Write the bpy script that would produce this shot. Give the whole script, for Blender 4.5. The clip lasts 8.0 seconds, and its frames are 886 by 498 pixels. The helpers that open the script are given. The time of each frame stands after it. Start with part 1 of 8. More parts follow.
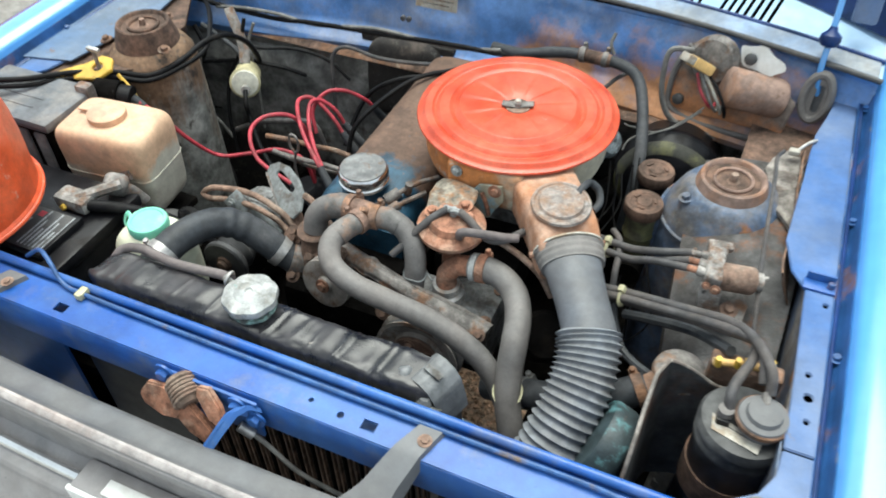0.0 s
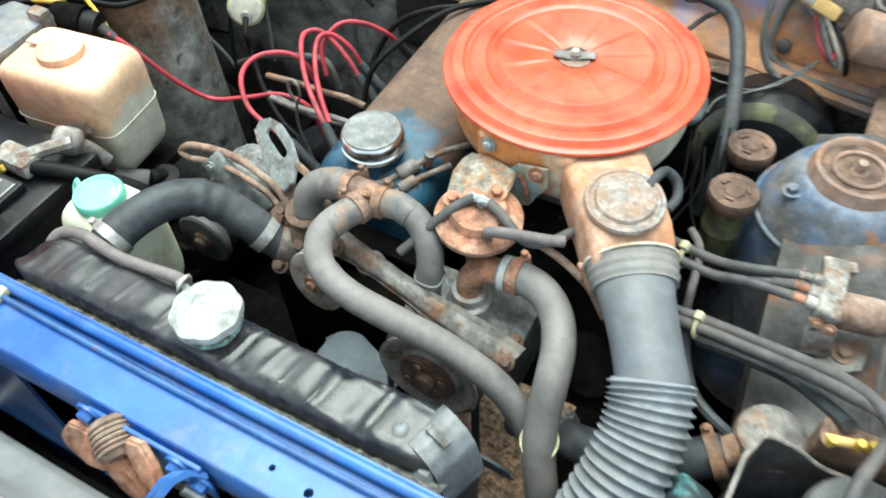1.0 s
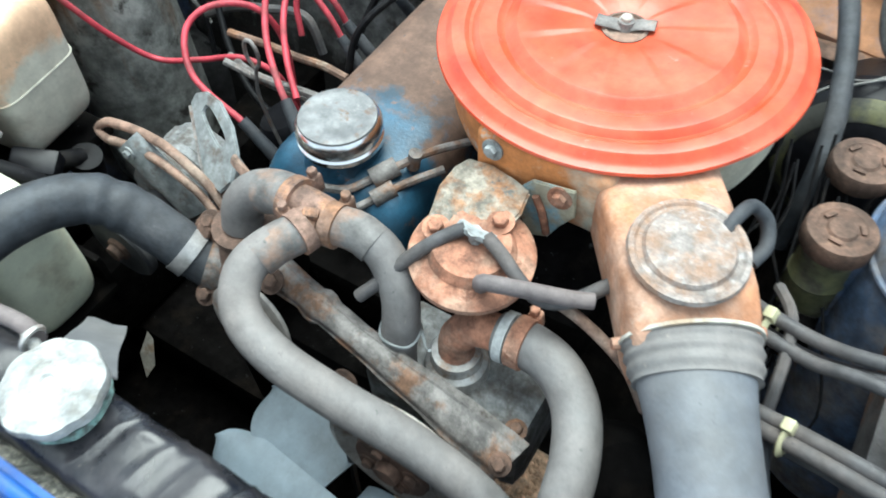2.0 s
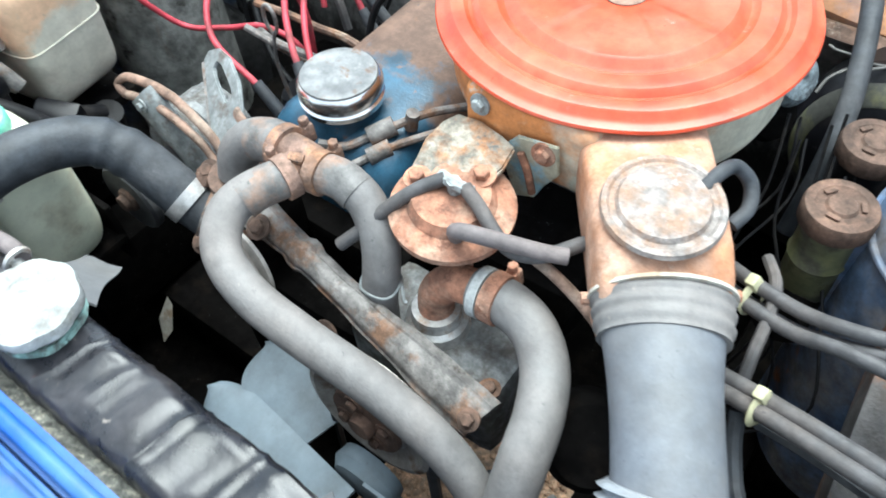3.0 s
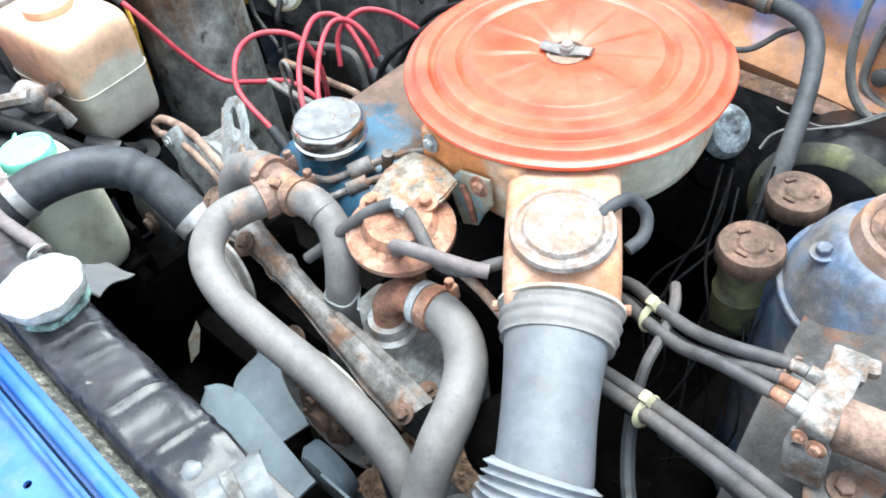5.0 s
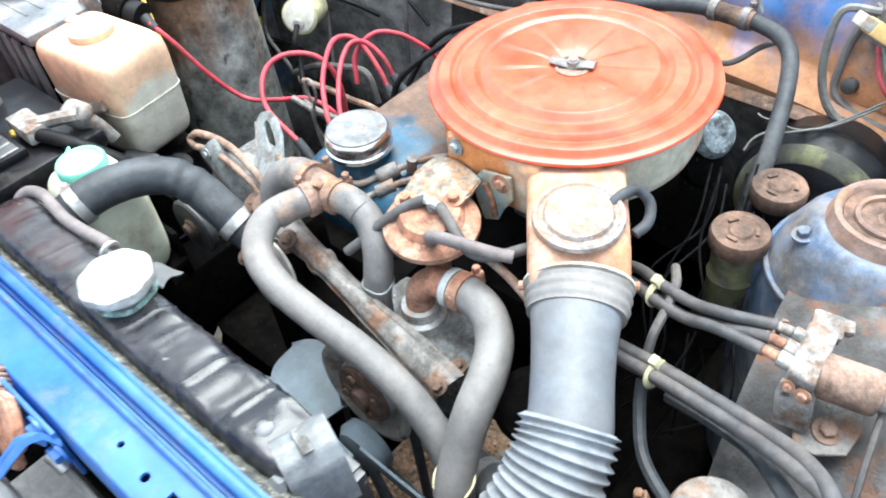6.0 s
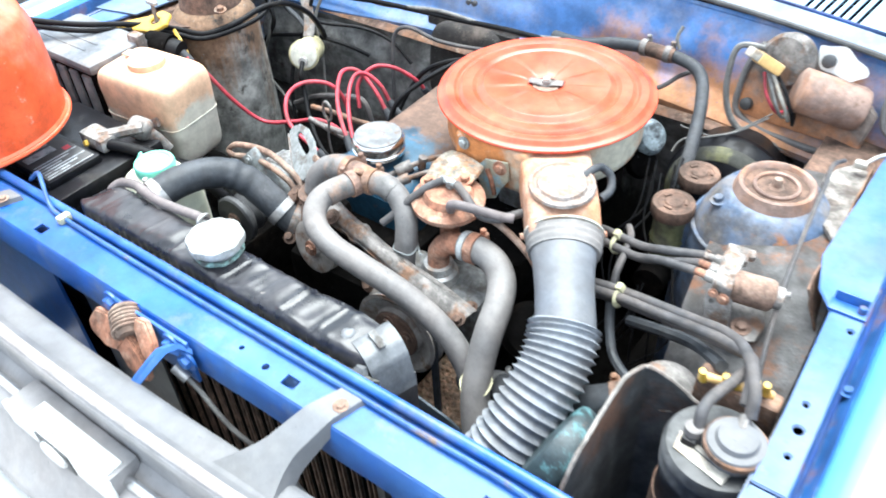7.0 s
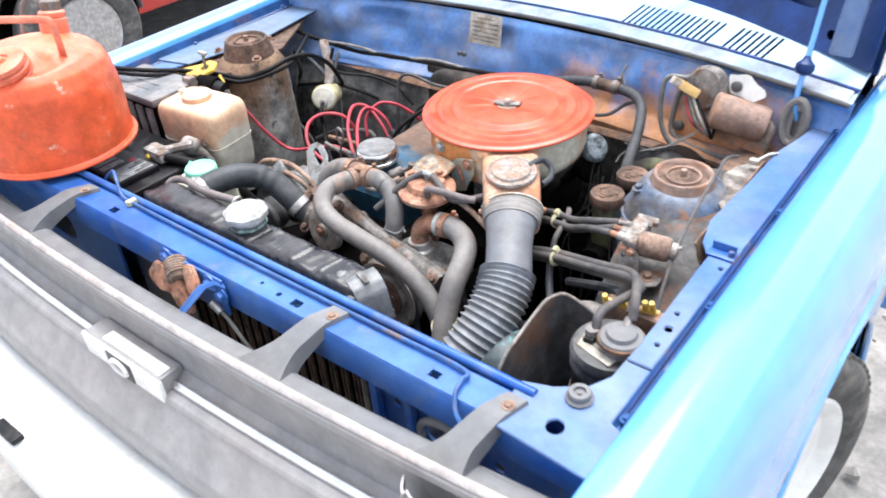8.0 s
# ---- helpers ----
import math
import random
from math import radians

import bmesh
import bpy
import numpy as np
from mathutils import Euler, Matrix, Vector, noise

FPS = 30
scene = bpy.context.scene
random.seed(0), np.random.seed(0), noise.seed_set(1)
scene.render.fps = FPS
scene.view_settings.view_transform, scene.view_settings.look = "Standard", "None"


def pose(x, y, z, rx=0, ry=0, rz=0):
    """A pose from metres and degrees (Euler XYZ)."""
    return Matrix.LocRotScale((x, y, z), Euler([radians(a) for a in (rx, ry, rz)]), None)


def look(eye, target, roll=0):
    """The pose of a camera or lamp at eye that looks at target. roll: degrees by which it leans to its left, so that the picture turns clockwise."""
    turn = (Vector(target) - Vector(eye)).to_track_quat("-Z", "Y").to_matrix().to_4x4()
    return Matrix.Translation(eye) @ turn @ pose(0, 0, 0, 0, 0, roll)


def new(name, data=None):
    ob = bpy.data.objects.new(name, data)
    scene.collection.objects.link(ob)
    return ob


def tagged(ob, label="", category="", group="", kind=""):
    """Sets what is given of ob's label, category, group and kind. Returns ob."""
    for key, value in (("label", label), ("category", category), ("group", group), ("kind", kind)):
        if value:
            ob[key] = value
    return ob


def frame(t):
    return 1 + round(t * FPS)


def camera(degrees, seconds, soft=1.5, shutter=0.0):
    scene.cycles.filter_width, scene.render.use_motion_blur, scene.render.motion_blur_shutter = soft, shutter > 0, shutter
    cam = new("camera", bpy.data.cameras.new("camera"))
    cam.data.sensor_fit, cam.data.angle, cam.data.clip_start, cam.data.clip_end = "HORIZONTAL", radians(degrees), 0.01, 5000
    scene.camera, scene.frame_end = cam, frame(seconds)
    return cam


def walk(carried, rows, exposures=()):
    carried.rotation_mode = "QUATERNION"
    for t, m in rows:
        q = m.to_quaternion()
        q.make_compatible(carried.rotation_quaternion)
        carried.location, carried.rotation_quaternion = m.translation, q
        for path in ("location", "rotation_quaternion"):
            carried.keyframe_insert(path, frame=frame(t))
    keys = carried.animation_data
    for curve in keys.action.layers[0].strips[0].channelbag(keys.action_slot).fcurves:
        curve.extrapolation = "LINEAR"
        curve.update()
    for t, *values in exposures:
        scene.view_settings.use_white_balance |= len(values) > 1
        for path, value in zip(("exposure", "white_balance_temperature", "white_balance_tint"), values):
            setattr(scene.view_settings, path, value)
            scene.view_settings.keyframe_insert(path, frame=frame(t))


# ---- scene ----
cam = camera(58.63, 8.0, 1.8, 0.5)
PATH = [
    (0, (0.5260, -0.3690, 1.4880), (-0.0671, 0.9221, 0.0805), -1.23),
    (0.5, (0.4569, -0.2780, 1.4475), (-0.0748, 0.9398, -0.0473), -0.21),
    (1, (0.4559, -0.1482, 1.3813), (-0.1853, 0.9358, -0.1722), -3.25),
    (1.2, (0.4581, -0.1155, 1.3461), (-0.2350, 0.9532, -0.1958), -4.59),
    (2.3, (0.3744, 0.0653, 1.1999), (-0.2931, 1.0196, -0.4260), -3.23),
    (2.5, (0.3820, 0.0631, 1.1861), (-0.2947, 1.0163, -0.4366), -3.26),
    (3, (0.4510, 0.0421, 1.2038), (-0.3526, 0.9645, -0.3784), -5.36),
    (3.5, (0.5117, 0.0308, 1.2188), (-0.4005, 0.9610, -0.2986), -7.01),
    (4, (0.5504, 0.0364, 1.2230), (-0.4402, 0.9565, -0.2508), -7.71),
    (4.5, (0.5696, 0.0411, 1.2299), (-0.4499, 0.9541, -0.2286), -7.99),
    (6, (0.6043, -0.0415, 1.2810), (-0.4077, 0.9373, -0.1395), -7.47),
    (6.5, (0.6277, -0.1885, 1.3277), (-0.3102, 0.9462, -0.0260), -3.69),
    (7, (0.6784, -0.2798, 1.3780), (-0.2411, 0.8947, 0.0457), -3.18),
    (7.5, (0.7978, -0.3636, 1.4007), (-0.2079, 0.8330, 0.1530), -4.08),
    (8, (0.9173, -0.4642, 1.4203), (-0.1423, 0.7691, 0.2557), -4.63),
]
walk(cam, [(t, look(eye, target, roll)) for t, eye, target, roll in PATH],
     exposures=[(0.0, 1.30, 6450, -1), (0.5, 1.57, 6350, -7), (1.0, 1.80, 6250, -8), (2.5, 1.77, 5900, -3), (3.0, 2.04, 5920, -2), (3.5, 2.14, 5900, -1), (4.5, 2.25, 5900, 0), (6.0, 2.38, 6000, 1), (6.5, 2.49, 6050, 0), (7.0, 2.47, 6000, 2), (7.5, 2.41, 6080, 6), (8.0, 1.93, 6350, 10)])

# ---- light ----
world = bpy.data.worlds.new("world")
scene.world = world
world.use_nodes = True
wn = world.node_tree.nodes
sky = wn.new("ShaderNodeTexSky")
sky.sky_type, sky.sun_disc = "NISHITA", False
sky.sun_elevation, sky.sun_rotation = radians(74), radians(340)
sky.air_density, sky.dust_density, sky.ozone_density = 1.0, 3.0, 1.0
wn["Background"].inputs["Strength"].default_value = 0.13
pale = wn.new("ShaderNodeHueSaturation")  # a thin white overcast
pale.inputs["Saturation"].default_value = 0.35
world.node_tree.links.new(sky.outputs[0], pale.inputs["Color"])
world.node_tree.links.new(pale.outputs[0], wn["Background"].inputs["Color"])
sun = new("sun", bpy.data.lights.new("sun", "SUN"))
sun.data.energy, sun.data.angle, sun.data.color = 1.4, radians(50), (1.0, 0.975, 0.945)
sun.matrix_world = look((-0.35, 0.97, 3.6), (0, 0, 0))


# ---- materials ----
def surf(name, col, rough=0.5, metal=0.0, vary=0.25, grain=60, stain=None, amount=0.0, patch=14, bump=0.15, fine=350,
         coat=0.0, second=None, second_amount=0.0, second_patch=40, stain_rough=0.85, spec=0.5, along=0.0, way=0, zero=0.0, soft=0.06, cross=None, specks=0.6, second_soft=0.04, mottle=0.22, streak=0):
    """A worn surface: grain in the base colour, patches of a stain and of a second stain, fine relief."""
    m = bpy.data.materials.new(name)
    m.use_nodes = True
    n, ln = m.node_tree.nodes, m.node_tree.links
    b = n["Principled BSDF"]
    co = n.new("ShaderNodeTexCoord")

    def noise_tex(scale, detail, rough_n=0.6, off=0.0):
        t = n.new("ShaderNodeTexNoise")
        t.inputs["Scale"].default_value, t.inputs["Detail"].default_value = scale, detail
        t.inputs["Roughness"].default_value = rough_n
        if off:
            mp = n.new("ShaderNodeMapping")
            mp.inputs["Location"].default_value = (off, off * 0.7, off * 1.3)
            ln.new(co.outputs["Object"], mp.inputs[0])
            ln.new(mp.outputs[0], t.inputs["Vector"])
        else:
            ln.new(co.outputs["Object"], t.inputs["Vector"])
        return t

    def mix(fac, a, c):
        x = n.new("ShaderNodeMix")
        x.data_type = "RGBA"
        if isinstance(fac, float):
            x.inputs[0].default_value = fac
        else:
            ln.new(fac, x.inputs[0])
        for sock, v in ((x.inputs[6], a), (x.inputs[7], c)):
            if isinstance(v, tuple):
                sock.default_value = (*v, 1)
            else:
                ln.new(v, sock)
        return x.outputs[2]

    def mask(tex, share, soft=0.05):
        r = n.new("ShaderNodeMapRange")
        edge = 0.5 + 0.2 * (1 - 2 * share)
        r.inputs["From Min"].default_value, r.inputs["From Max"].default_value = edge - soft, edge + soft
        ln.new(tex.outputs[0], r.inputs["Value"])
        return r.outputs[0]

    g = noise_tex(grain, 5)
    lo, hi = tuple(c * (1 - vary) for c in col), tuple(min(1, c * (1 + vary)) for c in col)
    r0 = n.new("ShaderNodeMapRange")
    r0.inputs["From Min"].default_value, r0.inputs["From Max"].default_value = 0.36, 0.64
    ln.new(g.outputs[0], r0.inputs["Value"])
    colour = mix(r0.outputs[0], lo, hi)
    rough_out = None
    if stain:
        t1 = noise_tex(patch, 9, 0.65, 3.1)
        if streak:
            mp1 = t1.inputs["Vector"].links[0].from_node
            mp1.inputs["Scale"].default_value = (1, 1, 1 / streak)
        # stain share may change along one axis; the lower wall's painted shade uses this
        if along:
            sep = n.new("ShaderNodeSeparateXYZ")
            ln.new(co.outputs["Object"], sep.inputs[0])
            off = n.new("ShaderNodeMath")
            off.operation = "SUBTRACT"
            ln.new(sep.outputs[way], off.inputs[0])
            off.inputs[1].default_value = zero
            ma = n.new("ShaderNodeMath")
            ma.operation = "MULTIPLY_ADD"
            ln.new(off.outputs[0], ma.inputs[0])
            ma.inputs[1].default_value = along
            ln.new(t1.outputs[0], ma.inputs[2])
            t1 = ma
            if cross:
                o2 = n.new("ShaderNodeMath")
                o2.operation = "SUBTRACT"
                ln.new(sep.outputs[cross[1]], o2.inputs[0])
                o2.inputs[1].default_value = cross[2]
                o3 = n.new("ShaderNodeMath")
                o3.operation = "ABSOLUTE"
                ln.new(o2.outputs[0], o3.inputs[0])
                m2 = n.new("ShaderNodeMath")
                m2.operation = "MULTIPLY_ADD"
                ln.new(o3.outputs[0], m2.inputs[0])
                m2.inputs[1].default_value = cross[0]
                ln.new(ma.outputs[0], m2.inputs[2])
                t1 = m2
        k1 = mask(t1, amount, soft)
        tone = noise_tex(patch * 6, 6, 0.6, 5.7)
        dark = tuple(c * 0.55 for c in stain)
        colour = mix(k1, colour, mix(tone.outputs[0], dark, tuple(min(1, c * 1.4) for c in stain)))
        rr = n.new("ShaderNodeMapRange")
        rr.inputs["To Min"].default_value, rr.inputs["To Max"].default_value = rough, stain_rough
        ln.new(k1, rr.inputs["Value"])
        rough_out = rr.outputs[0]
    if second:
        t2 = noise_tex(second_patch, 9, 0.7, 8.3)
        colour = mix(mask(t2, second_amount, second_soft), colour, second)
    if specks:
        t3 = noise_tex(150, 6, 0.7, 11.9)
        colour = mix(mask(t3, 0.035 * specks, 0.05), colour, tuple(c * 0.55 for c in col))
        t4 = noise_tex(110, 6, 0.7, 17.3)
        colour = mix(mask(t4, 0.015 * specks, 0.05), colour, tuple(c * 0.75 + 0.07 for c in col))
    if mottle:
        t5 = noise_tex(grain * 0.55 + 8, 9, 0.78, 21.7)
        r5 = n.new("ShaderNodeMapRange")
        r5.inputs["From Min"].default_value, r5.inputs["From Max"].default_value = 0.41, 0.59
        r5.inputs["To Min"].default_value, r5.inputs["To Max"].default_value = 1 - mottle, 1 + 0.7 * mottle
        ln.new(t5.outputs[0], r5.inputs["Value"])
        sc = n.new("ShaderNodeVectorMath")
        sc.operation = "SCALE"
        ln.new(colour, sc.inputs[0])
        ln.new(r5.outputs[0], sc.inputs["Scale"])
        colour = sc.outputs[0]
    ln.new(colour, b.inputs["Base Color"])
    if rough_out is not None:
        ln.new(rough_out, b.inputs["Roughness"])
    else:
        rv = n.new("ShaderNodeMapRange")
        rv.inputs["To Min"].default_value, rv.inputs["To Max"].default_value = rough * 0.75, min(1, rough * 1.25)
        ln.new(g.outputs[0], rv.inputs["Value"])
        ln.new(rv.outputs[0], b.inputs["Roughness"])
    b.inputs["Metallic"].default_value = metal
    b.inputs["Coat Weight"].default_value = coat
    b.inputs["Coat Roughness"].default_value = 0.12
    b.inputs["Specular IOR Level"].default_value = spec
    if bump:
        f = noise_tex(fine, 4)
        bp = n.new("ShaderNodeBump")
        bp.inputs["Strength"].default_value, bp.inputs["Distance"].default_value = bump, 0.002
        ln.new(f.outputs[0], bp.inputs["Height"])
        ln.new(bp.outputs[0], b.inputs["Normal"])
    return m


RUST, DIRT, CREAM = (0.20, 0.085, 0.035), (0.16, 0.135, 0.11), (0.55, 0.45, 0.33)
BLUE = surf("blue_paint", (0.008, 0.075, 0.34), 0.32, vary=0.25, grain=14, stain=(0.055, 0.145, 0.36), amount=0.42, patch=7, bump=0.05, soft=0.16,
            second=(0.13, 0.15, 0.20), second_amount=0.10, second_patch=16, second_soft=0.12, stain_rough=0.45, spec=0.45, specks=1.2, mottle=0.12)
BLUE_WORN = surf("worn_blue_paint", (0.025, 0.085, 0.24), 0.35, vary=0.25, grain=22, stain=RUST, amount=0.30, patch=9, bump=0.1,
                 second=(0.30, 0.26, 0.22), second_amount=0.10, second_patch=24)
BLUE_FLAT = surf("scuffed_blue_paint", (0.035, 0.12, 0.34), 0.42, vary=0.25, grain=12, stain=(0.13, 0.18, 0.29), amount=0.5, patch=5, bump=0.05, soft=0.14,
                 second=(0.16, 0.14, 0.125), second_amount=0.07, second_patch=40, stain_rough=0.55, spec=0.4, specks=1.2, mottle=0.12)
# darker copy of the blue; the bonnet underside's shade is in its colour
NAVY = surf("navy_paint_baked_shade", (0.006, 0.03, 0.13), 0.4, vary=0.25, grain=14, stain=(0.015, 0.04, 0.11), amount=0.35, patch=8, bump=0.03, spec=0.35)
# cowl blue made paler: the sky's reflection is put into the colour
COWL_BLUE = surf("cowl_paint_with_sky_sheen", (0.28, 0.48, 0.74), 0.26, vary=0.12, grain=8, stain=(0.42, 0.57, 0.72), amount=0.4, patch=5, bump=0.03, soft=0.12, specks=0.0, mottle=0.0)
FLAKE_BLUE = surf("flaking_pale_blue", (0.33, 0.31, 0.23), 0.6, vary=0.25, grain=50, stain=(0.22, 0.36, 0.42), amount=0.42, patch=26, bump=0.3, second=(0.28, 0.13, 0.065), second_amount=0.2, second_patch=40)
CANISTER_BLACK = surf("dull_canister_plastic", (0.022, 0.023, 0.025), 0.4, vary=0.3, grain=50, stain=(0.12, 0.12, 0.118), amount=0.40, patch=18, bump=0.1, soft=0.12, spec=0.4)
PALE_BLUE = surf("dusty_pale_blue_paint", (0.075, 0.145, 0.27), 0.45, vary=0.2, grain=16, stain=(0.15, 0.185, 0.235), amount=0.4, patch=7, bump=0.05, soft=0.12, second=(0.15, 0.09, 0.06), second_amount=0.1, second_patch=24, mottle=0.12)
SHELF_DIRT = surf("caked_sandy_dirt", (0.225, 0.205, 0.185), 0.9, vary=0.35, grain=50, stain=(0.13, 0.105, 0.09), amount=0.4, patch=24, bump=0.6, fine=150, second=(0.34, 0.32, 0.29), second_amount=0.15, second_patch=60, mottle=0.4)
RUST_TAN = surf("tan_rust", (0.21, 0.135, 0.10), 0.85, vary=0.3, grain=50, stain=(0.27, 0.20, 0.155), amount=0.4, patch=28, bump=0.4, second=(0.11, 0.07, 0.05), second_amount=0.18, second_patch=50, mottle=0.42)
BRONZE_GREY = surf("worn_pulley_steel", (0.30, 0.275, 0.25), 0.5, 0.2, vary=0.25, grain=50, stain=(0.17, 0.105, 0.07), amount=0.28, patch=30, bump=0.2)
# lighter copy of the car's blue, with the sky's brightness in its colour
BLUE_OUT = surf("outer_blue_paint_sky_lit", (0.10, 0.32, 0.70), 0.16, vary=0.06, grain=12, bump=0.0, coat=1.0, specks=0.0, mottle=0.0)
BLUE_DULL = surf("dusty_blue_paint", (0.080, 0.118, 0.19), 0.42, vary=0.38, grain=24, stain=(0.155, 0.14, 0.13), amount=0.5, patch=13, bump=0.25, fine=120,
                 second=(0.26, 0.12, 0.055), second_amount=0.2, second_patch=18, soft=0.09, specks=1.5, mottle=0.42)
MOUNT_RUST = surf("pinkish_tan_rust", (0.26, 0.175, 0.14), 0.7, vary=0.3, grain=40, stain=(0.38, 0.18, 0.09), amount=0.34, patch=13, bump=0.35, soft=0.1, second=(0.15, 0.09, 0.06), second_amount=0.12, second_patch=45)
PLATE_RUST = surf("rust_bloomed_plate", (0.19, 0.155, 0.135), 0.75, vary=0.35, grain=40, stain=(0.46, 0.20, 0.09), amount=0.48, patch=13, along=-4.5, way=2, zero=0.022, bump=0.4, soft=0.1, second=(0.30, 0.24, 0.20), second_amount=0.1, second_patch=50, specks=2.0)
FIREWALL = surf("rusty_firewall_paint", (0.085, 0.20, 0.46), 0.28, vary=0.22, grain=10, stain=(0.47, 0.235, 0.12), amount=0.86, patch=8, along=-3.2, way=2, zero=0.775, soft=0.10, cross=(-0.95, 0, 0.37),
                bump=0.3, fine=90, second=(0.24, 0.26, 0.33), second_amount=0.26, second_patch=8, second_soft=0.12, specks=1.2)
RUSTY = surf("rust", (0.16, 0.10, 0.072), 0.85, vary=0.45, grain=45, stain=(0.22, 0.115, 0.065), amount=0.4, patch=30, bump=0.6, fine=260,
             second=(0.34, 0.27, 0.21), second_amount=0.16, second_patch=55, mottle=0.42)
RUST_ORANGE = surf("orange_rust", (0.30, 0.138, 0.084), 0.8, vary=0.35, grain=60, stain=(0.36, 0.215, 0.15), amount=0.42, patch=32, bump=0.45,
                   second=(0.17, 0.075, 0.045), second_amount=0.24, second_patch=70, mottle=0.42)
CORRODED = surf("corroded_alloy", (0.25, 0.235, 0.22), 0.75, 0.1, vary=0.35, grain=70, stain=(0.19, 0.125, 0.09), amount=0.36, patch=40, bump=0.6, fine=220, second=(0.40, 0.385, 0.36), second_amount=0.16, second_patch=60, mottle=0.42)
TOWER_GREY = surf("flaking_grey_green_paint", (0.29, 0.29, 0.265), 0.6, vary=0.4, grain=24, stain=(0.21, 0.13, 0.08), amount=0.44, patch=20, along=1.4, way=2, zero=0.68, bump=0.3, soft=0.08, second=(0.055, 0.048, 0.04), second_amount=0.26, second_patch=20, specks=3.0, mottle=0.42, streak=5)
TEE_RUST = surf("brown_scaly_rust", (0.20, 0.125, 0.095), 0.8, vary=0.4, grain=60, stain=(0.36, 0.19, 0.11), amount=0.38, patch=36, bump=0.6, fine=240, second=(0.11, 0.07, 0.05), second_amount=0.25, second_patch=60, mottle=0.42)
PALE_ALLOY = surf("pale_cast_alloy", (0.23, 0.245, 0.245), 0.6, 0.1, vary=0.25, grain=90, stain=(0.15, 0.13, 0.115), amount=0.3, patch=50, bump=0.4, fine=220, mottle=0.2)
COWL_EDGE = surf("dirty_cowl_edge", (0.17, 0.27, 0.43), 0.4, vary=0.25, grain=14, stain=(0.30, 0.31, 0.31), amount=0.5, patch=7, bump=0.06, soft=0.14)
MAUVE_RUBBER = surf("faded_mauve_rubber", (0.12, 0.102, 0.102), 0.55, vary=0.2, grain=50, stain=(0.17, 0.145, 0.14), amount=0.4, patch=14, bump=0.2, soft=0.16)
VERDIGRIS = surf("verdigris", (0.20, 0.31, 0.28), 0.8, vary=0.35, grain=120, stain=(0.10, 0.11, 0.10), amount=0.4, patch=90, bump=0.6)
RUST_SLEEVE = surf("rust_stained_rubber", (0.135, 0.128, 0.122), 0.6, vary=0.3, grain=60, stain=(0.32, 0.17, 0.10), amount=0.20, patch=30, bump=0.3, fine=320, soft=0.14)
RUST_DARK = surf("dark_rust", (0.10, 0.062, 0.045), 0.85, vary=0.4, grain=50, stain=(0.17, 0.10, 0.07), amount=0.4, patch=30, bump=0.4, mottle=0.42)
RUST_GREY = surf("grimy_steel", (0.185, 0.172, 0.162), 0.7, 0.2, vary=0.3, grain=60, stain=(0.20, 0.115, 0.072), amount=0.34, patch=34, bump=0.35,
                 second=(0.09, 0.075, 0.065), second_amount=0.2, second_patch=44, mottle=0.42)
# dirty wall; its black stain grows downwards, depth shade put into the colour
LOWER_WALL = surf("dirty_lower_wall_with_shade", (0.20, 0.195, 0.185), 0.8, vary=0.4, grain=24, stain=(0.022, 0.019, 0.017), amount=0.30, patch=14, along=-3.6, way=2, zero=0.50, bump=0.3, soft=0.10,
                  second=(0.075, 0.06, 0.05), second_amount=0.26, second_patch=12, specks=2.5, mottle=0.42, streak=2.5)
WHEEL_HOUSE = surf("grimy_wheel_house", (0.066, 0.064, 0.065), 0.5, vary=0.4, grain=40, stain=(0.046, 0.038, 0.033), amount=0.4, patch=12, bump=0.35, soft=0.1,
                   second=(0.105, 0.044, 0.020), second_amount=0.36, second_patch=13, second_soft=0.04, mottle=0.42)
# near-black grime: the shade of deep gaps is put into its colour
SHADE_GRIME = surf("greasy_dirt_and_shade", (0.0042, 0.0038, 0.0036), 0.85, vary=0.5, grain=45, stain=(0.010, 0.008, 0.0065), amount=0.25, patch=24, bump=0.5, fine=180, spec=0.04)
ALU = surf("dull_aluminium", (0.19, 0.195, 0.195), 0.6, 0.25, vary=0.3, grain=110, stain=(0.11, 0.10, 0.09), amount=0.42, patch=60, bump=0.6, fine=240, soft=0.09)
ZINC = surf("zinc_plate", (0.50, 0.49, 0.47), 0.42, 0.5, vary=0.2, grain=60, stain=(0.34, 0.22, 0.14), amount=0.25, patch=30, bump=0.2)
CHROME = surf("chrome", (0.72, 0.72, 0.72), 0.24, 1.0, vary=0.08, grain=40, bump=0.02, specks=0.0, mottle=0.0)
CAP_TOP = surf("speckled_cap_top", (0.155, 0.158, 0.16), 0.5, 0.2, vary=0.2, grain=80, stain=(0.15, 0.08, 0.045), amount=0.2, patch=70, bump=0.15, second=(0.24, 0.24, 0.235), second_amount=0.15, second_patch=40)
RUBBER = surf("dusty_rubber", (0.134, 0.131, 0.129), 0.55, vary=0.18, grain=55, stain=(0.19, 0.170, 0.158), amount=0.44, patch=9, bump=0.22, fine=320, soft=0.18,
              second=(0.27, 0.235, 0.21), second_amount=0.04, second_patch=50, stain_rough=0.7, specks=1.2, mottle=0.14)
HOSE_BROWN = surf("grimy_brown_rubber", (0.058, 0.056, 0.058), 0.58, vary=0.3, grain=60, stain=(0.11, 0.095, 0.088), amount=0.36, patch=18, bump=0.2, soft=0.12)
RUBBER_DARK = surf("black_rubber", (0.031, 0.035, 0.041), 0.55, vary=0.3, grain=60, stain=(0.070, 0.071, 0.075), amount=0.38, patch=18, bump=0.2, soft=0.12, spec=0.4)
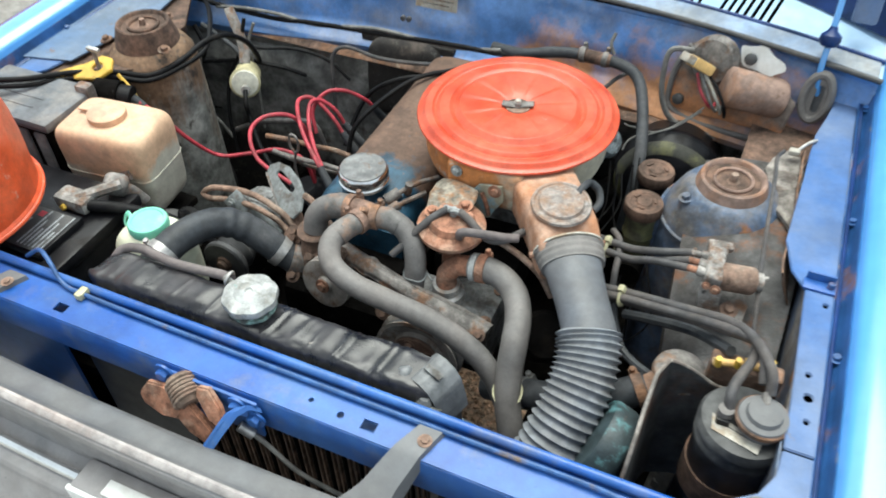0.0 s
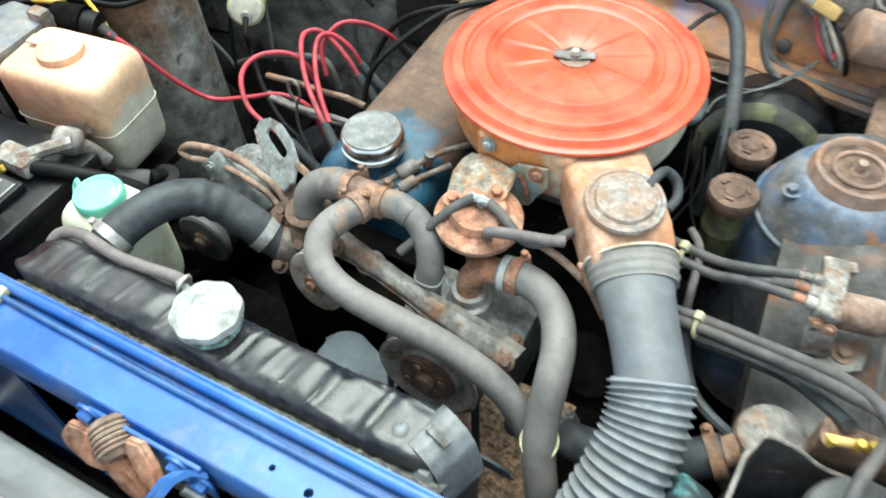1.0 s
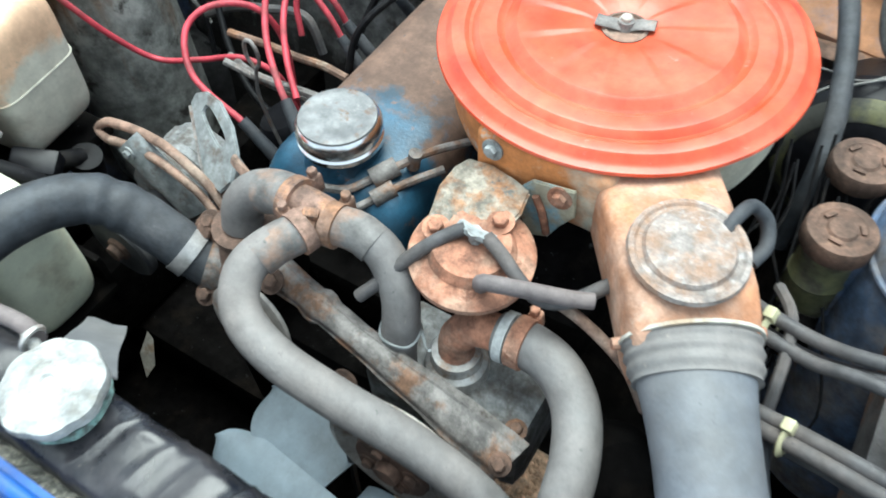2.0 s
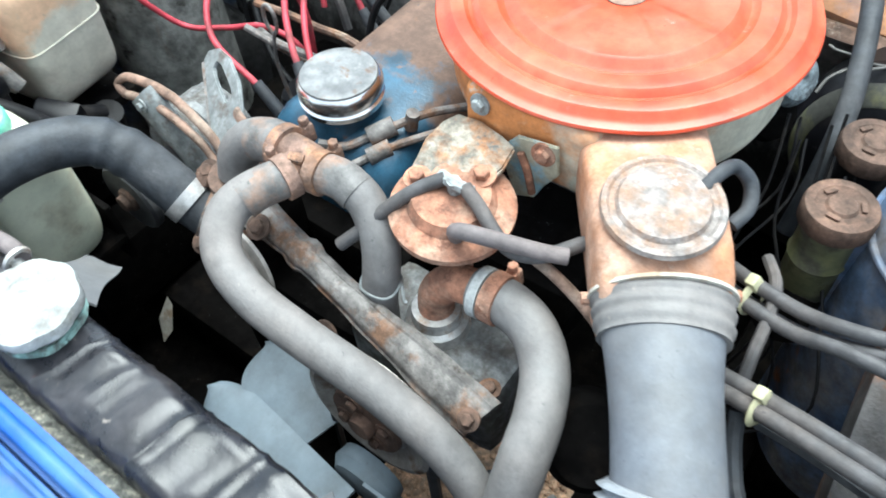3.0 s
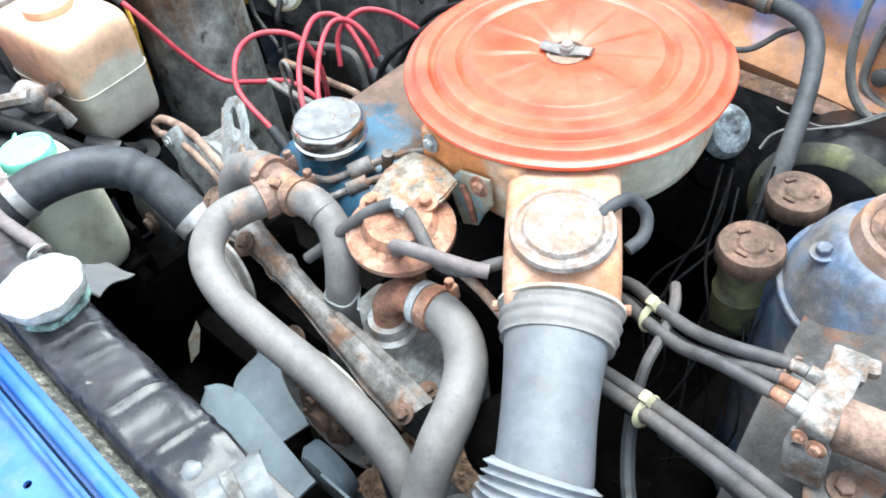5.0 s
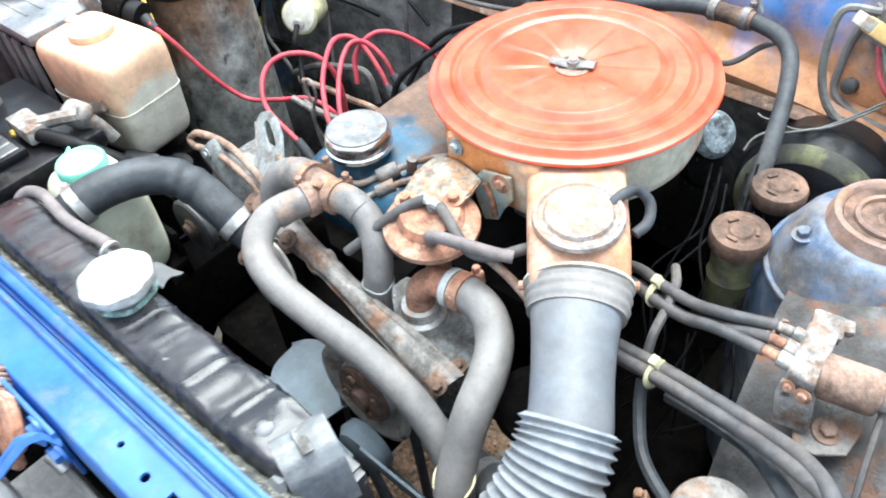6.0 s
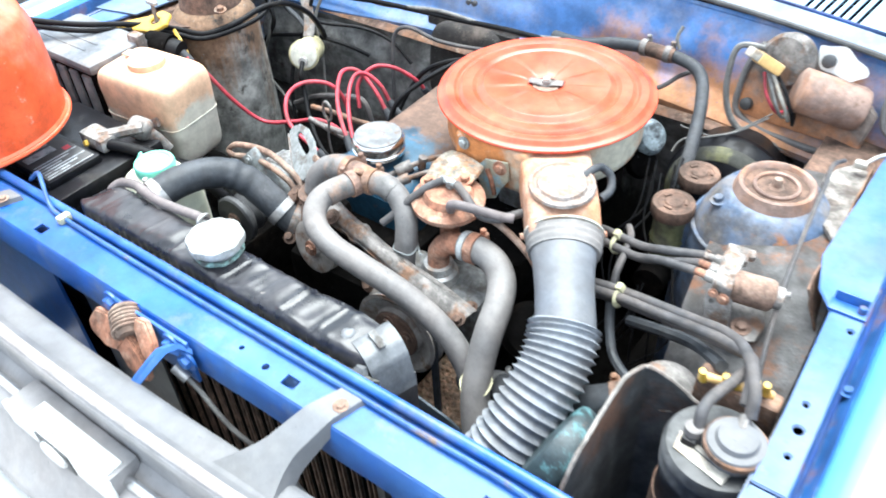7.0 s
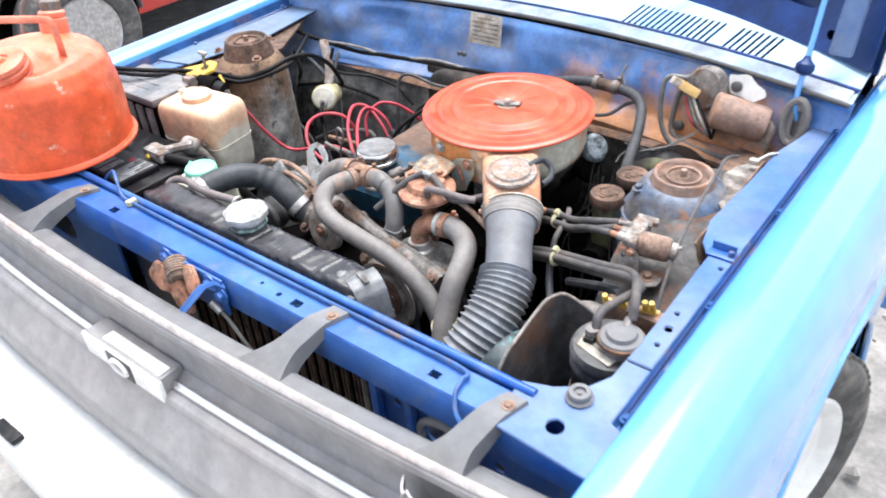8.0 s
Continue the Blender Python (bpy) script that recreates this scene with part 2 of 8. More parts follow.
BELLOWS = surf("grey_bellows_rubber", (0.18, 0.195, 0.215), 0.6, vary=0.25, grain=50, stain=(0.165, 0.166, 0.168), amount=0.35, patch=14, bump=0.1, soft=0.14, stain_rough=0.7, specks=1.2)
DUCT = surf("dusty_black_duct", (0.110, 0.119, 0.136), 0.46, vary=0.2, grain=45, stain=(0.11, 0.108, 0.108), amount=0.35, patch=12, bump=0.1, soft=0.14, stain_rough=0.6, specks=1.6, mottle=0.1)
TYRE = surf("tyre_rubber", (0.07, 0.068, 0.066), 0.85, vary=0.25, grain=40, stain=(0.15, 0.14, 0.125), amount=0.35, patch=12, bump=0.3)
PLASTIC_BLACK = surf("black_plastic", (0.010, 0.010, 0.012), 0.3, vary=0.3, grain=60, stain=(0.035, 0.032, 0.030), amount=0.2, patch=20, bump=0.06, spec=0.2)
RAD_BLACK = surf("black_radiator_paint", (0.0080, 0.0092, 0.0125), 0.25, vary=0.4, grain=50, stain=(0.062, 0.057, 0.060), amount=0.40, patch=13, bump=0.22, fine=70, soft=0.16,
                 second=(0.26, 0.23, 0.20), second_amount=0.035, second_patch=70, stain_rough=0.40, spec=0.45, specks=2.2)
SCREEN_RUST = surf("blackened_rusty_sheet", (0.070, 0.072, 0.073), 0.6, vary=0.4, grain=40, stain=(0.15, 0.075, 0.045), amount=0.26, patch=13, along=2.2, way=2, zero=0.19, bump=0.35, soft=0.1, second=(0.03, 0.028, 0.027), second_amount=0.3, second_patch=14, second_soft=0.1)
FOAM = surf("crumbling_foam", (0.080, 0.080, 0.070), 0.95, vary=0.5, grain=160, stain=(0.25, 0.235, 0.19), amount=0.3, patch=140, bump=0.9, fine=300, specks=3.0, mottle=0.5)
GREY_PLASTIC = surf("weathered_grey_plastic", (0.235, 0.232, 0.238), 0.5, vary=0.15, grain=30, stain=(0.31, 0.285, 0.275), amount=0.4, patch=6, bump=0.08, soft=0.14, specks=1.0, mottle=0.08)
LID_GREY = surf("dusty_box_lid", (0.11, 0.12, 0.135), 0.6, vary=0.25, grain=30, stain=(0.24, 0.225, 0.21), amount=0.35, patch=14, bump=0.1, soft=0.1)
ROD = surf("dull_painted_rod", (0.025, 0.085, 0.24), 0.5, vary=0.25, grain=50, stain=(0.15, 0.11, 0.08), amount=0.22, patch=20, bump=0.1)
TONGUE_GREY = surf("dark_weathered_plastic", (0.115, 0.119, 0.127), 0.5, vary=0.15, grain=30, stain=(0.15, 0.148, 0.148), amount=0.4, patch=9, bump=0.08, soft=0.14, mottle=0.08)
GREY_DARK = surf("dark_grey_plastic", (0.05, 0.051, 0.054), 0.55, vary=0.2, grain=25, stain=(0.12, 0.113, 0.105), amount=0.3, patch=9, bump=0.1, soft=0.1)
FAN_GREY = surf("grey_fan_plastic", (0.19, 0.235, 0.275), 0.5, vary=0.12, grain=30, stain=(0.15, 0.17, 0.185), amount=0.35, patch=12, bump=0.06, soft=0.12, mottle=0.06)
ORANGE = surf("faded_orange_paint", (0.52, 0.052, 0.016), 0.34, coat=0.22, vary=0.22, grain=40, stain=(0.55, 0.115, 0.06), amount=0.36, patch=14, bump=0.05, soft=0.16, spec=0.42,
              second=(0.34, 0.20, 0.15), second_amount=0.04, second_patch=60, stain_rough=0.5, mottle=0.14)
CAN_RED = surf("orange_red_can_paint", (0.72, 0.10, 0.030), 0.38, vary=0.12, grain=18, stain=(0.66, 0.26, 0.17), amount=0.30, patch=10, bump=0.08, soft=0.14, along=2.0, way=2, zero=0.145,
               second=(0.66, 0.42, 0.33), second_amount=0.10, second_patch=34, stain_rough=0.55, spec=0.5)
CLEANER = surf("rusted_cream_paint", (0.47, 0.45, 0.36), 0.55, vary=0.2, grain=35, stain=(0.52, 0.20, 0.062), amount=0.60, patch=13, along=-1.7, way=0, zero=0.035, bump=0.25, soft=0.09,
               second=(0.36, 0.48, 0.47), second_amount=0.2, second_patch=20, second_soft=0.06)
CAST_CREAM = surf("flaking_cast_paint", (0.23, 0.205, 0.165), 0.75, vary=0.35, grain=90, stain=(0.24, 0.125, 0.065), amount=0.42, patch=40, bump=0.7, fine=220,
                  second=(0.12, 0.12, 0.11), second_amount=0.22, second_patch=60, mottle=0.42)
SNORKEL = surf("rust_bitten_paint", (0.44, 0.275, 0.195), 0.65, vary=0.22, grain=60, stain=(0.40, 0.185, 0.095), amount=0.45, patch=18, bump=0.4, soft=0.1,
               second=(0.50, 0.42, 0.35), second_amount=0.16, second_patch=30, second_soft=0.07)
DISC = surf("pitted_zinc_disc", (0.27, 0.238, 0.218), 0.65, 0.1, vary=0.35, grain=120, stain=(0.29, 0.19, 0.135), amount=0.45, patch=45, bump=0.9, fine=260, soft=0.09,
            second=(0.36, 0.345, 0.335), second_amount=0.16, second_patch=60)
ENGINE_BLUE = surf("engine_blue_paint", (0.018, 0.062, 0.105), 0.36, vary=0.3, grain=30, stain=(0.125, 0.075, 0.052), amount=0.6, patch=18, along=3.2, way=1, zero=-0.105, bump=0.25, soft=0.05,
                   second=(0.17, 0.085, 0.048), second_amount=0.12, second_patch=50, stain_rough=0.75, mottle=0.3)
CREAM_PLASTIC = surf("yellowed_plastic", (0.58, 0.55, 0.46), 0.42, vary=0.1, grain=18, stain=(0.66, 0.43, 0.28), amount=0.62, patch=9, along=6.0, way=2, zero=0.112, soft=0.05, bump=0.08,
                     second=(0.36, 0.29, 0.23), second_amount=0.22, second_patch=9, second_soft=0.13, stain_rough=0.6, specks=2.0, mottle=0.16)
MILKY = surf("milky_plastic", (0.74, 0.75, 0.58), 0.45, vary=0.1, grain=15, stain=(0.55, 0.52, 0.38), amount=0.25, patch=12, bump=0.05, mottle=0.08)
GREEN = surf("mint_green_plastic", (0.20, 0.60, 0.43), 0.45, vary=0.12, grain=20, stain=(0.35, 0.66, 0.5), amount=0.3, patch=25, bump=0.05, mottle=0.08)
WHITE_CAP = surf("bare_white_alloy", (0.36, 0.37, 0.365), 0.6, 0.05, vary=0.2, grain=50, stain=(0.27, 0.265, 0.245), amount=0.35, patch=40, bump=0.3, second=(0.20, 0.34, 0.32), second_amount=0.08, second_patch=70, mottle=0.3)
WHITE_PAINT = surf("white_paint", (0.74, 0.74, 0.72), 0.45, vary=0.05, grain=10, stain=(0.60, 0.57, 0.52), amount=0.2, patch=6, bump=0.05, second=(0.30, 0.20, 0.13), second_amount=0.035, second_patch=70, mottle=0.08)
RED_WIRE = surf("red_lead", (0.42, 0.040, 0.060), 0.55, vary=0.3, grain=40, stain=(0.26, 0.06, 0.065), amount=0.3, patch=30, bump=0.05)
YELLOW = surf("yellow_plastic", (0.66, 0.42, 0.06), 0.5, vary=0.15, grain=40, stain=(0.35, 0.22, 0.06), amount=0.25, patch=40, bump=0.1)
PALE_YELLOW = surf("pale_yellow_plastic", (0.50, 0.475, 0.30), 0.5, vary=0.12, grain=60, stain=(0.32, 0.29, 0.19), amount=0.25, patch=80, bump=0.05)
OCHRE = surf("ochre_connector_plastic", (0.60, 0.38, 0.14), 0.5, vary=0.15, grain=40, stain=(0.72, 0.66, 0.50), amount=0.25, patch=40, bump=0.05)
OLIVE = surf("stained_fluid_plastic", (0.20, 0.20, 0.10), 0.35, vary=0.25, grain=30, stain=(0.09, 0.085, 0.06), amount=0.4, patch=18, bump=0.06)
CABLE = surf("black_cable", (0.009, 0.009, 0.010), 0.5, vary=0.3, grain=60, stain=(0.022, 0.020, 0.019), amount=0.25, patch=30, bump=0.05, spec=0.12)
CABLE_GREY = surf("grey_cable", (0.17, 0.165, 0.155), 0.6, vary=0.25, grain=60, bump=0.08)
TEAL = surf("flaking_teal_paint", (0.03, 0.045, 0.05), 0.5, vary=0.3, grain=50, stain=(0.13, 0.31, 0.33), amount=0.26, patch=26, bump=0.25,
            second=(0.12, 0.075, 0.05), second_amount=0.12, second_patch=45)
SOLDER = surf("solder_grey", (0.12, 0.125, 0.13), 0.5, 0.2, vary=0.2, grain=60, stain=(0.22, 0.22, 0.215), amount=0.2, patch=25, bump=0.2)
CORE = surf("radiator_core", (0.04, 0.033, 0.03), 0.6, 0.2, vary=0.3, grain=60, bump=0.2)
PRINT_PALE = surf("pale_print", (0.40, 0.42, 0.44), 0.5, vary=0.2, grain=60, stain=(0.16, 0.16, 0.165), amount=0.3, patch=50, bump=0.0)
LABEL = surf("dirty_paper_label", (0.40, 0.375, 0.325), 0.7, vary=0.15, grain=60, stain=(0.32, 0.25, 0.18), amount=0.35, patch=40, bump=0.05)
# print, and the darkness inside holes and slots put on as solid shapes
INK_AND_HOLES = surf("dark_print_and_holes", (0.07, 0.07, 0.075), 0.6, vary=0.1, bump=0.0, specks=0.0)
GROUND = surf("dusty_ground", (0.25, 0.24, 0.225), 0.95, vary=0.2, grain=9, stain=(0.30, 0.285, 0.265), amount=0.4, patch=2.5, bump=0.6, fine=60,
              second=(0.19, 0.175, 0.155), second_amount=0.18, second_patch=12)
STONE = surf("pale_stone", (0.30, 0.285, 0.265), 0.9, vary=0.25, grain=30, bump=0.4, fine=120)
RED_CAR = surf("red_car_paint", (0.55, 0.035, 0.03), 0.25, vary=0.08, grain=8, bump=0.0, coat=0.6, specks=0.0, mottle=0.0)
GALV = surf("galvanised_steel", (0.44, 0.43, 0.42), 0.4, 0.7, vary=0.15, grain=60, bump=0.1)


# ---- shape helpers ----
def link_mesh(name, bm, mat, parent=None, label="", angle=38, mats=()):
    """One mesh object out of a bmesh in world metres."""
    bmesh.ops.recalc_face_normals(bm, faces=bm.faces)
    if parent is None:
        lo = [min(v.co[i] for v in bm.verts) for i in range(3)]
        hi = [max(v.co[i] for v in bm.verts) for i in range(3)]
        base = Vector(((lo[0] + hi[0]) / 2, (lo[1] + hi[1]) / 2, lo[2]))
    else:
        top = parent
        while top.parent:
            top = top.parent
        base = Vector(top.location)
    bmesh.ops.translate(bm, verts=bm.verts, vec=-base)
    me = bpy.data.meshes.new(name)
    bm.to_mesh(me)
    bm.free()
    me.polygons.foreach_set("use_smooth", [True] * len(me.polygons))
    me.set_sharp_from_angle(angle=radians(angle))
    for mt in (mat, *mats):
        me.materials.append(mt)
    ob = new(name, me)
    if parent is None:
        ob.location = base
    else:
        ob.parent = parent
    if label:
        tagged(ob, label)
    return ob


def part(name, bm, mat, parent, label="", angle=38):
    return link_mesh(name, bm, mat, parent, label, angle)


def solid(name, bm, mat, label, category, group="", kind="", angle=38):
    """A thing that is one mesh (its parts may hang under it)."""
    return tagged(link_mesh(name, bm, mat, None, "", angle), label, category, group, kind)


def thing(name, at, label, category, group="", kind=""):
    ob = new(name)
    ob.location, ob.empty_display_size = at, 0.02
    return tagged(ob, label, category, group, kind)


def axis(p, d, spin=0.0):
    """A pose at p whose z points along d."""
    q = Vector(d).to_track_quat("Z", "Y").to_matrix().to_4x4()
    return Matrix.Translation(p) @ q @ Matrix.Rotation(radians(spin), 4, "Z")


def smooth_path(pts, sub=6):
    p = [Vector(q) for q in pts]
    if len(p) == 2:
        return [p[0].lerp(p[1], i / sub) for i in range(sub + 1)]
    p = [2 * p[0] - p[1], *p, 2 * p[-1] - p[-2]]
    out = []
    for i in range(1, len(p) - 2):
        a, b, c, d = p[i - 1 : i + 3]
        for k in range(sub):
            t = k / sub
            out.append(0.5 * (2 * b + (c - a) * t + (2 * a - 5 * b + 4 * c - d) * t**2 + (3 * b - a - 3 * c + d) * t**3))
    out.append(p[-2])
    return out


def tube(pts, r, seg=14, sub=6, flat=1.0, side=None, bm=None, ends=True):
    """A tube along a smooth path. r: a radius, or a function of 0..1. flat: the second radius over the first; side: the first's way."""
    bm = bm or bmesh.new()
    c = smooth_path(pts, sub)
    n = len(c)
    tang = [(c[min(i + 1, n - 1)] - c[max(i - 1, 0)]).normalized() for i in range(n)]
    u = Vector(side) if side else tang[0].orthogonal()
    u = (u - u.project(tang[0])).normalized()
    loops = []
    for i in range(n):
        if i:
            u = tang[i - 1].rotation_difference(tang[i]) @ u
            u = (u - u.project(tang[i])).normalized()
        v = tang[i].cross(u)
        s = i / (n - 1)
        rr = r(s) if callable(r) else r
        ff = flat(s) if callable(flat) else flat
        loops.append([bm.verts.new(c[i] + rr * (math.cos(a) * u + ff * math.sin(a) * v)) for a in (2 * math.pi * k / seg for k in range(seg))])
    for a, b in zip(loops, loops[1:]):
        for k in range(seg):
            bm.faces.new((a[k], a[(k + 1) % seg], b[(k + 1) % seg], b[k]))
    if ends:
        bm.faces.new(loops[0][::-1])
        bm.faces.new(loops[-1])
    return bm


def revolve(profile, m=None, seg=32, bm=None, wobble=0.0):
    """A turned shape: rows of (radius, height) round z of the pose m."""
    bm = bm or bmesh.new()
    m = m or Matrix()
    loops = []
    for r, z in profile:
        if r <= 1e-6:
            loops.append([bm.verts.new(m @ Vector((0, 0, z)))])
        else:
            row = []
            for k in range(seg):
                a = 2 * math.pi * k / seg
                w = 1 + wobble * noise.noise((math.cos(a) * 3, math.sin(a) * 3, z * 40))
                row.append(bm.verts.new(m @ Vector((r * w * math.cos(a), r * w * math.sin(a), z))))
            loops.append(row)
    for a, b in zip(loops, loops[1:]):
        for k in range(seg):
            q = (k + 1) % seg
            if len(a) == 1 and len(b) == 1:
                continue
            if len(a) == 1:
                bm.faces.new((a[0], b[q], b[k]))
            elif len(b) == 1:
                bm.faces.new((a[k], a[q], b[0]))
            else:
                bm.faces.new((a[k], a[q], b[q], b[k]))
    if len(loops[0]) > 1:
        bm.faces.new(loops[0][::-1])
    if len(loops[-1]) > 1:
        bm.faces.new(loops[-1])
    return bm


def rbox(size, m=None, r=0.004, seg=2, bm=None):
    """A box with rounded edges, its centre at the pose m."""
    own = bmesh.new()
    bmesh.ops.create_cube(own, size=1.0)
    bmesh.ops.scale(own, vec=size, verts=own.verts)
    if r > 0:
        bmesh.ops.bevel(own, geom=own.edges[:], offset=min(r, 0.45 * min(size)), segments=seg, affect="EDGES", profile=0.6)
    bmesh.ops.transform(own, matrix=m or Matrix(), verts=own.verts)
    if bm is None:
        return own
    me = bpy.data.meshes.new("join")
    own.to_mesh(me)
    own.free()
    bm.from_mesh(me)
    bpy.data.meshes.remove(me)
    return bm


def box(lo, hi, r=0.004, bm=None, seg=2):
    lo, hi = Vector(lo), Vector(hi)
    return rbox(hi - lo, Matrix.Translation((lo + hi) / 2), r, seg, bm)


def circle(x, y, r, n=14):
    return [(x + r * math.cos(2 * math.pi * k / n), y + r * math.sin(2 * math.pi * k / n)) for k in range(n)]


def square(x, y, w, h):
    return [(x - w / 2, y - h / 2), (x + w / 2, y - h / 2), (x + w / 2, y + h / 2), (x - w / 2, y + h / 2)]


def oval(x, y, w, h, n=16, turn=0.0):
    c, s = math.cos(radians(turn)), math.sin(radians(turn))
    out = []
    for k in range(n):
        a = 2 * math.pi * k / n
        px, py = math.cos(a), math.sin(a)
        px = math.copysign(abs(px) ** 0.6, px) * w / 2
        py = math.copysign(abs(py) ** 0.6, py) * h / 2
        out.append((x + c * px - s * py, y + s * px + c * py))
    return out


def slab(outline, z0, z1, holes=(), m=None, bm=None, bevel=0.0):
    """A plate of the outline between two heights of the pose m, with holes through it."""
    own = bmesh.new()
    edges = []
    for loop in (outline, *holes):
        vs = [own.verts.new((x, y, z0)) for x, y in loop]
        edges += [own.edges.new((a, b)) for a, b in zip(vs, vs[1:] + vs[:1])]
    fill = bmesh.ops.triangle_fill(own, use_beauty=True, use_dissolve=False, edges=edges)
    faces = [f for f in fill["geom"] if isinstance(f, bmesh.types.BMFace)]
    ext = bmesh.ops.extrude_face_region(own, geom=faces)
    bmesh.ops.translate(own, vec=(0, 0, z1 - z0), verts=[v for v in ext["geom"] if isinstance(v, bmesh.types.BMVert)])
    bmesh.ops.recalc_face_normals(own, faces=own.faces)
    if bevel:
        rim = [e for e in own.edges if len(e.link_faces) == 2 and e.calc_face_angle(0) > 1.0]
        bmesh.ops.bevel(own, geom=rim, offset=bevel, segments=2, affect="EDGES")
    bmesh.ops.transform(own, matrix=m or Matrix(), verts=own.verts)
    if bm is None:
        return own
    me = bpy.data.meshes.new("join")
    own.to_mesh(me)
    own.free()
    bm.from_mesh(me)
    bpy.data.meshes.remove(me)
    return bm


def sheet(fn, nu, nv, thick=0.002, keep=None):
    """A bent sheet: fn(u, v) gives places for u, v in 0..1. It has a thickness; keep(place) leaves faces out."""
    bm = bmesh.new()
    g = [[bm.verts.new(fn(i / nu, j / nv)) for j in range(nv + 1)] for i in range(nu + 1)]
    for i in range(nu):
        for j in range(nv):
            q = (g[i][j], g[i + 1][j], g[i + 1][j + 1], g[i][j + 1])
            if keep and not keep(sum((v.co for v in q), Vector()) / 4):
                continue
            bm.faces.new(q)
    bmesh.ops.delete(bm, geom=[v for v in bm.verts if not v.link_faces], context="VERTS")
    bmesh.ops.recalc_face_normals(bm, faces=bm.faces)
    bmesh.ops.solidify(bm, geom=bm.faces[:], thickness=thick)
    return bm


def lathe_line(rows, u):
    """A point on a polyline of rows, by a share of its index."""
    k = min(int(u * (len(rows) - 1)), len(rows) - 2)
    t = u * (len(rows) - 1) - k
    return Vector(rows[k]).lerp(Vector(rows[k + 1]), t)


def bolt(parent, p, d, r=0.006, h=0.005, mat=None, label="", washer=True, name="bolt"):
    m = axis(p, d)
    bm = revolve([(r * 1.7, 0), (r * 1.7, h * 0.3), (r, h * 0.3)] if washer else [(r, 0), (r, h * 0.1)], m, 16)
    revolve([(r, h * 0.28), (r, h * 0.9), (r * 0.85, h), (0, h)], m @ Matrix.Rotation(0.4, 4, "Z"), 6, bm)
    return part(name, bm, mat or RUSTY, parent, label, 30)


def band(p, d, r, w, mat, parent, name="hose_clamp", label="", thick=0.0016, screw=True):
    """A clamp round a hose at p, whose way is d."""
    m = axis(p, d)
    bm = revolve([(r, -w / 2), (r + thick, -w / 2), (r + thick, w / 2), (r, w / 2)], m, 24)
    ob = part(name, bm, mat, parent, label)
    if screw:
        up = m.to_3x3() @ Vector((1, 0, 0))
        c = Vector(p) + up * (r + 0.004)
        part("screw", rbox((0.010, 0.016, w * 0.9), axis(c, d), 0.002), mat, ob)
        bolt(ob, c + (m.to_3x3() @ Vector((0, 0.008, 0))), m.to_3x3() @ Vector((0, 1, 0)), 0.004, 0.006, mat, washer=False, name="screw_head")
    return ob


def hose(name, pts, r, mat, label, category="hose", seg=16, sub=7, group="", flat=1.0, side=None):
    return solid(name, tube(pts, r, seg, sub, flat, side), mat, label, category, group)


def blob(size, m, e=0.45, nu=28, nv=18, taper=0.0):
    """A soft-cornered block."""
    bm = bmesh.new()
    rows = []
    for i in range(nv + 1):
        b = -math.pi / 2 + math.pi * i / nv
        cb, sb = math.cos(b), math.sin(b)
        z = math.copysign(abs(sb) ** e, sb)
        rr = abs(cb) ** e * (1 + taper * z)
        row = []
        for k in range(nu):
            a = 2 * math.pi * k / nu
            ca, sa = math.cos(a), math.sin(a)
            row.append(bm.verts.new(m @ Vector((size[0] / 2 * rr * math.copysign(abs(ca) ** e, ca), size[1] / 2 * rr * math.copysign(abs(sa) ** e, sa), size[2] / 2 * z))))
        rows.append(row)
    for a, b in zip(rows, rows[1:]):
        for k in range(nu):
            bm.faces.new((a[k], a[(k + 1) % nu], b[(k + 1) % nu], b[k]))
    bmesh.ops.remove_doubles(bm, verts=bm.verts, dist=1e-6)
    return bm


# ---- ground ----
def build_ground():
    bm = bmesh.new()
    n = 70
    def spread(k):
        s = 2 * k / n - 1
        return math.copysign(abs(s) ** 5, s) * 600 + s * 6
    g = []
    for i in range(n + 1):
        row = []
        for j in range(n + 1):
            x, y = spread(i) + 0.8, spread(j) + 0.8
            near = max(0.0, 1 - math.hypot(x - 0.8, y - 0.8) / 9)
            z = -0.02 + near * (0.022 * noise.noise((x * 2.3, y * 2.3, 0)) + 0.012 * noise.noise((x * 9, y * 9, 4)))
            row.append(bm.verts.new((x, y, min(z, 0.0))))
        g.append(row)
    for i in range(n):
        for j in range(n):
            bm.faces.new((g[i][j], g[i + 1][j], g[i + 1][j + 1], g[i][j + 1]))
    solid("ground", bm, GROUND, "dusty grey-brown bare earth with crumbled rubble", "ground", kind="structure")
    rnd = random.Random(5)
    bm = bmesh.new()
    for k in range(260):
        x, y = rnd.uniform(0.75, 2.2), rnd.uniform(0.3, 3.2)
        r = rnd.choice((0.004, 0.006, 0.009, 0.013)) * rnd.uniform(0.6, 1.3)
        own = bmesh.ops.create_icosphere(bm, subdivisions=1, radius=r, matrix=pose(x, y, r * 0.1, rnd.uniform(0, 90), rnd.uniform(0, 90), 0))
        for v in own["verts"]:
            v.co += Vector((rnd.uniform(-1, 1), rnd.uniform(-1, 1), rnd.uniform(-1, 0.3))) * r * 0.35
    solid("rubble", bm, STONE, "scattered pale stones and crumbs of rubble on the earth", "rubble", kind="stuff", angle=20)


build_ground()

# ---- car body ----
MID = 0.056


def mirror_x(x, side):
    return x if side > 0 else 2 * MID - x


car = thing("car", (MID, 0.3, 0.0), "old blue car with its bonnet open and a rust-stained engine bay", "car")


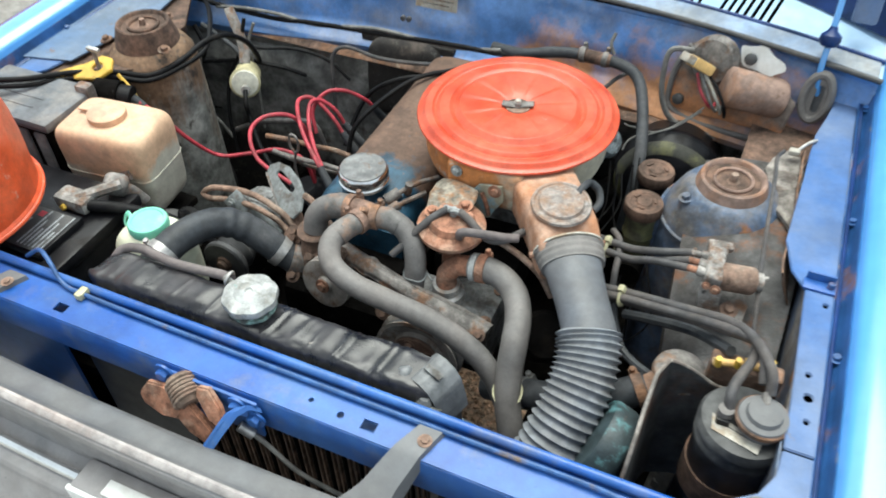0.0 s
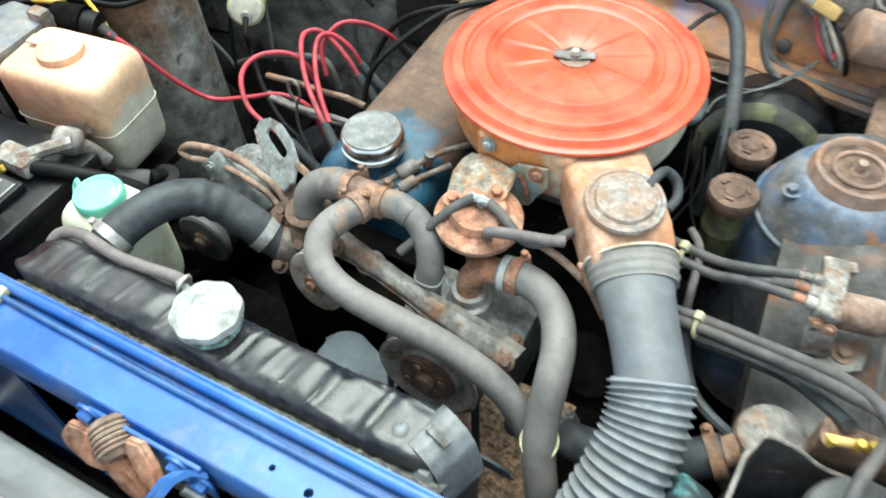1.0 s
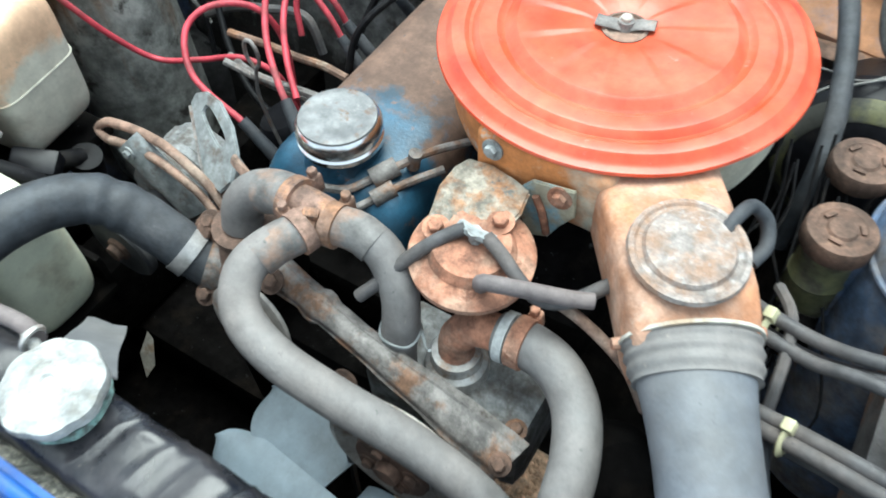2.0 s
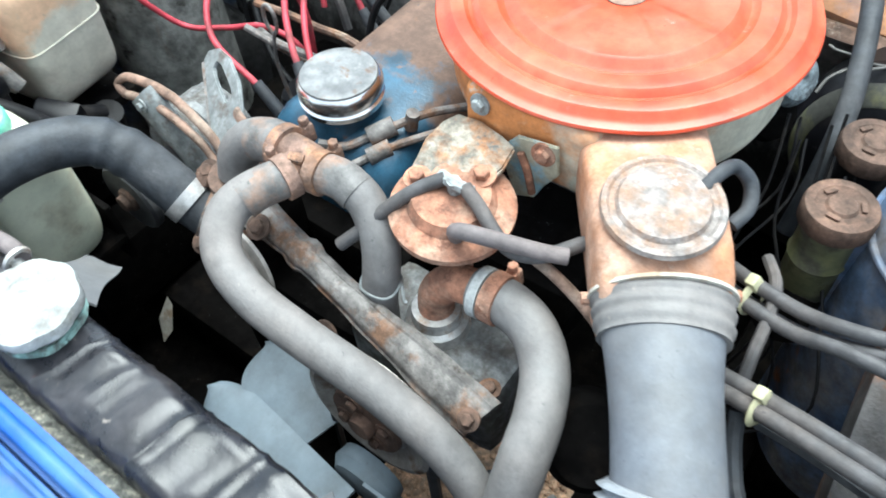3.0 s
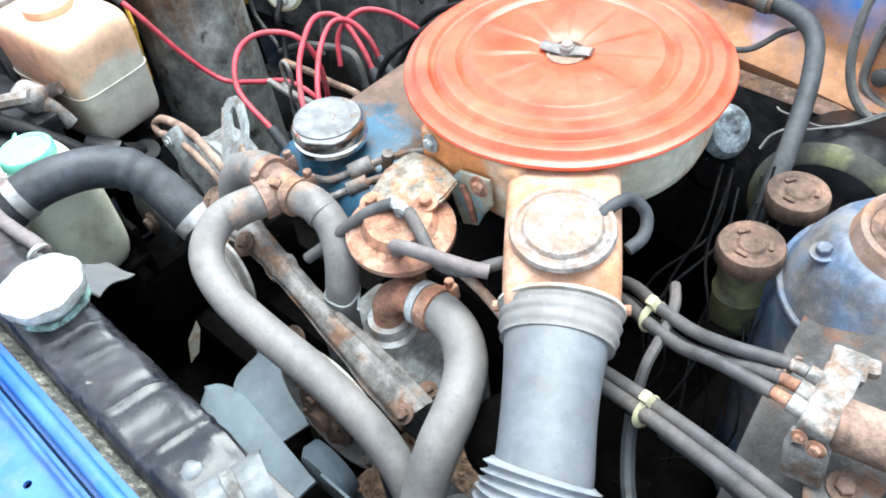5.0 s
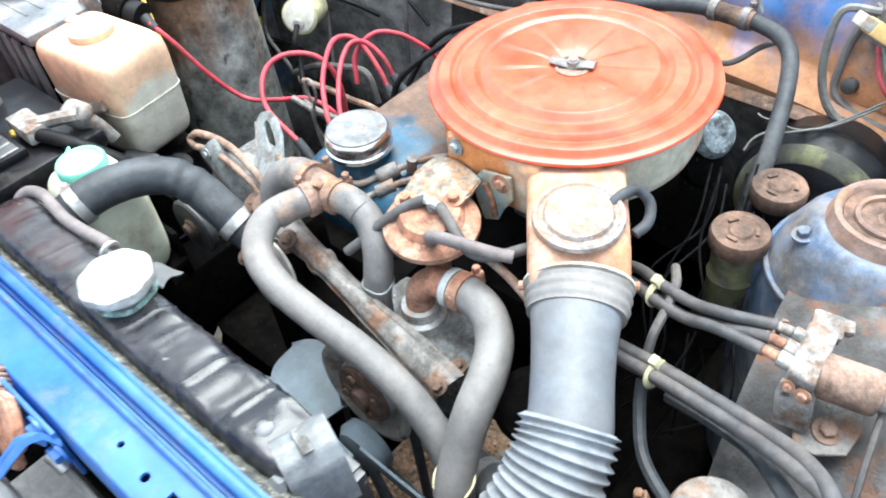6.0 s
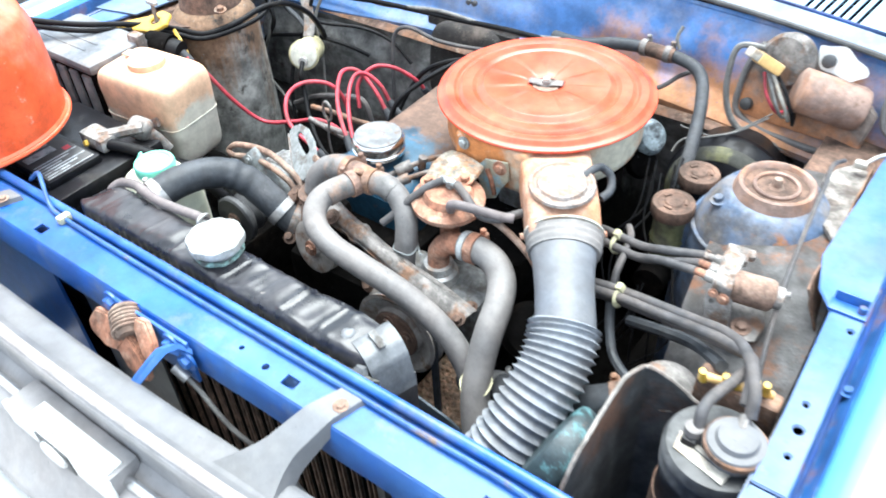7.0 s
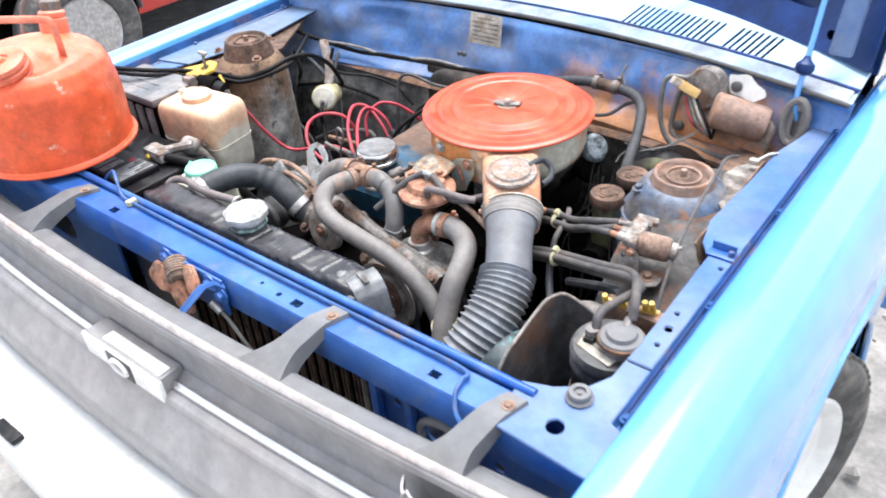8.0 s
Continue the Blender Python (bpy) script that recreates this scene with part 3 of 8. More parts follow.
def build_front_panel():
    prof = [(-0.018, 0.752), (-0.020, 0.776), (-0.019, 0.790), (-0.016, 0.7985), (-0.0125, 0.7985), (-0.0125, 0.768), (0.028, 0.768), (0.028, 0.7955), (0.046, 0.7955), (0.046, 0.752)]
    n = 60
    bm = bmesh.new()
    loops = [[bm.verts.new((-0.60 + 1.30 * i / n, y, z + 0.0012 * noise.noise((i * 0.7, y * 20, 0)))) for y, z in prof] for i in range(n + 1)]
    for a, b in zip(loops, loops[1:]):
        for k in range(len(prof)):
            q = (k + 1) % len(prof)
            bm.faces.new((a[k], a[q], b[q], b[k]))
    bm.faces.new(loops[0]), bm.faces.new(loops[-1][::-1])
    beam = part("front_panel", bm, BLUE, car, "glossy blue steel beam over the radiator")
    holes = [square(-0.134, 0, 0.016, 0.012), square(0.27, 0, 0.016, 0.012), square(0.492, 0.0, 0.014, 0.011), circle(0.237, 0.0, 0.004), circle(0.20, 0.004, 0.003, 10)]
    outline = [(-0.60, -0.015), (0.575, -0.015), (0.575, 0.026), (-0.60, 0.026)]
    part("top_plate", slab(outline, 0.7975, 0.8005, holes), BLUE, beam)
    # raised lip along the rear of the beam
    lip = [(-0.60 + 1.20 * i / 30, 0.036 + 0.001 * noise.noise((i, 0, 3)), 0.802) for i in range(31)]
    part("lip", tube(lip, 0.0058, 12, 2, 0.9), BLUE, beam)
    # corner plate, with a large key hole and holes for the grille
    corner = [(0.577, -0.022), (0.699, -0.030), (0.699, 0.040), (0.684, 0.046), (0.684, 0.135), (0.655, 0.135), (0.653, 0.105), (0.640, 0.079), (0.609, 0.057), (0.577, 0.046)]
    key = circle(0.640, 0.010, 0.010, 16)
    part("corner_plate", slab(corner, 0.7975, 0.8015, [key], bevel=0.001), BLUE_FLAT, beam)
    rubber = part("bonnet_stop", revolve([(0.0145, 0), (0.0155, 0.003), (0.0125, 0.005), (0.0125, 0.010), (0.0115, 0.0115), (0.007, 0.0115), (0.0065, 0.008), (0.003, 0.008), (0.0025, 0.010), (0, 0.010)], axis((0.641, 0.057, 0.8012), (0, 0, 1)), 24), TONGUE_GREY, beam, "round grey rubber bonnet stop")
    # thin rod clipped along the beam
    rod = [(-0.235, 0.05, 0.80), (-0.205, 0.05, 0.822), (-0.18, 0.04, 0.822), (-0.155, 0.028, 0.806), (-0.12, 0.024, 0.805), (0.0, 0.022, 0.805), (0.2, 0.021, 0.805), (0.40, 0.021, 0.805), (0.515, 0.02, 0.806), (0.525, 0.005, 0.806), (0.53, -0.012, 0.804), (0.54, -0.026, 0.792), (0.556, -0.032, 0.780)]
    r = part("wire_rod", tube(rod, 0.0028, 8, 5), ROD, beam, "thin painted rod clipped to the beam")
    part("tie", box((-0.127, 0.016, 0.801), (-0.117, 0.032, 0.810), 0.002), PALE_YELLOW, r, "yellow cable tie")
    # upright panel with the radiator opening
    up = [(-0.60, 0.30), (0.70, 0.30), (0.70, 0.786), (-0.60, 0.786)]
    holes = [[(-0.17, 0.40), (0.385, 0.40), (0.385, 0.752), (0.36, 0.764), (-0.14, 0.764), (-0.17, 0.745)],
             oval(0.505, 0.70, 0.075, 0.05, 18, -12), circle(0.425, 0.715, 0.007), circle(0.43, 0.66, 0.006), circle(0.575, 0.70, 0.008), oval(-0.36, 0.70, 0.10, 0.06, 18)]
    m = Matrix(((1, 0, 0, 0), (0, 0, -1, 0), (0, 1, 0, 0), (0, 0, 0, 1)))
    part("support_panel", slab(up, -0.004, 0.0, holes, m), BLUE, beam)
    for x in (0.40, 0.455):
        part("rib", box((x - 0.006, -0.014, 0.42), (x + 0.006, -0.001, 0.757), 0.004), BLUE, beam)
    part("slot_rim", tube([(0.505 + 0.04 * math.cos(a), -0.006, 0.70 + 0.028 * math.sin(a)) for a in (math.pi * k / 8 for k in range(-1, 10))], 0.005, 8, 3), GREY_PLASTIC, beam)
    # pale plate behind the panel beside the radiator
    part("air_deflector", slab([(-0.17, 0.42), (-0.03, 0.42), (-0.03, 0.745), (-0.15, 0.762), (-0.17, 0.75)], 0.018, 0.021, (), m @ pose(0, 0, -0.045)), GREY_DARK, beam)


build_front_panel()


def build_side(side):
    X = lambda x: mirror_x(x, side)
    # flat rail along the top of the inner wing
    inner = [(0.655, 0.136), (0.655, 0.20), (0.652, 0.362), (0.634, 0.388), (0.622, 0.44), (0.625, 0.50), (0.629, 0.57), (0.631, 0.63), (0.634, 0.68), (0.645, 0.73), (0.656, 0.80)]
    outline = [(X(x), y) for x, y in inner] + [(X(0.684), 0.80), (X(0.684), 0.136)]
    hs = [circle(X(0.671), 0.206, 0.0048), circle(X(0.668), 0.236, 0.003, 10), circle(X(0.672), 0.125 + 0.05, 0.003, 10), circle(X(0.676), 0.344, 0.003, 10)]
    rail = part("inner_wing_rail", slab(outline, 0.7995, 0.8035, hs, bevel=0.0012), BLUE_FLAT, car)
    # wall below the rail
    rows = [(0.655, 0.80), (0.656, 0.70), (0.655, 0.55), (0.64, 0.40), (0.60, 0.32)]
    def wall(u, v):
        y = 0.0 + 0.82 * u
        p = lathe_line([(x, z, 0) for x, z in rows], v)
        pull = 0.0
        return (X(p.x + 0.004 * noise.noise((y * 6, p.y * 6, 1)) - pull), y, p.y - (0.003 if v == 0 else 0))
    part("inner_wing_wall", sheet(wall, 30, 16, 0.002), BLUE_DULL, car)
    # gutter strip with its bolts
    g = [(0.685, 0.800), (0.688, 0.794), (0.693, 0.793), (0.696, 0.800), (0.6985, 0.812), (0.700, 0.8165), (0.7015, 0.812)]
    def gut(u, v):
        p = lathe_line([(x, z, 0) for x, z in g], v)
        return (X(p.x), 0.045 + 0.925 * u, p.y + 0.014 * u)
    gutter = part("gutter", sheet(gut, 20, 10, 0.0015), BLUE_WORN, car)
    part("seal_strip", tube([(X(0.6885), 0.06 + 0.87 * k / 12, 0.7975 + 0.0135 * k / 12) for k in range(13)], 0.0026, 8, 2), NAVY, gutter)
    for y in (0.06, 0.27, 0.50, 0.76):
        bolt(gutter, (X(0.6945), y, 0.7995 + 0.014 * y), (-0.3 * side, 0, 1), 0.0045, 0.005, BLUE_WORN)
    # outer wing with the wheel arch
    rows = [(0.7010, 0.811), (0.706, 0.824), (0.721, 0.832), (0.742, 0.834), (0.762, 0.827), (0.779, 0.814), (0.793, 0.793), (0.804, 0.762), (0.813, 0.72), (0.820, 0.672), (0.817, 0.655), (0.812, 0.62), (0.812, 0.55), (0.806, 0.42), (0.80, 0.30)]
    def wing(u, v):
        y = -0.20 + 1.30 * u
        p = lathe_line([(x, z, 0) for x, z in rows], v)
        d = abs(y - 0.49)
        arch = 0.29 + math.sqrt(max(0.0, 0.325**2 - d * d)) if d < 0.325 else 0.26
        z = p.y if v < 0.6 else 0.655 - (0.655 - min(arch, 0.64)) * (v - 0.6) / 0.4
        flare = 0.010 * math.exp(-((d - 0.0) / 0.36) ** 4) * max(0.0, min(1, (v - 0.45) / 0.3))
        front = max(0.0, -0.08 - y)
        return (X(p.x + flare + (0.022 * math.sin(math.pi * min(1, v * 1.2)) if 0.15 < v < 0.9 else 0) * 0.2), y + front * 0.2, z + 0.014 * u - front * 0.12)
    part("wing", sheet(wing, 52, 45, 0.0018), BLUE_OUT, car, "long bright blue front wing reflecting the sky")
    # wheel arch lip
    lip = [(X(0.8185), 0.49 + 0.325 * math.cos(a), 0.29 + 0.325 * math.sin(a)) for a in (math.pi * k / 14 for k in range(15))]
    part("arch_lip", tube(lip, 0.006, 8, 3), BLUE_OUT, car)
    # wheel well lining behind the arch
    def well(u, v):
        a = math.pi * u
        return (X(0.60 + 0.22 * v), 0.49 + 0.335 * math.cos(a), 0.285 + 0.335 * math.sin(a))
    part("wheel_well", sheet(well, 20, 4, 0.002), SHADE_GRIME, car)
    # door and sill behind the wing
    part("door_panel", box(sorted(((X(0.79), 1.105, 0.26), (X(0.825), 1.105, 0.26)))[0], (max(X(0.79), X(0.825)), 2.1, 0.85), 0.01), BLUE_OUT, car)


for wing_side in (1, -1):
    build_side(wing_side)


def build_wheel(x, y, side, turn):
    w = part("wheel", revolve([(0.10, -0.05), (0.165, -0.062), (0.172, -0.05), (0.172, 0.02), (0.165, 0.025), (0.10, -0.02)], pose(x, y, 0.275, 0, 90 * side, turn), 24), GREY_DARK, car)
    m = pose(x, y, 0.275, 0, 90 * side, turn)
    prof = [(0.178, -0.062), (0.20, -0.078), (0.228, -0.082), (0.252, -0.076), (0.268, -0.06)]
    prof += [(0.272, -0.04), (0.268, -0.036), (0.272, -0.03), (0.272, -0.012), (0.268, -0.008), (0.272, -0.004), (0.272, 0.012), (0.268, 0.016), (0.272, 0.02), (0.272, 0.04)]
    prof += [(0.268, 0.06), (0.252, 0.076), (0.228, 0.082), (0.20, 0.078), (0.178, 0.062)]
    bm = revolve(prof, m, 64)
    bmesh.ops.delete(bm, geom=[f for f in bm.faces if len(f.verts) > 4], context="FACES")  # open towards the rim
    for k in range(64):
        a = 2 * math.pi * k / 64
        for z in (-0.063, 0.063):
            rbox((0.008, 0.015, 0.020), m @ Matrix.Rotation(a, 4, "Z") @ pose(0.2655, 0, z * 0.9), 0.002, 1, bm)
    part("tyre", bm, TYRE, w, "dusty black tyre with block tread")
    rim = revolve([(0.184, 0.05), (0.190, 0.070), (0.183, 0.074), (0.172, 0.066), (0.158, 0.046), (0.11, 0.03), (0.085, 0.045), (0.06, 0.052), (0.035, 0.05), (0.033, 0.06), (0, 0.062)], m, 40)
    part("rim", rim, WHITE_PAINT, w, "white painted steel rim")
    # rim slots as dark blocks, the shade inside them put into the colour
    for k in range(4):
        a = math.pi / 2 * k + 0.5
        part("slot", rbox((0.022, 0.04, 0.012), m @ Matrix.Rotation(a, 4, "Z") @ pose(0.128, 0, 0.036), 0.008), INK_AND_HOLES, w)


build_wheel(0.703, 0.520, 1, -20)
build_wheel(2 * MID - 0.735, 0.50, -1, -18)


def build_towers():
    # the tower on the driver's side, a blue dome with a rusty ring
    for side in (1, -1):
        X = lambda x: mirror_x(x, side)
        cx = 0.5435 if side > 0 else -0.418
        cy, top = (0.530, 0.790) if side > 0 else (0.515, 0.8265)
        mat = BLUE_DULL if side > 0 else TOWER_GREY
        if side > 0:
            prof = [(0.097, -0.34), (0.094, -0.20), (0.090, -0.10), (0.087, -0.066), (0.084, -0.050), (0.077, -0.030), (0.067, -0.011), (0.057, 0.001), (0.050, 0.005), (0, 0.005)]
        else:
            prof = [(0.082, -0.44), (0.079, -0.25), (0.076, -0.13), (0.0745, -0.055), (0.071, -0.036), (0.062, -0.022), (0.052, -0.015), (0, -0.015)]
        m = pose(cx, cy, top)
        tower = part("strut_tower", revolve(prof, m, 40, None, 0.02), mat, car, "dusty blue domed strut tower" if side > 0 else "rusty grey strut tower")
        ring = [(0.0535, -0.018), (0.0508, -0.004), (0.0452, 0.014), (0.0436, 0.0185), (0.041, 0.020), (0.0385, 0.0185), (0.036, 0.012), (0.0275, 0.010), (0.0268, 0.0155), (0.0250, 0.0170), (0.0228, 0.0155), (0.0216, 0.002), (0.012, 0.0), (0, 0.0)]
        cup = part("strut_mount", revolve(ring, m, 44, None, 0.006), MOUNT_RUST if side > 0 else RUST_DARK, tower, "rusty round strut mounting")
        part("mount_rubber", revolve([(0.0358, 0.0120), (0.0355, 0.0140), (0.0278, 0.0125), (0.0278, 0.0105)], m, 36), RUST_DARK, cup, "rust-brown rubber ring")
        # cup floor near-black, the recess's shade put into its colour
        part("cup_floor", revolve([(0.0214, 0.003), (0.0212, 0.0052), (0.0105, 0.0035), (0.0105, 0.002)], m, 32), SHADE_GRIME, cup)
        part("nut", revolve([(0.0095, 0.0), (0.0095, 0.012), (0.006, 0.014), (0.005, 0.024), (0, 0.0245)], m, 6), RUST_TAN, cup)
        if side > 0:
            rim = [m @ Vector((0.0850 * math.cos(a), 0.0850 * math.sin(a), -0.050)) for a in (2 * math.pi * k / 40 for k in range(41))]
            part("dome_lip", tube(rim, 0.0028, 8, 1), BLUE_DULL, tower)
            part("seam_flange", sheet(lambda u, v: m @ Vector(((0.086 + 0.012 * v) * math.cos(3.55), (0.086 + 0.012 * v) * math.sin(3.55), -0.052 - 0.15 * u + 0.004 * math.sin(9 * u))), 10, 3, 0.003), BLUE_DULL, tower)
        for k in ((0, 2) if side > 0 else range(3)):
            a = radians(215 + 120 * k)
            rb = 0.063 if side > 0 else 0.064
            bolt(tower, (cx + rb * math.cos(a), cy + rb * math.sin(a), top - 0.007), (0.2 * math.cos(a), 0.2 * math.sin(a), 1), 0.006, 0.008, BLUE_DULL if side > 0 else RUSTY)
    # wheel house panel that slopes down in front of the driver's tower
    def hump(u, v):
        y = 0.272 + 0.36 * u
        rise = 0.075 * min(1.0, max(0.0, (y - 0.30) / 0.14)) ** 0.8
        z_top = 0.698 + rise
        edge = 0.492 + 0.045 * (1 - u) ** 2 + 0.02 * u
        a = min(1.0, v / 0.6)
        x = 0.648 - (0.648 - edge) * a
        drop = 0.02 * a**4 + (0.05 * ((v - 0.6) / 0.4) if v > 0.6 else 0.0)
        return (x - (0.012 if v > 0.6 else 0), y, z_top - drop + 0.004 * noise.noise((x * 14, y * 14, 0)))
    wh = part("wheel_house", sheet(hump, 26, 30, 0.002), WHEEL_HOUSE, car, "grimy wheel house panel with rust blisters")
    part("wheel_house_lip", tube([(0.645, 0.272, 0.690), (0.60, 0.266, 0.690), (0.57, 0.268, 0.688), (0.548, 0.272, 0.682), (0.530, 0.280, 0.672)], 0.006, 8, 4), SHADE_GRIME, wh)
    part("tower_shelf", slab([(0.596, 0.548), (0.606, 0.515), (0.618, 0.500), (0.630, 0.478), (0.632, 0.60), (0.626, 0.64), (0.606, 0.655), (0.588, 0.63), (0.580, 0.60), (0.588, 0.575)], 0.778, 0.784, ()), SHELF_DIRT, car, "sandy dirt caked beside the strut tower")
    part("rear_shelf", slab([(0.545, 0.60), (0.62, 0.60), (0.66, 0.80), (0.55, 0.80)], 0.742, 0.747, ()), RUST_DARK, car)
    # rusty wall between the rail and the wheel house
    part("rust_wall", sheet(lambda u, v: (0.626 + 0.028 * v * (1 - u) + 0.004 * noise.noise((u * 5, v * 5, 7)), 0.385 + 0.26 * u, 0.799 - 0.075 * v), 16, 8, 0.002), RUSTY, car)
    # rust-eaten shelf beside the passenger's tower
    part("wing_shelf", slab([(-0.53, 0.385), (-0.455, 0.41), (-0.40, 0.45), (-0.41, 0.60), (-0.53, 0.80)], 0.792, 0.797, ()), RUST_DARK, car, "rust-eaten flat shelf round the strut tower")
    part("wing_shelf_blue", slab([(-0.585, 0.40), (-0.50, 0.42), (-0.47, 0.60), (-0.50, 0.80), (-0.585, 0.80)], 0.8045, 0.807, ()), PALE_BLUE, car)


build_towers()


def build_firewall():
    rows = [(0.85, 0.30), (0.835, 0.50), (0.815, 0.62), (0.795, 0.685), (0.775, 0.70), (0.772, 0.712), (0.79, 0.722), (0.808, 0.735), (0.815, 0.76), (0.822, 0.80), (0.835, 0.835), (0.845, 0.848)]
    def wall(u, v):
        x = -0.59 + 1.29 * u
        p = lathe_line([(y, z, 0) for y, z in rows], v)
        bow = 0.016 * noise.noise((x * 4, p.y * 6, 2)) * (1 if 0.2 < v < 0.97 else 0.2)
        dent = 0.0
        for cx, cz, w, d in ((-0.02, 0.80, 0.05, 0.012), (0.20, 0.815, 0.045, 0.010), (0.285, 0.815, 0.03, 0.010), (-0.30, 0.80, 0.06, 0.012), (-0.42, 0.80, 0.03, -0.008)):
            dent += d * math.exp(-(((x - cx) / w) ** 4) - ((p.y - cz) / 0.026) ** 4)
        out = min(1.0, max(0.0, (-0.06 - x) / 0.06)) * min(1.0, max(0.0, (0.70 - p.y) / 0.05))
        toe = out * (0.045 + 0.22 * max(0.0, 0.66 - p.y))  # the footwell bulges into the bay
        return (x, p.x - toe + bow + dent + 0.07 * (0.25 - ((x - MID) / 0.66) ** 2), p.y)
    cut = 4 / 11
    low = part("firewall_lower", sheet(lambda u, v: wall(u, v * cut), 60, 16, 0.002), LOWER_WALL, car, "dirty grey-brown lower firewall with shade painted in towards its foot")
    fw = part("firewall", sheet(lambda u, v: wall(u, cut + (1 - cut) * v), 90, 30, 0.002), FIREWALL, car, "blue firewall streaked with rust")
    # seam ledge across the firewall
    part("ledge", tube([(-0.58 + 0.10 * k, 0.762 + 0.004 * noise.noise((k, 1, 0)), 0.706 + 0.003 * noise.noise((k, 2, 0))) for k in range(13)], 0.012, 8, 3, 0.35, (0, 1, 0.1)), RUSTY, fw)
    # maker's plate with unreadable print
    m = pose(-0.018, 0.814, 0.834, 78, 0, 0)
    pl = part("maker_plate", rbox((0.080, 0.062, 0.0015), m, 0.001), LABEL, fw, "small stamped metal plate")
    for r, w in ((0.022, 0.045), (0.013, 0.066), (0.004, 0.066), (-0.005, 0.066), (-0.014, 0.066), (-0.022, 0.05)):
        part("print_bar", rbox((w, 0.0024, 0.0006), m @ pose(0, r, 0.001), 0), RUST_GREY, pl)
    for x, z in ((-0.086, 0.772), (-0.074, 0.772)):
        part("hole_plug", revolve([(0.005, 0), (0.005, 0.006), (0, 0.008)], axis((x, 0.813, z), (0, -1, 0)), 12), INK_AND_HOLES, fw)
    # cowl top with its slots
    ang = math.atan2(0.06, 0.30)
    def slots():
        out = []
        for k in range(15):
            out.append([(a, b) for a, b in ((0.236 + 0.0125 * k, 0.035), (0.242 + 0.0125 * k, 0.035), (0.256 + 0.0125 * k, 0.120), (0.250 + 0.0125 * k, 0.120))])
        for k in range(7):
            out.append([(a, b) for a, b in ((0.449 + 0.0125 * k, 0.045), (0.455 + 0.0125 * k, 0.045), (0.469 + 0.0125 * k, 0.120), (0.463 + 0.0125 * k, 0.120))])
        return out
    m = Matrix.Translation((0, 0.843, 0.852)) @ Matrix.Rotation(ang, 4, "X")
    front = [(-0.59 + 1.29 * k / 30, 0) for k in range(31)]
    back = [(0.70 - 1.29 * k / 30, 0.36) for k in range(31)]
    bm = slab(front + back, 0, 0.003, slots(), m)
    for v in bm.verts:
        v.co.y += 0.11 * (0.25 - ((v.co.x - MID) / 0.66) ** 2)
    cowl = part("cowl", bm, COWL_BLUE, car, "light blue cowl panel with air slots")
    strip = [(-0.585 + 1.28 * k / 30, 0.0005) for k in range(31)] + [(0.695 - 1.28 * k / 30, 0.036) for k in range(31)]
    bm = slab(strip, 0.004, 0.007, (), m, bevel=0.0012)
    for v in bm.verts:
        v.co.y += 0.11 * (0.25 - ((v.co.x - MID) / 0.66) ** 2)
    part("cowl_flange", bm, COWL_EDGE, cowl, "blue flange along the front of the cowl")
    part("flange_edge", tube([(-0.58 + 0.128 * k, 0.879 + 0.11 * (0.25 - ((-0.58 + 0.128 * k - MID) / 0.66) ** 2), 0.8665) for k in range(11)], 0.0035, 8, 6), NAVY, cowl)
    part("cowl_box", slab([(-0.57, 0.03), (0.68, 0.03), (0.68, 0.33), (-0.57, 0.33)], -0.07, -0.05, (), m), SHADE_GRIME, cowl)
    part("seal", tube([(-0.58 + 0.128 * k, 0.838 + 0.11 * (0.25 - ((-0.58 + 0.128 * k - MID) / 0.66) ** 2), 0.857) for k in range(11)], 0.0042, 8, 6), GREY_DARK, cowl, "perished rubber bonnet seal")
    # unseen sheet added behind the firewall to shut out the sunlit ground
    part("rear_light_block", slab([(-0.59, 0.0), (0.70, 0.0), (0.70, 0.70), (-0.59, 0.70)], 0, 0.003, (), Matrix.Translation((0, 0.915, 0.165)) @ Matrix.Rotation(radians(90), 4, "X")), SHADE_GRIME, car)
    # oval grommet for the bonnet stay
    gm = axis((0.6265, 0.772, 0.808), (-0.25, -1, 0.2))
    bm = tube([gm @ Vector((0.019 * math.cos(a), 0.036 * math.sin(a), 0.006)) for a in (2 * math.pi * k / 18 for k in range(19))], 0.0065, 8, 2)
    part("grommet", bm, RUBBER, fw, "grey oval rubber grommet")
    # dark plate whose colour holds the shade inside the slot
    part("grommet_hole", slab(oval(0.002, -0.002, 0.016, 0.050), -0.004, 0.001, (), gm), INK_AND_HOLES, fw, "dark slot in the grommet")
    part("grommet_web", slab(oval(0, 0, 0.033, 0.064), 0.003, 0.006, [oval(0.002, -0.002, 0.012, 0.044)], gm), RUBBER, fw)


build_firewall()


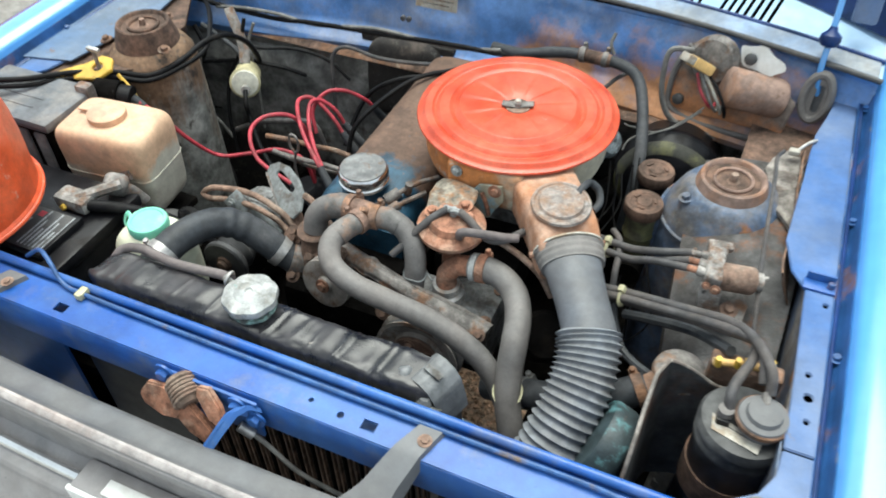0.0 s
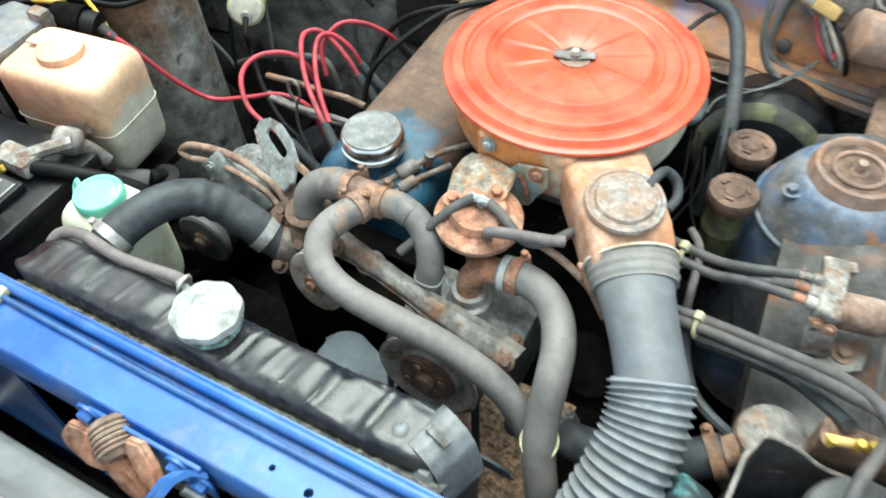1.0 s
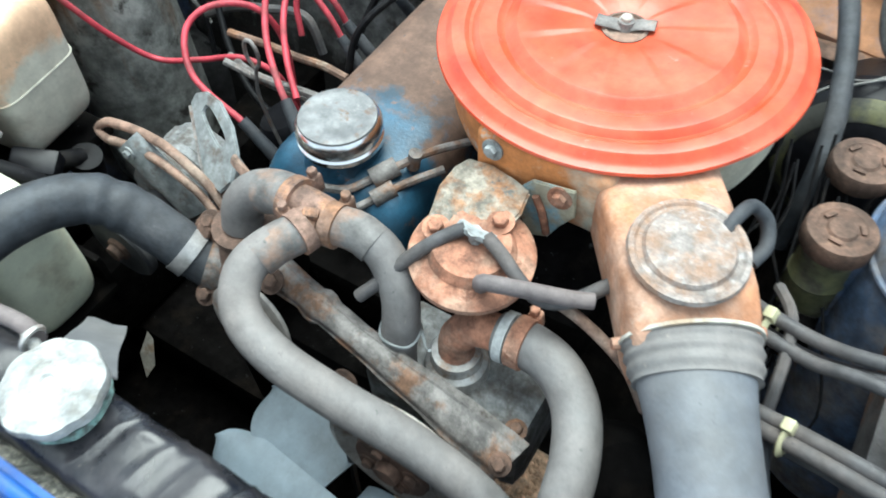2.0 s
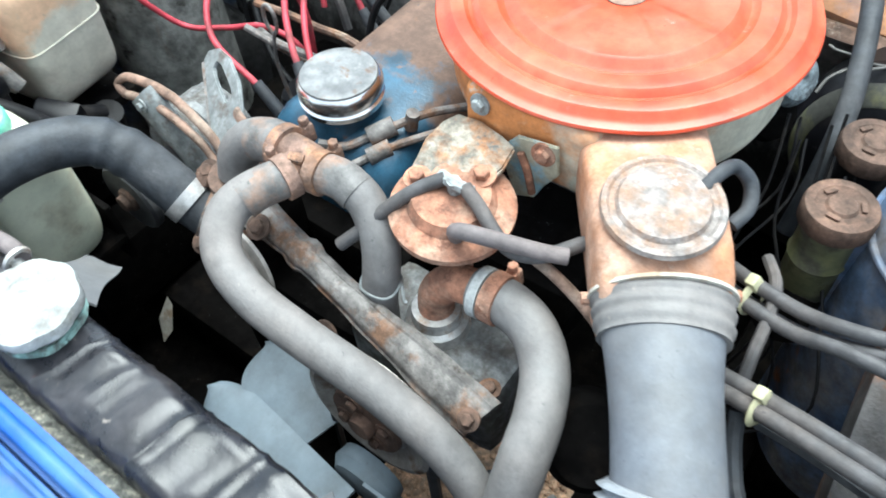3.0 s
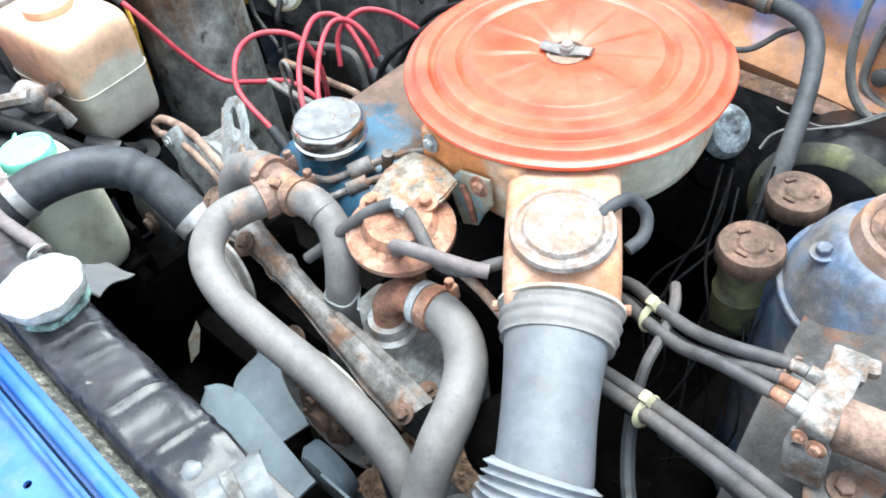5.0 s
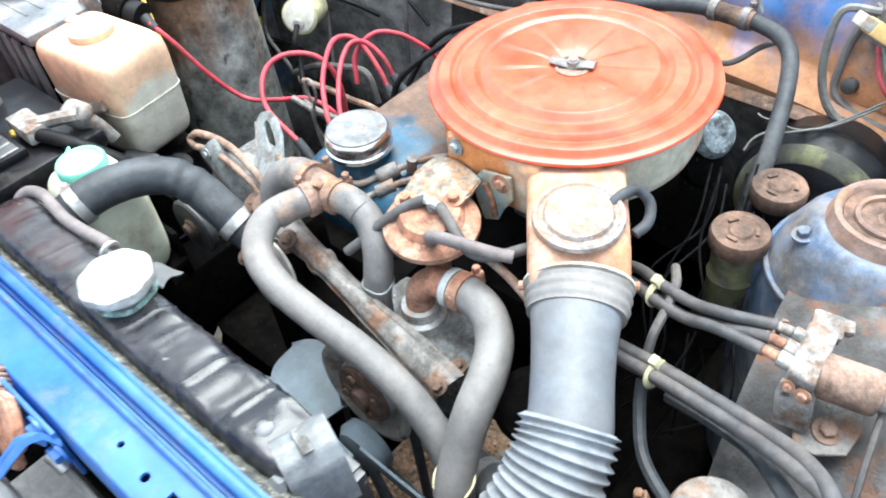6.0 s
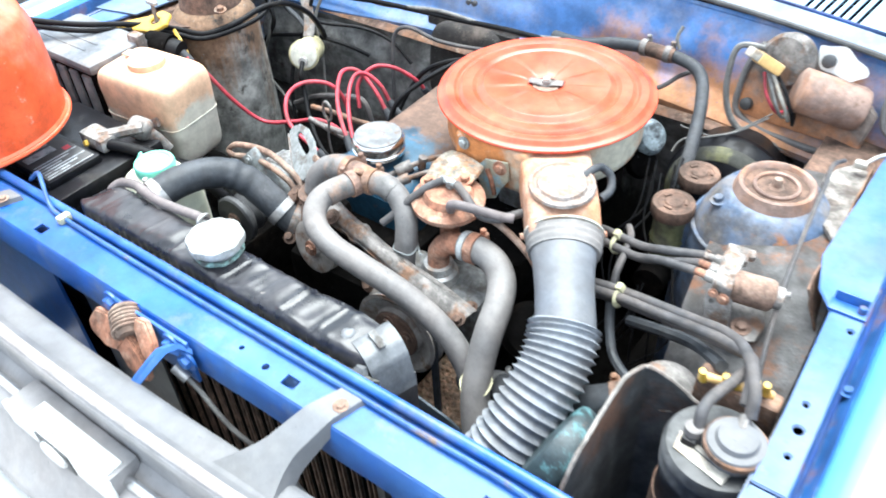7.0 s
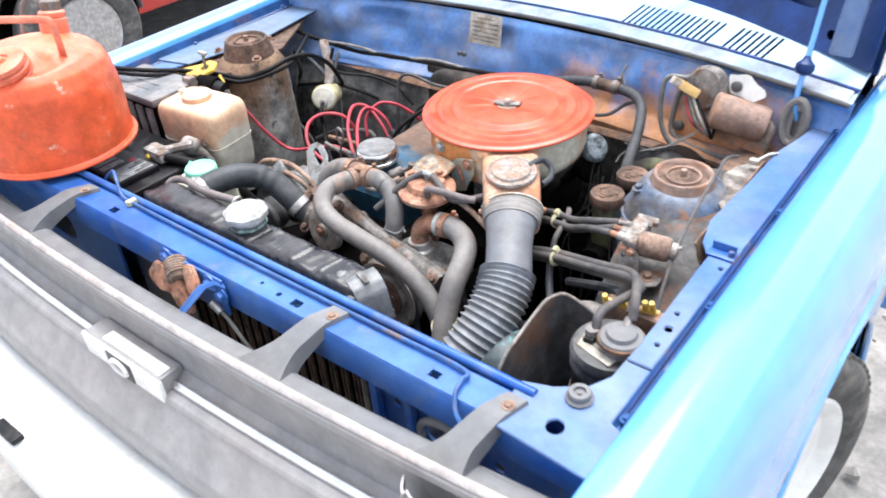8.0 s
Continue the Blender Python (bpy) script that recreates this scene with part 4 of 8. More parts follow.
def build_bonnet():
    m = Matrix.Translation((0, 0.835, 0.880)) @ Matrix.Rotation(radians(66), 4, "X")
    bow = lambda x: 0.21 * (1 - ((x - MID) / 0.66) ** 2)  # the rear edge bows back in the middle
    def skin(u, v):
        x, s = -0.60 + 1.31 * u, 1.15 * v
        return m @ Vector((x, s, -0.030)) + Vector((0, bow(x), 0))
    # skin and frame take the darker blue, which holds the underside's shade
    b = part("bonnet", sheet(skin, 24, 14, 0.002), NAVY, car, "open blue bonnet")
    hs = [oval(0.55, 0.075, 0.07, 0.034), oval(0.42, 0.07, 0.10, 0.034), oval(0.27, 0.07, 0.12, 0.034), oval(0.06, 0.07, 0.16, 0.034), oval(-0.2, 0.07, 0.16, 0.034), oval(-0.43, 0.07, 0.12, 0.034), oval(0.05, 0.62, 0.9, 0.75, 30), circle(0.62, 0.03, 0.008), circle(0.665, 0.12, 0.008)]
    edge = [(-0.60 + 1.30 * k / 24, 0.0) for k in range(25)] + [(0.70, 0.05 + 0.1 * k) for k in range(11)] + [(0.70 - 1.30 * k / 24, 1.12) for k in range(25)] + [(-0.60, 1.05 - 0.1 * k) for k in range(11)]
    bm = slab(edge, -0.024, 0.0, hs, m)
    for v in bm.verts:
        v.co.y += bow(v.co.x)
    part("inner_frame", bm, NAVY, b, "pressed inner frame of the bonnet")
    part("side_brace", rbox((0.035, 0.34, 0.02), m @ pose(0.655, 0.19, 0.011), 0.006), BLUE_FLAT, b)
    stay = [(0.627, 0.792, 0.790), (0.626, 0.776, 0.806), (0.618, 0.776, 0.845), (0.617, 0.796, 0.900), (0.615, 0.835, 0.99), (0.613, 0.875, 1.09)]
    st = solid("bonnet_stay", tube(stay, 0.0045, 10, 4), BLUE_OUT, "thin blue bonnet stay rod rising from the firewall grommet", "stay rod")
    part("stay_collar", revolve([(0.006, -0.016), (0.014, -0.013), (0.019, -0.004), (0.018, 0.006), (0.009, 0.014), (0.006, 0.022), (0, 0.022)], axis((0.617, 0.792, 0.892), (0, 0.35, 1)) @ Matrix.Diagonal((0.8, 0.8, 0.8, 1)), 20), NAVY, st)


build_bonnet()


# ---- grille and bumper ----
def build_grille():
    g = thing("grille", (MID, -0.12, 0.60), "weathered grey plastic radiator grille with a bright strip", "grille")
    rows = [(-0.066, 0.742), (-0.069, 0.762), (-0.075, 0.768), (-0.098, 0.772), (-0.110, 0.783), (-0.117, 0.793), (-0.123, 0.788), (-0.124, 0.780), (-0.113, 0.776), (-0.111, 0.74), (-0.114, 0.712), (-0.128, 0.704), (-0.144, 0.697), (-0.150, 0.695), (-0.153, 0.691), (-0.155, 0.685), (-0.160, 0.676), (-0.167, 0.664), (-0.174, 0.653), (-0.181, 0.641), (-0.187, 0.632), (-0.190, 0.622), (-0.186, 0.58)]
    def shell(u, v, rows=rows, deck=True):
        x = -0.62 + 1.33 * u
        p = lathe_line([(y, z, 0) for y, z in rows], v)
        bend = 0.10 * ((x - MID) / 0.68) ** 2
        crumple = 0.004 * noise.noise((x * 9, p.x * 30, 1)) * (1 if deck and 0.2 < v < 0.9 else 0.08)
        return (x, p.x + bend * 0.35, p.y + crumple)
    part("shell", sheet(lambda u, v: shell(u, v, rows[5:], False), 80, 68, 0.003), GREY_PLASTIC, g)
    part("deck", sheet(lambda u, v: shell(u, v, rows[:6]), 80, 20, 0.003), TONGUE_GREY, g, "dark grey top of the grille, creased")
    y_off = lambda x: 0.035 * ((x - MID) / 0.68) ** 2
    strip = [(x, -0.134 + y_off(x), 0.7065) for x in (-0.62 + 0.0887 * k for k in range(16))]
    part("bright_strip", tube(strip, 0.0065, 8, 3, 0.7), CHROME, g, "dulled bright metal strip")
    ridge = [(x, -0.1165 + y_off(x), 0.7935) for x in (-0.62 + 0.0887 * k for k in range(16))]
    part("ridge", tube(ridge, 0.0055, 8, 3, 0.8), surf("pale_plastic_edge", (0.36, 0.33, 0.32), 0.45, vary=0.2, grain=40, stain=(0.34, 0.29, 0.27), amount=0.35, patch=12, bump=0.1), g, "pale front edge")
    # badge block: a plain shape without letters
    em = part("badge", box((-0.020, -0.150, 0.688), (0.155, -0.114, 0.724), 0.004), GREY_PLASTIC, g, "pale badge block")
    part("badge_face", box((-0.024, -0.1545, 0.686), (0.157, -0.147, 0.722), 0.003), WHITE_PAINT, em, "bright badge face")
    part("badge_lip", box((0.020, -0.146, 0.7235), (0.150, -0.128, 0.7275), 0.0015), WHITE_PAINT, em)
    part("badge_plate", rbox((0.056, 0.003, 0.032), pose(0.066, -0.1548, 0.704), 0.0012), GREY_DARK, em)
    loop = [(0.066 + 0.017 * math.cos(a), -0.155, 0.700 + 0.010 * math.sin(a)) for a in (2 * math.pi * k / 16 for k in range(17))]
    part("badge_loop", tube([(x, -0.1565, z + 0.004) for x, _, z in loop], 0.0040, 8, 2), WHITE_PAINT, em)
    # three tongues that hold it to the front panel
    for x, lean in ((-0.217, -0.06), (0.331, -0.04), (0.588, -0.035)):
        def tongue(u, v, x=x, lean=lean):
            w = 0.0155 + 0.009 * u + 0.10 * max(0.0, u - 0.62) ** 1.5
            y = 0.020 - 0.112 * u
            z = 0.8065 if u < 0.28 else 0.8065 - 0.036 * ((u - 0.28) / 0.72) ** 1.1
            if v in (0, 1):
                z -= 0.008 + 0.022 * u
            return (x + lean * u + (2 * v - 1) * w, y, z)
        t = part("tongue", sheet(tongue, 18, 10, 0.003), TONGUE_GREY, g, "grey plastic mounting tongue")
        bolt(t, (x, 0.003, 0.8065), (0, 0, 1), 0.0045, 0.0035, RUST_TAN)
    # upright moulding that ends the grille beside the headlight
    def moulding(u, v):
        a = -0.5 + 1.0 * u
        w = 0.036 + 0.008 * v
        dip = 0.006 * (abs(2 * u - 1) < 0.45)
        return (0.566 + w * math.sin(a * 2.2), -0.088 - 0.046 * math.cos(a * 2.2) - 0.018 * v + dip, 0.772 - 0.16 * v)
    part("end_moulding", sheet(moulding, 30, 10, 0.003), GREY_PLASTIC, g, "pale upright end moulding")
    # louvres inside the dark front of the grille
    for k in range(3):
        part("louvre", box((-0.55, -0.16, 0.55 - 0.05 * k), (0.66, -0.12, 0.558 - 0.05 * k), 0.002), GREY_DARK, g)
    # bumper
    def bump(u, v):
        x = -0.72 + 1.55 * u
        rr = [(-0.155, 0.545), (-0.165, 0.556), (-0.20, 0.562), (-0.26, 0.560), (-0.285, 0.548), (-0.292, 0.52), (-0.29, 0.46), (-0.27, 0.44)]
        p = lathe_line([(y, z, 0) for y, z in rr], v)
        return (x, p.x + 0.07 * ((x - MID) / 0.75) ** 2, p.y)
    b = solid("front_bumper", sheet(bump, 40, 21, 0.003), WHITE_PAINT, "white front bumper with flecks of dirt below the grille", "bumper")
    part("rubber_pad", box((-0.155, -0.282, 0.556), (-0.095, -0.262, 0.5665), 0.003), PLASTIC_BLACK, b, "black bumper pad")
    for x in (-0.35, 0.46):
        part("bracket", box((x - 0.02, -0.26, 0.47), (x + 0.02, -0.002, 0.53), 0.004), GREY_DARK, b)


build_grille()


# ---- bonnet latch ----
def build_latch():
    t = thing("bonnet_latch", (0.07, -0.03, 0.72), "blue and rust-brown bonnet latch bolted under the front beam", "latch")
    part("base_plate", rbox((0.12, 0.004, 0.06), pose(0.090, -0.023, 0.770), 0.003), BLUE, t)
    lm = axis((0.052, -0.026, 0.792), (0.80, -0.52, -0.30))
    coil = [lm @ Vector((0.0155 * math.cos(k * 0.6), 0.0155 * math.sin(k * 0.6), 0.0045 * k * 0.6 / (2 * math.pi))) for k in range(62)]
    part("spring", tube(coil, 0.0020, 6, 2), RUST_TAN, t, "rusty coil spring")
    part("spring_core", revolve([(0.0135, -0.004), (0.0140, 0.0), (0.0140, 0.026), (0.010, 0.030), (0, 0.030)], lm, 24), RUST_TAN, t)
    for out, p, turn, tilt in (([(-0.030, -0.010), (-0.020, -0.019), (0.006, -0.020), (0.024, -0.012), (0.030, 0.004), (0.020, 0.016), (-0.004, 0.018), (-0.024, 0.010)], (0.040, -0.043, 0.775), -14, 66),
                               ([(-0.034, 0.006), (-0.026, -0.012), (0.004, -0.018), (0.030, -0.012), (0.036, 0.0), (0.022, 0.010), (-0.004, 0.014), (-0.022, 0.017)], (0.080, -0.047, 0.764), -30, 70),
                               ([(-0.026, -0.004), (-0.016, -0.011), (0.012, -0.011), (0.027, -0.003), (0.024, 0.008), (0.004, 0.012), (-0.018, 0.010)], (0.101, -0.037, 0.788), -50, 62)):
        part("claw", slab(out, -0.0045, 0.0045, (), Matrix.Translation(p) @ Matrix.Rotation(radians(tilt), 4, "X") @ Matrix.Rotation(radians(turn), 4, "Z"), bevel=0.0022), RUST_ORANGE, t, "rust-brown latch claw")
    def lever(u, v):
        p = lathe_line([(0.146, -0.024, 0.790), (0.136, -0.030, 0.798), (0.128, -0.040, 0.795), (0.120, -0.054, 0.781), (0.111, -0.070, 0.764), (0.101, -0.084, 0.751)], u)
        x = 2 * v - 1
        w = 0.0095 - 0.003 * u
        return p + Vector((0.85 * w * x, 0.35 * w * x, 0.30 * w * x)) + Vector((-0.2, 0.5, 0.8)) * (-0.006 if abs(x) > 0.8 else 0.0)
    lv = part("lever", sheet(lever, 26, 10, 0.0022), BLUE, t, "blue channelled release lever")
    part("lever_tip", tube([(0.103, -0.081, 0.753), (0.096, -0.090, 0.746), (0.088, -0.094, 0.748)], 0.0065, 8, 4, 0.45, (0.85, 0.35, 0.3)), RUST_TAN, lv, "worn bare tip")
    for x, z in ((0.146, 0.776), (0.034, 0.797), (0.072, 0.748), (0.126, 0.788)):
        bolt(t, (x, -0.025, z), (0, -1, 0), 0.0075, 0.009, BLUE)
    cab = solid("latch_cable", tube([(0.130, -0.032, 0.756), (0.152, -0.030, 0.738), (0.19, -0.03, 0.70), (0.24, -0.02, 0.66), (0.27, -0.016, 0.62)], 0.0028, 8, 5), CABLE_GREY, "grey bonnet release cable", "cable")
    part("ferrule", tube([(0.126, -0.033, 0.759), (0.141, -0.031, 0.748)], 0.006, 10, 2), GALV, cab)


build_latch()


# ---- radiator ----
def build_radiator():
    t = thing("radiator", (0.085, 0.085, 0.36), "black painted radiator with a ribbed top tank", "radiator")
    x0, x1 = -0.150, 0.312
    n = 64
    ribs = (-0.101, -0.061, -0.024, 0.030, 0.107, 0.141, 0.163, 0.196, 0.243)
    def tank(u, v):
        x = x0 + (x1 - x0) * u
        a = 2 * math.pi * v
        c, s = math.cos(a), math.sin(a)
        e = 0.5
        yy = math.copysign(abs(c) ** e, c) * 0.0292
        zz = math.copysign(abs(s) ** e, s) * 0.031
        end = min(1.0, min(u * 24, (1 - u) * 9))
        k = 0.70 + 0.30 * math.sqrt(end)
        wave = x + 0.003 * noise.noise((v * 5, x * 8, 9))
        groove = 1.0
        for i, r in enumerate(ribs):
            d = wave - r - 0.004 * noise.noise((v * 3, i * 7.0, 1))
            deep = 0.28 + 0.55 * noise.noise((v * 2.2, i * 5.3, 8))
            groove += deep * (0.075 * math.exp(-abs(d) / 0.0016) - 0.050 * math.exp(-(((d - 0.006) / 0.004) ** 2)) - 0.035 * math.exp(-(((d + 0.006) / 0.005) ** 2)))
        warp = 0.0046 * noise.noise((x * 22, v * 6, 0)) + 0.0016 * noise.noise((x * 60, v * 16, 4))
        crimp = 0.0011 * max(0.0, -c) ** 0.5 * max(0.0, 0.6 - s) * math.sin(x * 2 * math.pi / 0.0135)
        return Vector((x + 0.006 * math.sin(a * 2), 0.0835 + yy * k * groove - crimp, 0.769 + zz * k * groove + warp))
    bm = bmesh.new()
    nx, nv = 340, 44
    g = [[bm.verts.new(tank(i / nx, j / nv)) for j in range(nv)] for i in range(nx + 1)]
    for i in range(nx):
        for j in range(nv):
            bm.faces.new((g[i][j], g[i + 1][j], g[i + 1][(j + 1) % nv], g[i][(j + 1) % nv]))
    bm.faces.new(g[0]), bm.faces.new(g[-1][::-1])
    part("top_tank", bm, RAD_BLACK, t, "shiny black top tank with chipped paint")
    part("header_flange", box((x0 - 0.004, 0.046, 0.728), (x1 + 0.004, 0.120, 0.735), 0.003), RAD_BLACK, t)
    part("core", box((x0, 0.056, 0.38), (x1, 0.112, 0.73), 0.002), CORE, t)
    for k in range(58):
        x = x0 + 0.004 + (x1 - x0 - 0.008) * k / 57
        part("fin", box((x - 0.0011, 0.050, 0.39), (x + 0.0011, 0.058, 0.728), 0), RUST_DARK if k % 3 else SHADE_GRIME, t)
    for x in (x0 - 0.005, x1 + 0.005):
        part("side_frame", box((x - 0.006, 0.045, 0.37), (x + 0.006, 0.118, 0.733), 0.002), RAD_BLACK, t)
    part("bottom_tank", box((x0, 0.05, 0.34), (x1, 0.125, 0.39), 0.012), RAD_BLACK, t)
    part("foam_seal", sheet(lambda u, v: (x0 + 0.01 + (x1 - x0) * u, 0.0425 + 0.022 * v + 0.0025 * noise.noise((u * 60, v * 4, 2)), 0.793 - 0.022 * v + 0.003 * noise.noise((u * 90, v * 6, 7))), 160, 6, 0.004), FOAM, t, "crumbling dirty foam seal")
    # bent metal bracket at the end of the tank
    br = part("end_bracket", sheet(lambda u, v: lathe_line([(0.284, 0.096, 0.792), (0.289, 0.093, 0.7965), (0.300, 0.089, 0.797), (0.312, 0.085, 0.792), (0.321, 0.082, 0.782), (0.328, 0.080, 0.757), (0.330, 0.080, 0.740)], u) + Vector((0.014 * (v - 0.5), (v - 0.5) * 0.042, 0.0)), 24, 6, 0.002), SOLDER, t, "dull grey solder-smeared bracket")
    part("bracket_slot", rbox((0.022, 0.009, 0.003), pose(0.302, 0.088, 0.798, 0, 12, -16), 0.0014), ALU, br)
    part("solder_blob", revolve([(0.009, 0), (0.007, 0.004), (0.003, 0.006), (0, 0.006)], axis((0.272, 0.078, 0.794), (0, -0.2, 1)), 14, None, 0.5), SOLDER, br)
    part("solder_blob", revolve([(0.010, 0), (0.007, 0.005), (0, 0.007)], axis((0.303, 0.058, 0.777), (0, -0.8, 0.6)), 12, None, 0.5), SOLDER, br)
    # filler neck and cap
    c = (0.070, 0.091)
    neck = part("filler_neck", revolve([(0.023, 0.785), (0.023, 0.801), (0.025, 0.804), (0.024, 0.809), (0, 0.809)], pose(c[0], c[1], 0), 28), GALV, t)
    part("corrosion", tube([(c[0] + 0.0255 * math.cos(a), c[1] + 0.0255 * math.sin(a), 0.799 + 0.0012 * math.sin(5 * a)) for a in (2 * math.pi * k / 24 for k in range(25))], 0.0032, 8, 1), VERDIGRIS, neck, "green corrosion round the neck")
    bm = bmesh.new()
    rows = []
    for r, z in ((0.022, 0.810), (0.0295, 0.811), (0.0303, 0.816), (0.0295, 0.820), (0.024, 0.8235), (0.018, 0.822), (0.013, 0.825), (0.005, 0.8255), (0.0035, 0.8235), (0.002, 0.8235)):
        rows.append([bm.verts.new((c[0] + r * (1 + (0.09 * abs(math.cos(4 * a)) ** 0.6 if r > 0.025 else 0)) * math.cos(a), c[1] + r * (1 + (0.09 * abs(math.cos(4 * a)) ** 0.6 if r > 0.025 else 0)) * math.sin(a), z)) for a in (2 * math.pi * k / 56 for k in range(56))])
    for a, b in zip(rows, rows[1:]):
        for k in range(56):
            bm.faces.new((a[k], a[(k + 1) % 56], b[(k + 1) % 56], b[k]))
    bm.faces.new(rows[0][::-1]), bm.faces.new(rows[-1])
    part("radiator_cap", bm, WHITE_CAP, t, "bare white notched radiator cap")
    part("cap_spout", tube([(0.050, 0.100, 0.803), (0.022, 0.109, 0.811)], 0.0045, 8, 2), WHITE_CAP, t)
    # rear strap behind the cap
    part("rear_tab", sheet(lambda u, v: Vector((0.052 - 0.070 * u, 0.116 + 0.050 * u, 0.788 - 0.070 * u + 0.004 * math.sin(5 * u))) + Vector((0.040 * (v - 0.5) * (1 - 0.25 * u) + 0.004 * u * math.sin(17 * v), 0.012 * (v - 0.5), -0.010 * v)), 8, 4, 0.0015), TONGUE_GREY, t, "torn grey strip behind the cap")
    # hose neck at the rear corner
    part("hose_neck", tube([(-0.114, 0.100, 0.748), (-0.112, 0.116, 0.760), (-0.107, 0.133, 0.770)], 0.0185, 16, 4), RAD_BLACK, t)


build_radiator()
ov = hose("overflow_hose", [(0.030, 0.110, 0.809), (0.0114, 0.113, 0.8065), (-0.0212, 0.110, 0.805), (-0.0529, 0.1084, 0.804), (-0.083, 0.1115, 0.803), (-0.108, 0.1140, 0.803), (-0.131, 0.1095, 0.799), (-0.142, 0.100, 0.789), (-0.153, 0.094, 0.765), (-0.160, 0.092, 0.74)], 0.0060, MAUVE_RUBBER, "dusty black rubber overflow hose lying on the radiator")
part("wire_clip", tube([(0.028 + 0.002 * math.sin(a), 0.1085 + 0.008 * math.cos(a), 0.811 + 0.008 * math.sin(a)) for a in (2 * math.pi * k / 12 for k in range(13))], 0.0022, 6, 2), ZINC, ov)


# ---- engine ----
def build_engine():
    t = thing("engine", (0.06, 0.55, 0.30), "greasy four-cylinder engine with a chipped blue rocker cover", "engine")
    # low engine parts near-black, with the bay's deep shade in their colour
    part("block", box((-0.045, 0.29, 0.30), (0.175, 0.80, 0.60), 0.02), SHADE_GRIME, t)
    part("cylinder_head", box((-0.035, 0.31, 0.598), (0.165, 0.79, 0.672), 0.01), SHADE_GRIME, t)
    part("sump", box((-0.03, 0.30, 0.18), (0.15, 0.75, 0.305), 0.03), SHADE_GRIME, t)
    part("gearbox", box((-0.05, 0.75, 0.28), (0.17, 1.1, 0.52), 0.06), SHADE_GRIME, t)
    # rocker cover, a long box with a crowned top
    def cover(u, v):
        y = 0.338 + 0.445 * u
        a = math.pi * v
        e = 0.45
        c, s = math.cos(a), math.sin(a)
        end = min(1.0, min(u, 1 - u) * 16)
        k = 0.62 + 0.38 * math.sqrt(end)
        return (0.066 - math.copysign(abs(c) ** e, c) * 0.076 * (0.9 + 0.1 * k), y, 0.668 + abs(s) ** e * 0.081 * k)
    rc = part("rocker_cover", sheet(cover, 44, 26, 0.002), ENGINE_BLUE, t, "steel-blue rocker cover rusting along its rear")
    part("end_plate", sheet(lambda u, v: (0.066 + 0.07 * (2 * u - 1), 0.339, 0.668 + 0.05 * v), 6, 4, 0.002), ENGINE_BLUE, rc)
    neck = part("filler_neck", revolve([(0.036, 0.738), (0.030, 0.750), (0.028, 0.762), (0, 0.762)], pose(0.058, 0.3835, 0.003), 30), ENGINE_BLUE, rc)
    cap = part("oil_cap", revolve([(0.031, 0.757), (0.036, 0.758), (0.0365, 0.763), (0.0345, 0.7645), (0.0345, 0.7675), (0.0365, 0.769), (0.0365, 0.775), (0.034, 0.780), (0.030, 0.782), (0.028, 0.7812), (0.010, 0.7835), (0, 0.784)], pose(0.058, 0.3835, 0.003), 48), CHROME, rc, "chromed oil filler cap")
    part("cap_disc", revolve([(0.0335, 0.7795), (0.0325, 0.7822), (0.026, 0.7832), (0.0245, 0.7825), (0.010, 0.7845), (0, 0.785)], pose(0.058, 0.3835, 0.003), 36), CAP_TOP, cap, "rust-speckled cap top")
    # timing cover and front housing
    part("timing_cover", box((-0.03, 0.255, 0.36), (0.16, 0.305, 0.63), 0.018), SHADE_GRIME, t)
    hs = part("water_housing", box((0.215, 0.245, 0.60), (0.305, 0.325, 0.695), 0.014), ALU, t, "pitted grey aluminium water housing")
    for p in ((0.226, 0.256, 0.695), (0.296, 0.256, 0.695), (0.296, 0.314, 0.695)):
        bolt(hs, p, (0, 0, 1), 0.005, 0.006, RUSTY)
    part("housing_foot", box((0.16, 0.25, 0.58), (0.235, 0.33, 0.672), 0.01), ALU, hs)
    part("outlet_neck", revolve([(0.026, 0.690), (0.024, 0.705), (0.020, 0.708), (0.0185, 0.718), (0, 0.718)], pose(0.232, 0.280, 0), 24), ZINC, hs)
    part("thermostat_body", box((0.004, 0.252, 0.655), (0.064, 0.315, 0.722), 0.014), SHADE_GRIME, t)
    part("thermostat_outlet", tube([(0.006, 0.252, 0.704), (0.026, 0.262, 0.694)], 0.0235, 20, 3), RUST_GREY, t, "grimy cast water outlet")
    for p in ((0.004, 0.272, 0.735), (0.045, 0.246, 0.724), (0.020, 0.232, 0.692)):
        bolt(t, p, (0.1, -0.6, 0.8), 0.0058, 0.009, RUST_DARK)
    part("thermostat_neck", tube([(0.042, 0.262, 0.700), (0.040, 0.275, 0.742)], 0.022, 18, 3), RUST_DARK, t)
    part("flange", revolve([(0.026, 0.742), (0.026, 0.748), (0.020, 0.750), (0, 0.750)], pose(0.038, 0.277, 0), 22), RUST_DARK, t)
    # intake manifold, exhaust heat shield and carburettor under the air cleaner
    part("manifold", box((0.17, 0.36, 0.60), (0.30, 0.68, 0.68), 0.02), SHADE_GRIME, t)
    part("carburettor", box((0.20, 0.46, 0.675), (0.28, 0.59, 0.775), 0.012), ALU, t)
    # long bracket bar across the front
    bar = [(0.074, 0.252, 0.752), (0.095, 0.250, 0.750), (0.130, 0.247, 0.742), (0.17, 0.243, 0.732), (0.22, 0.238, 0.719), (0.265, 0.233, 0.708), (0.305, 0.230, 0.698)]
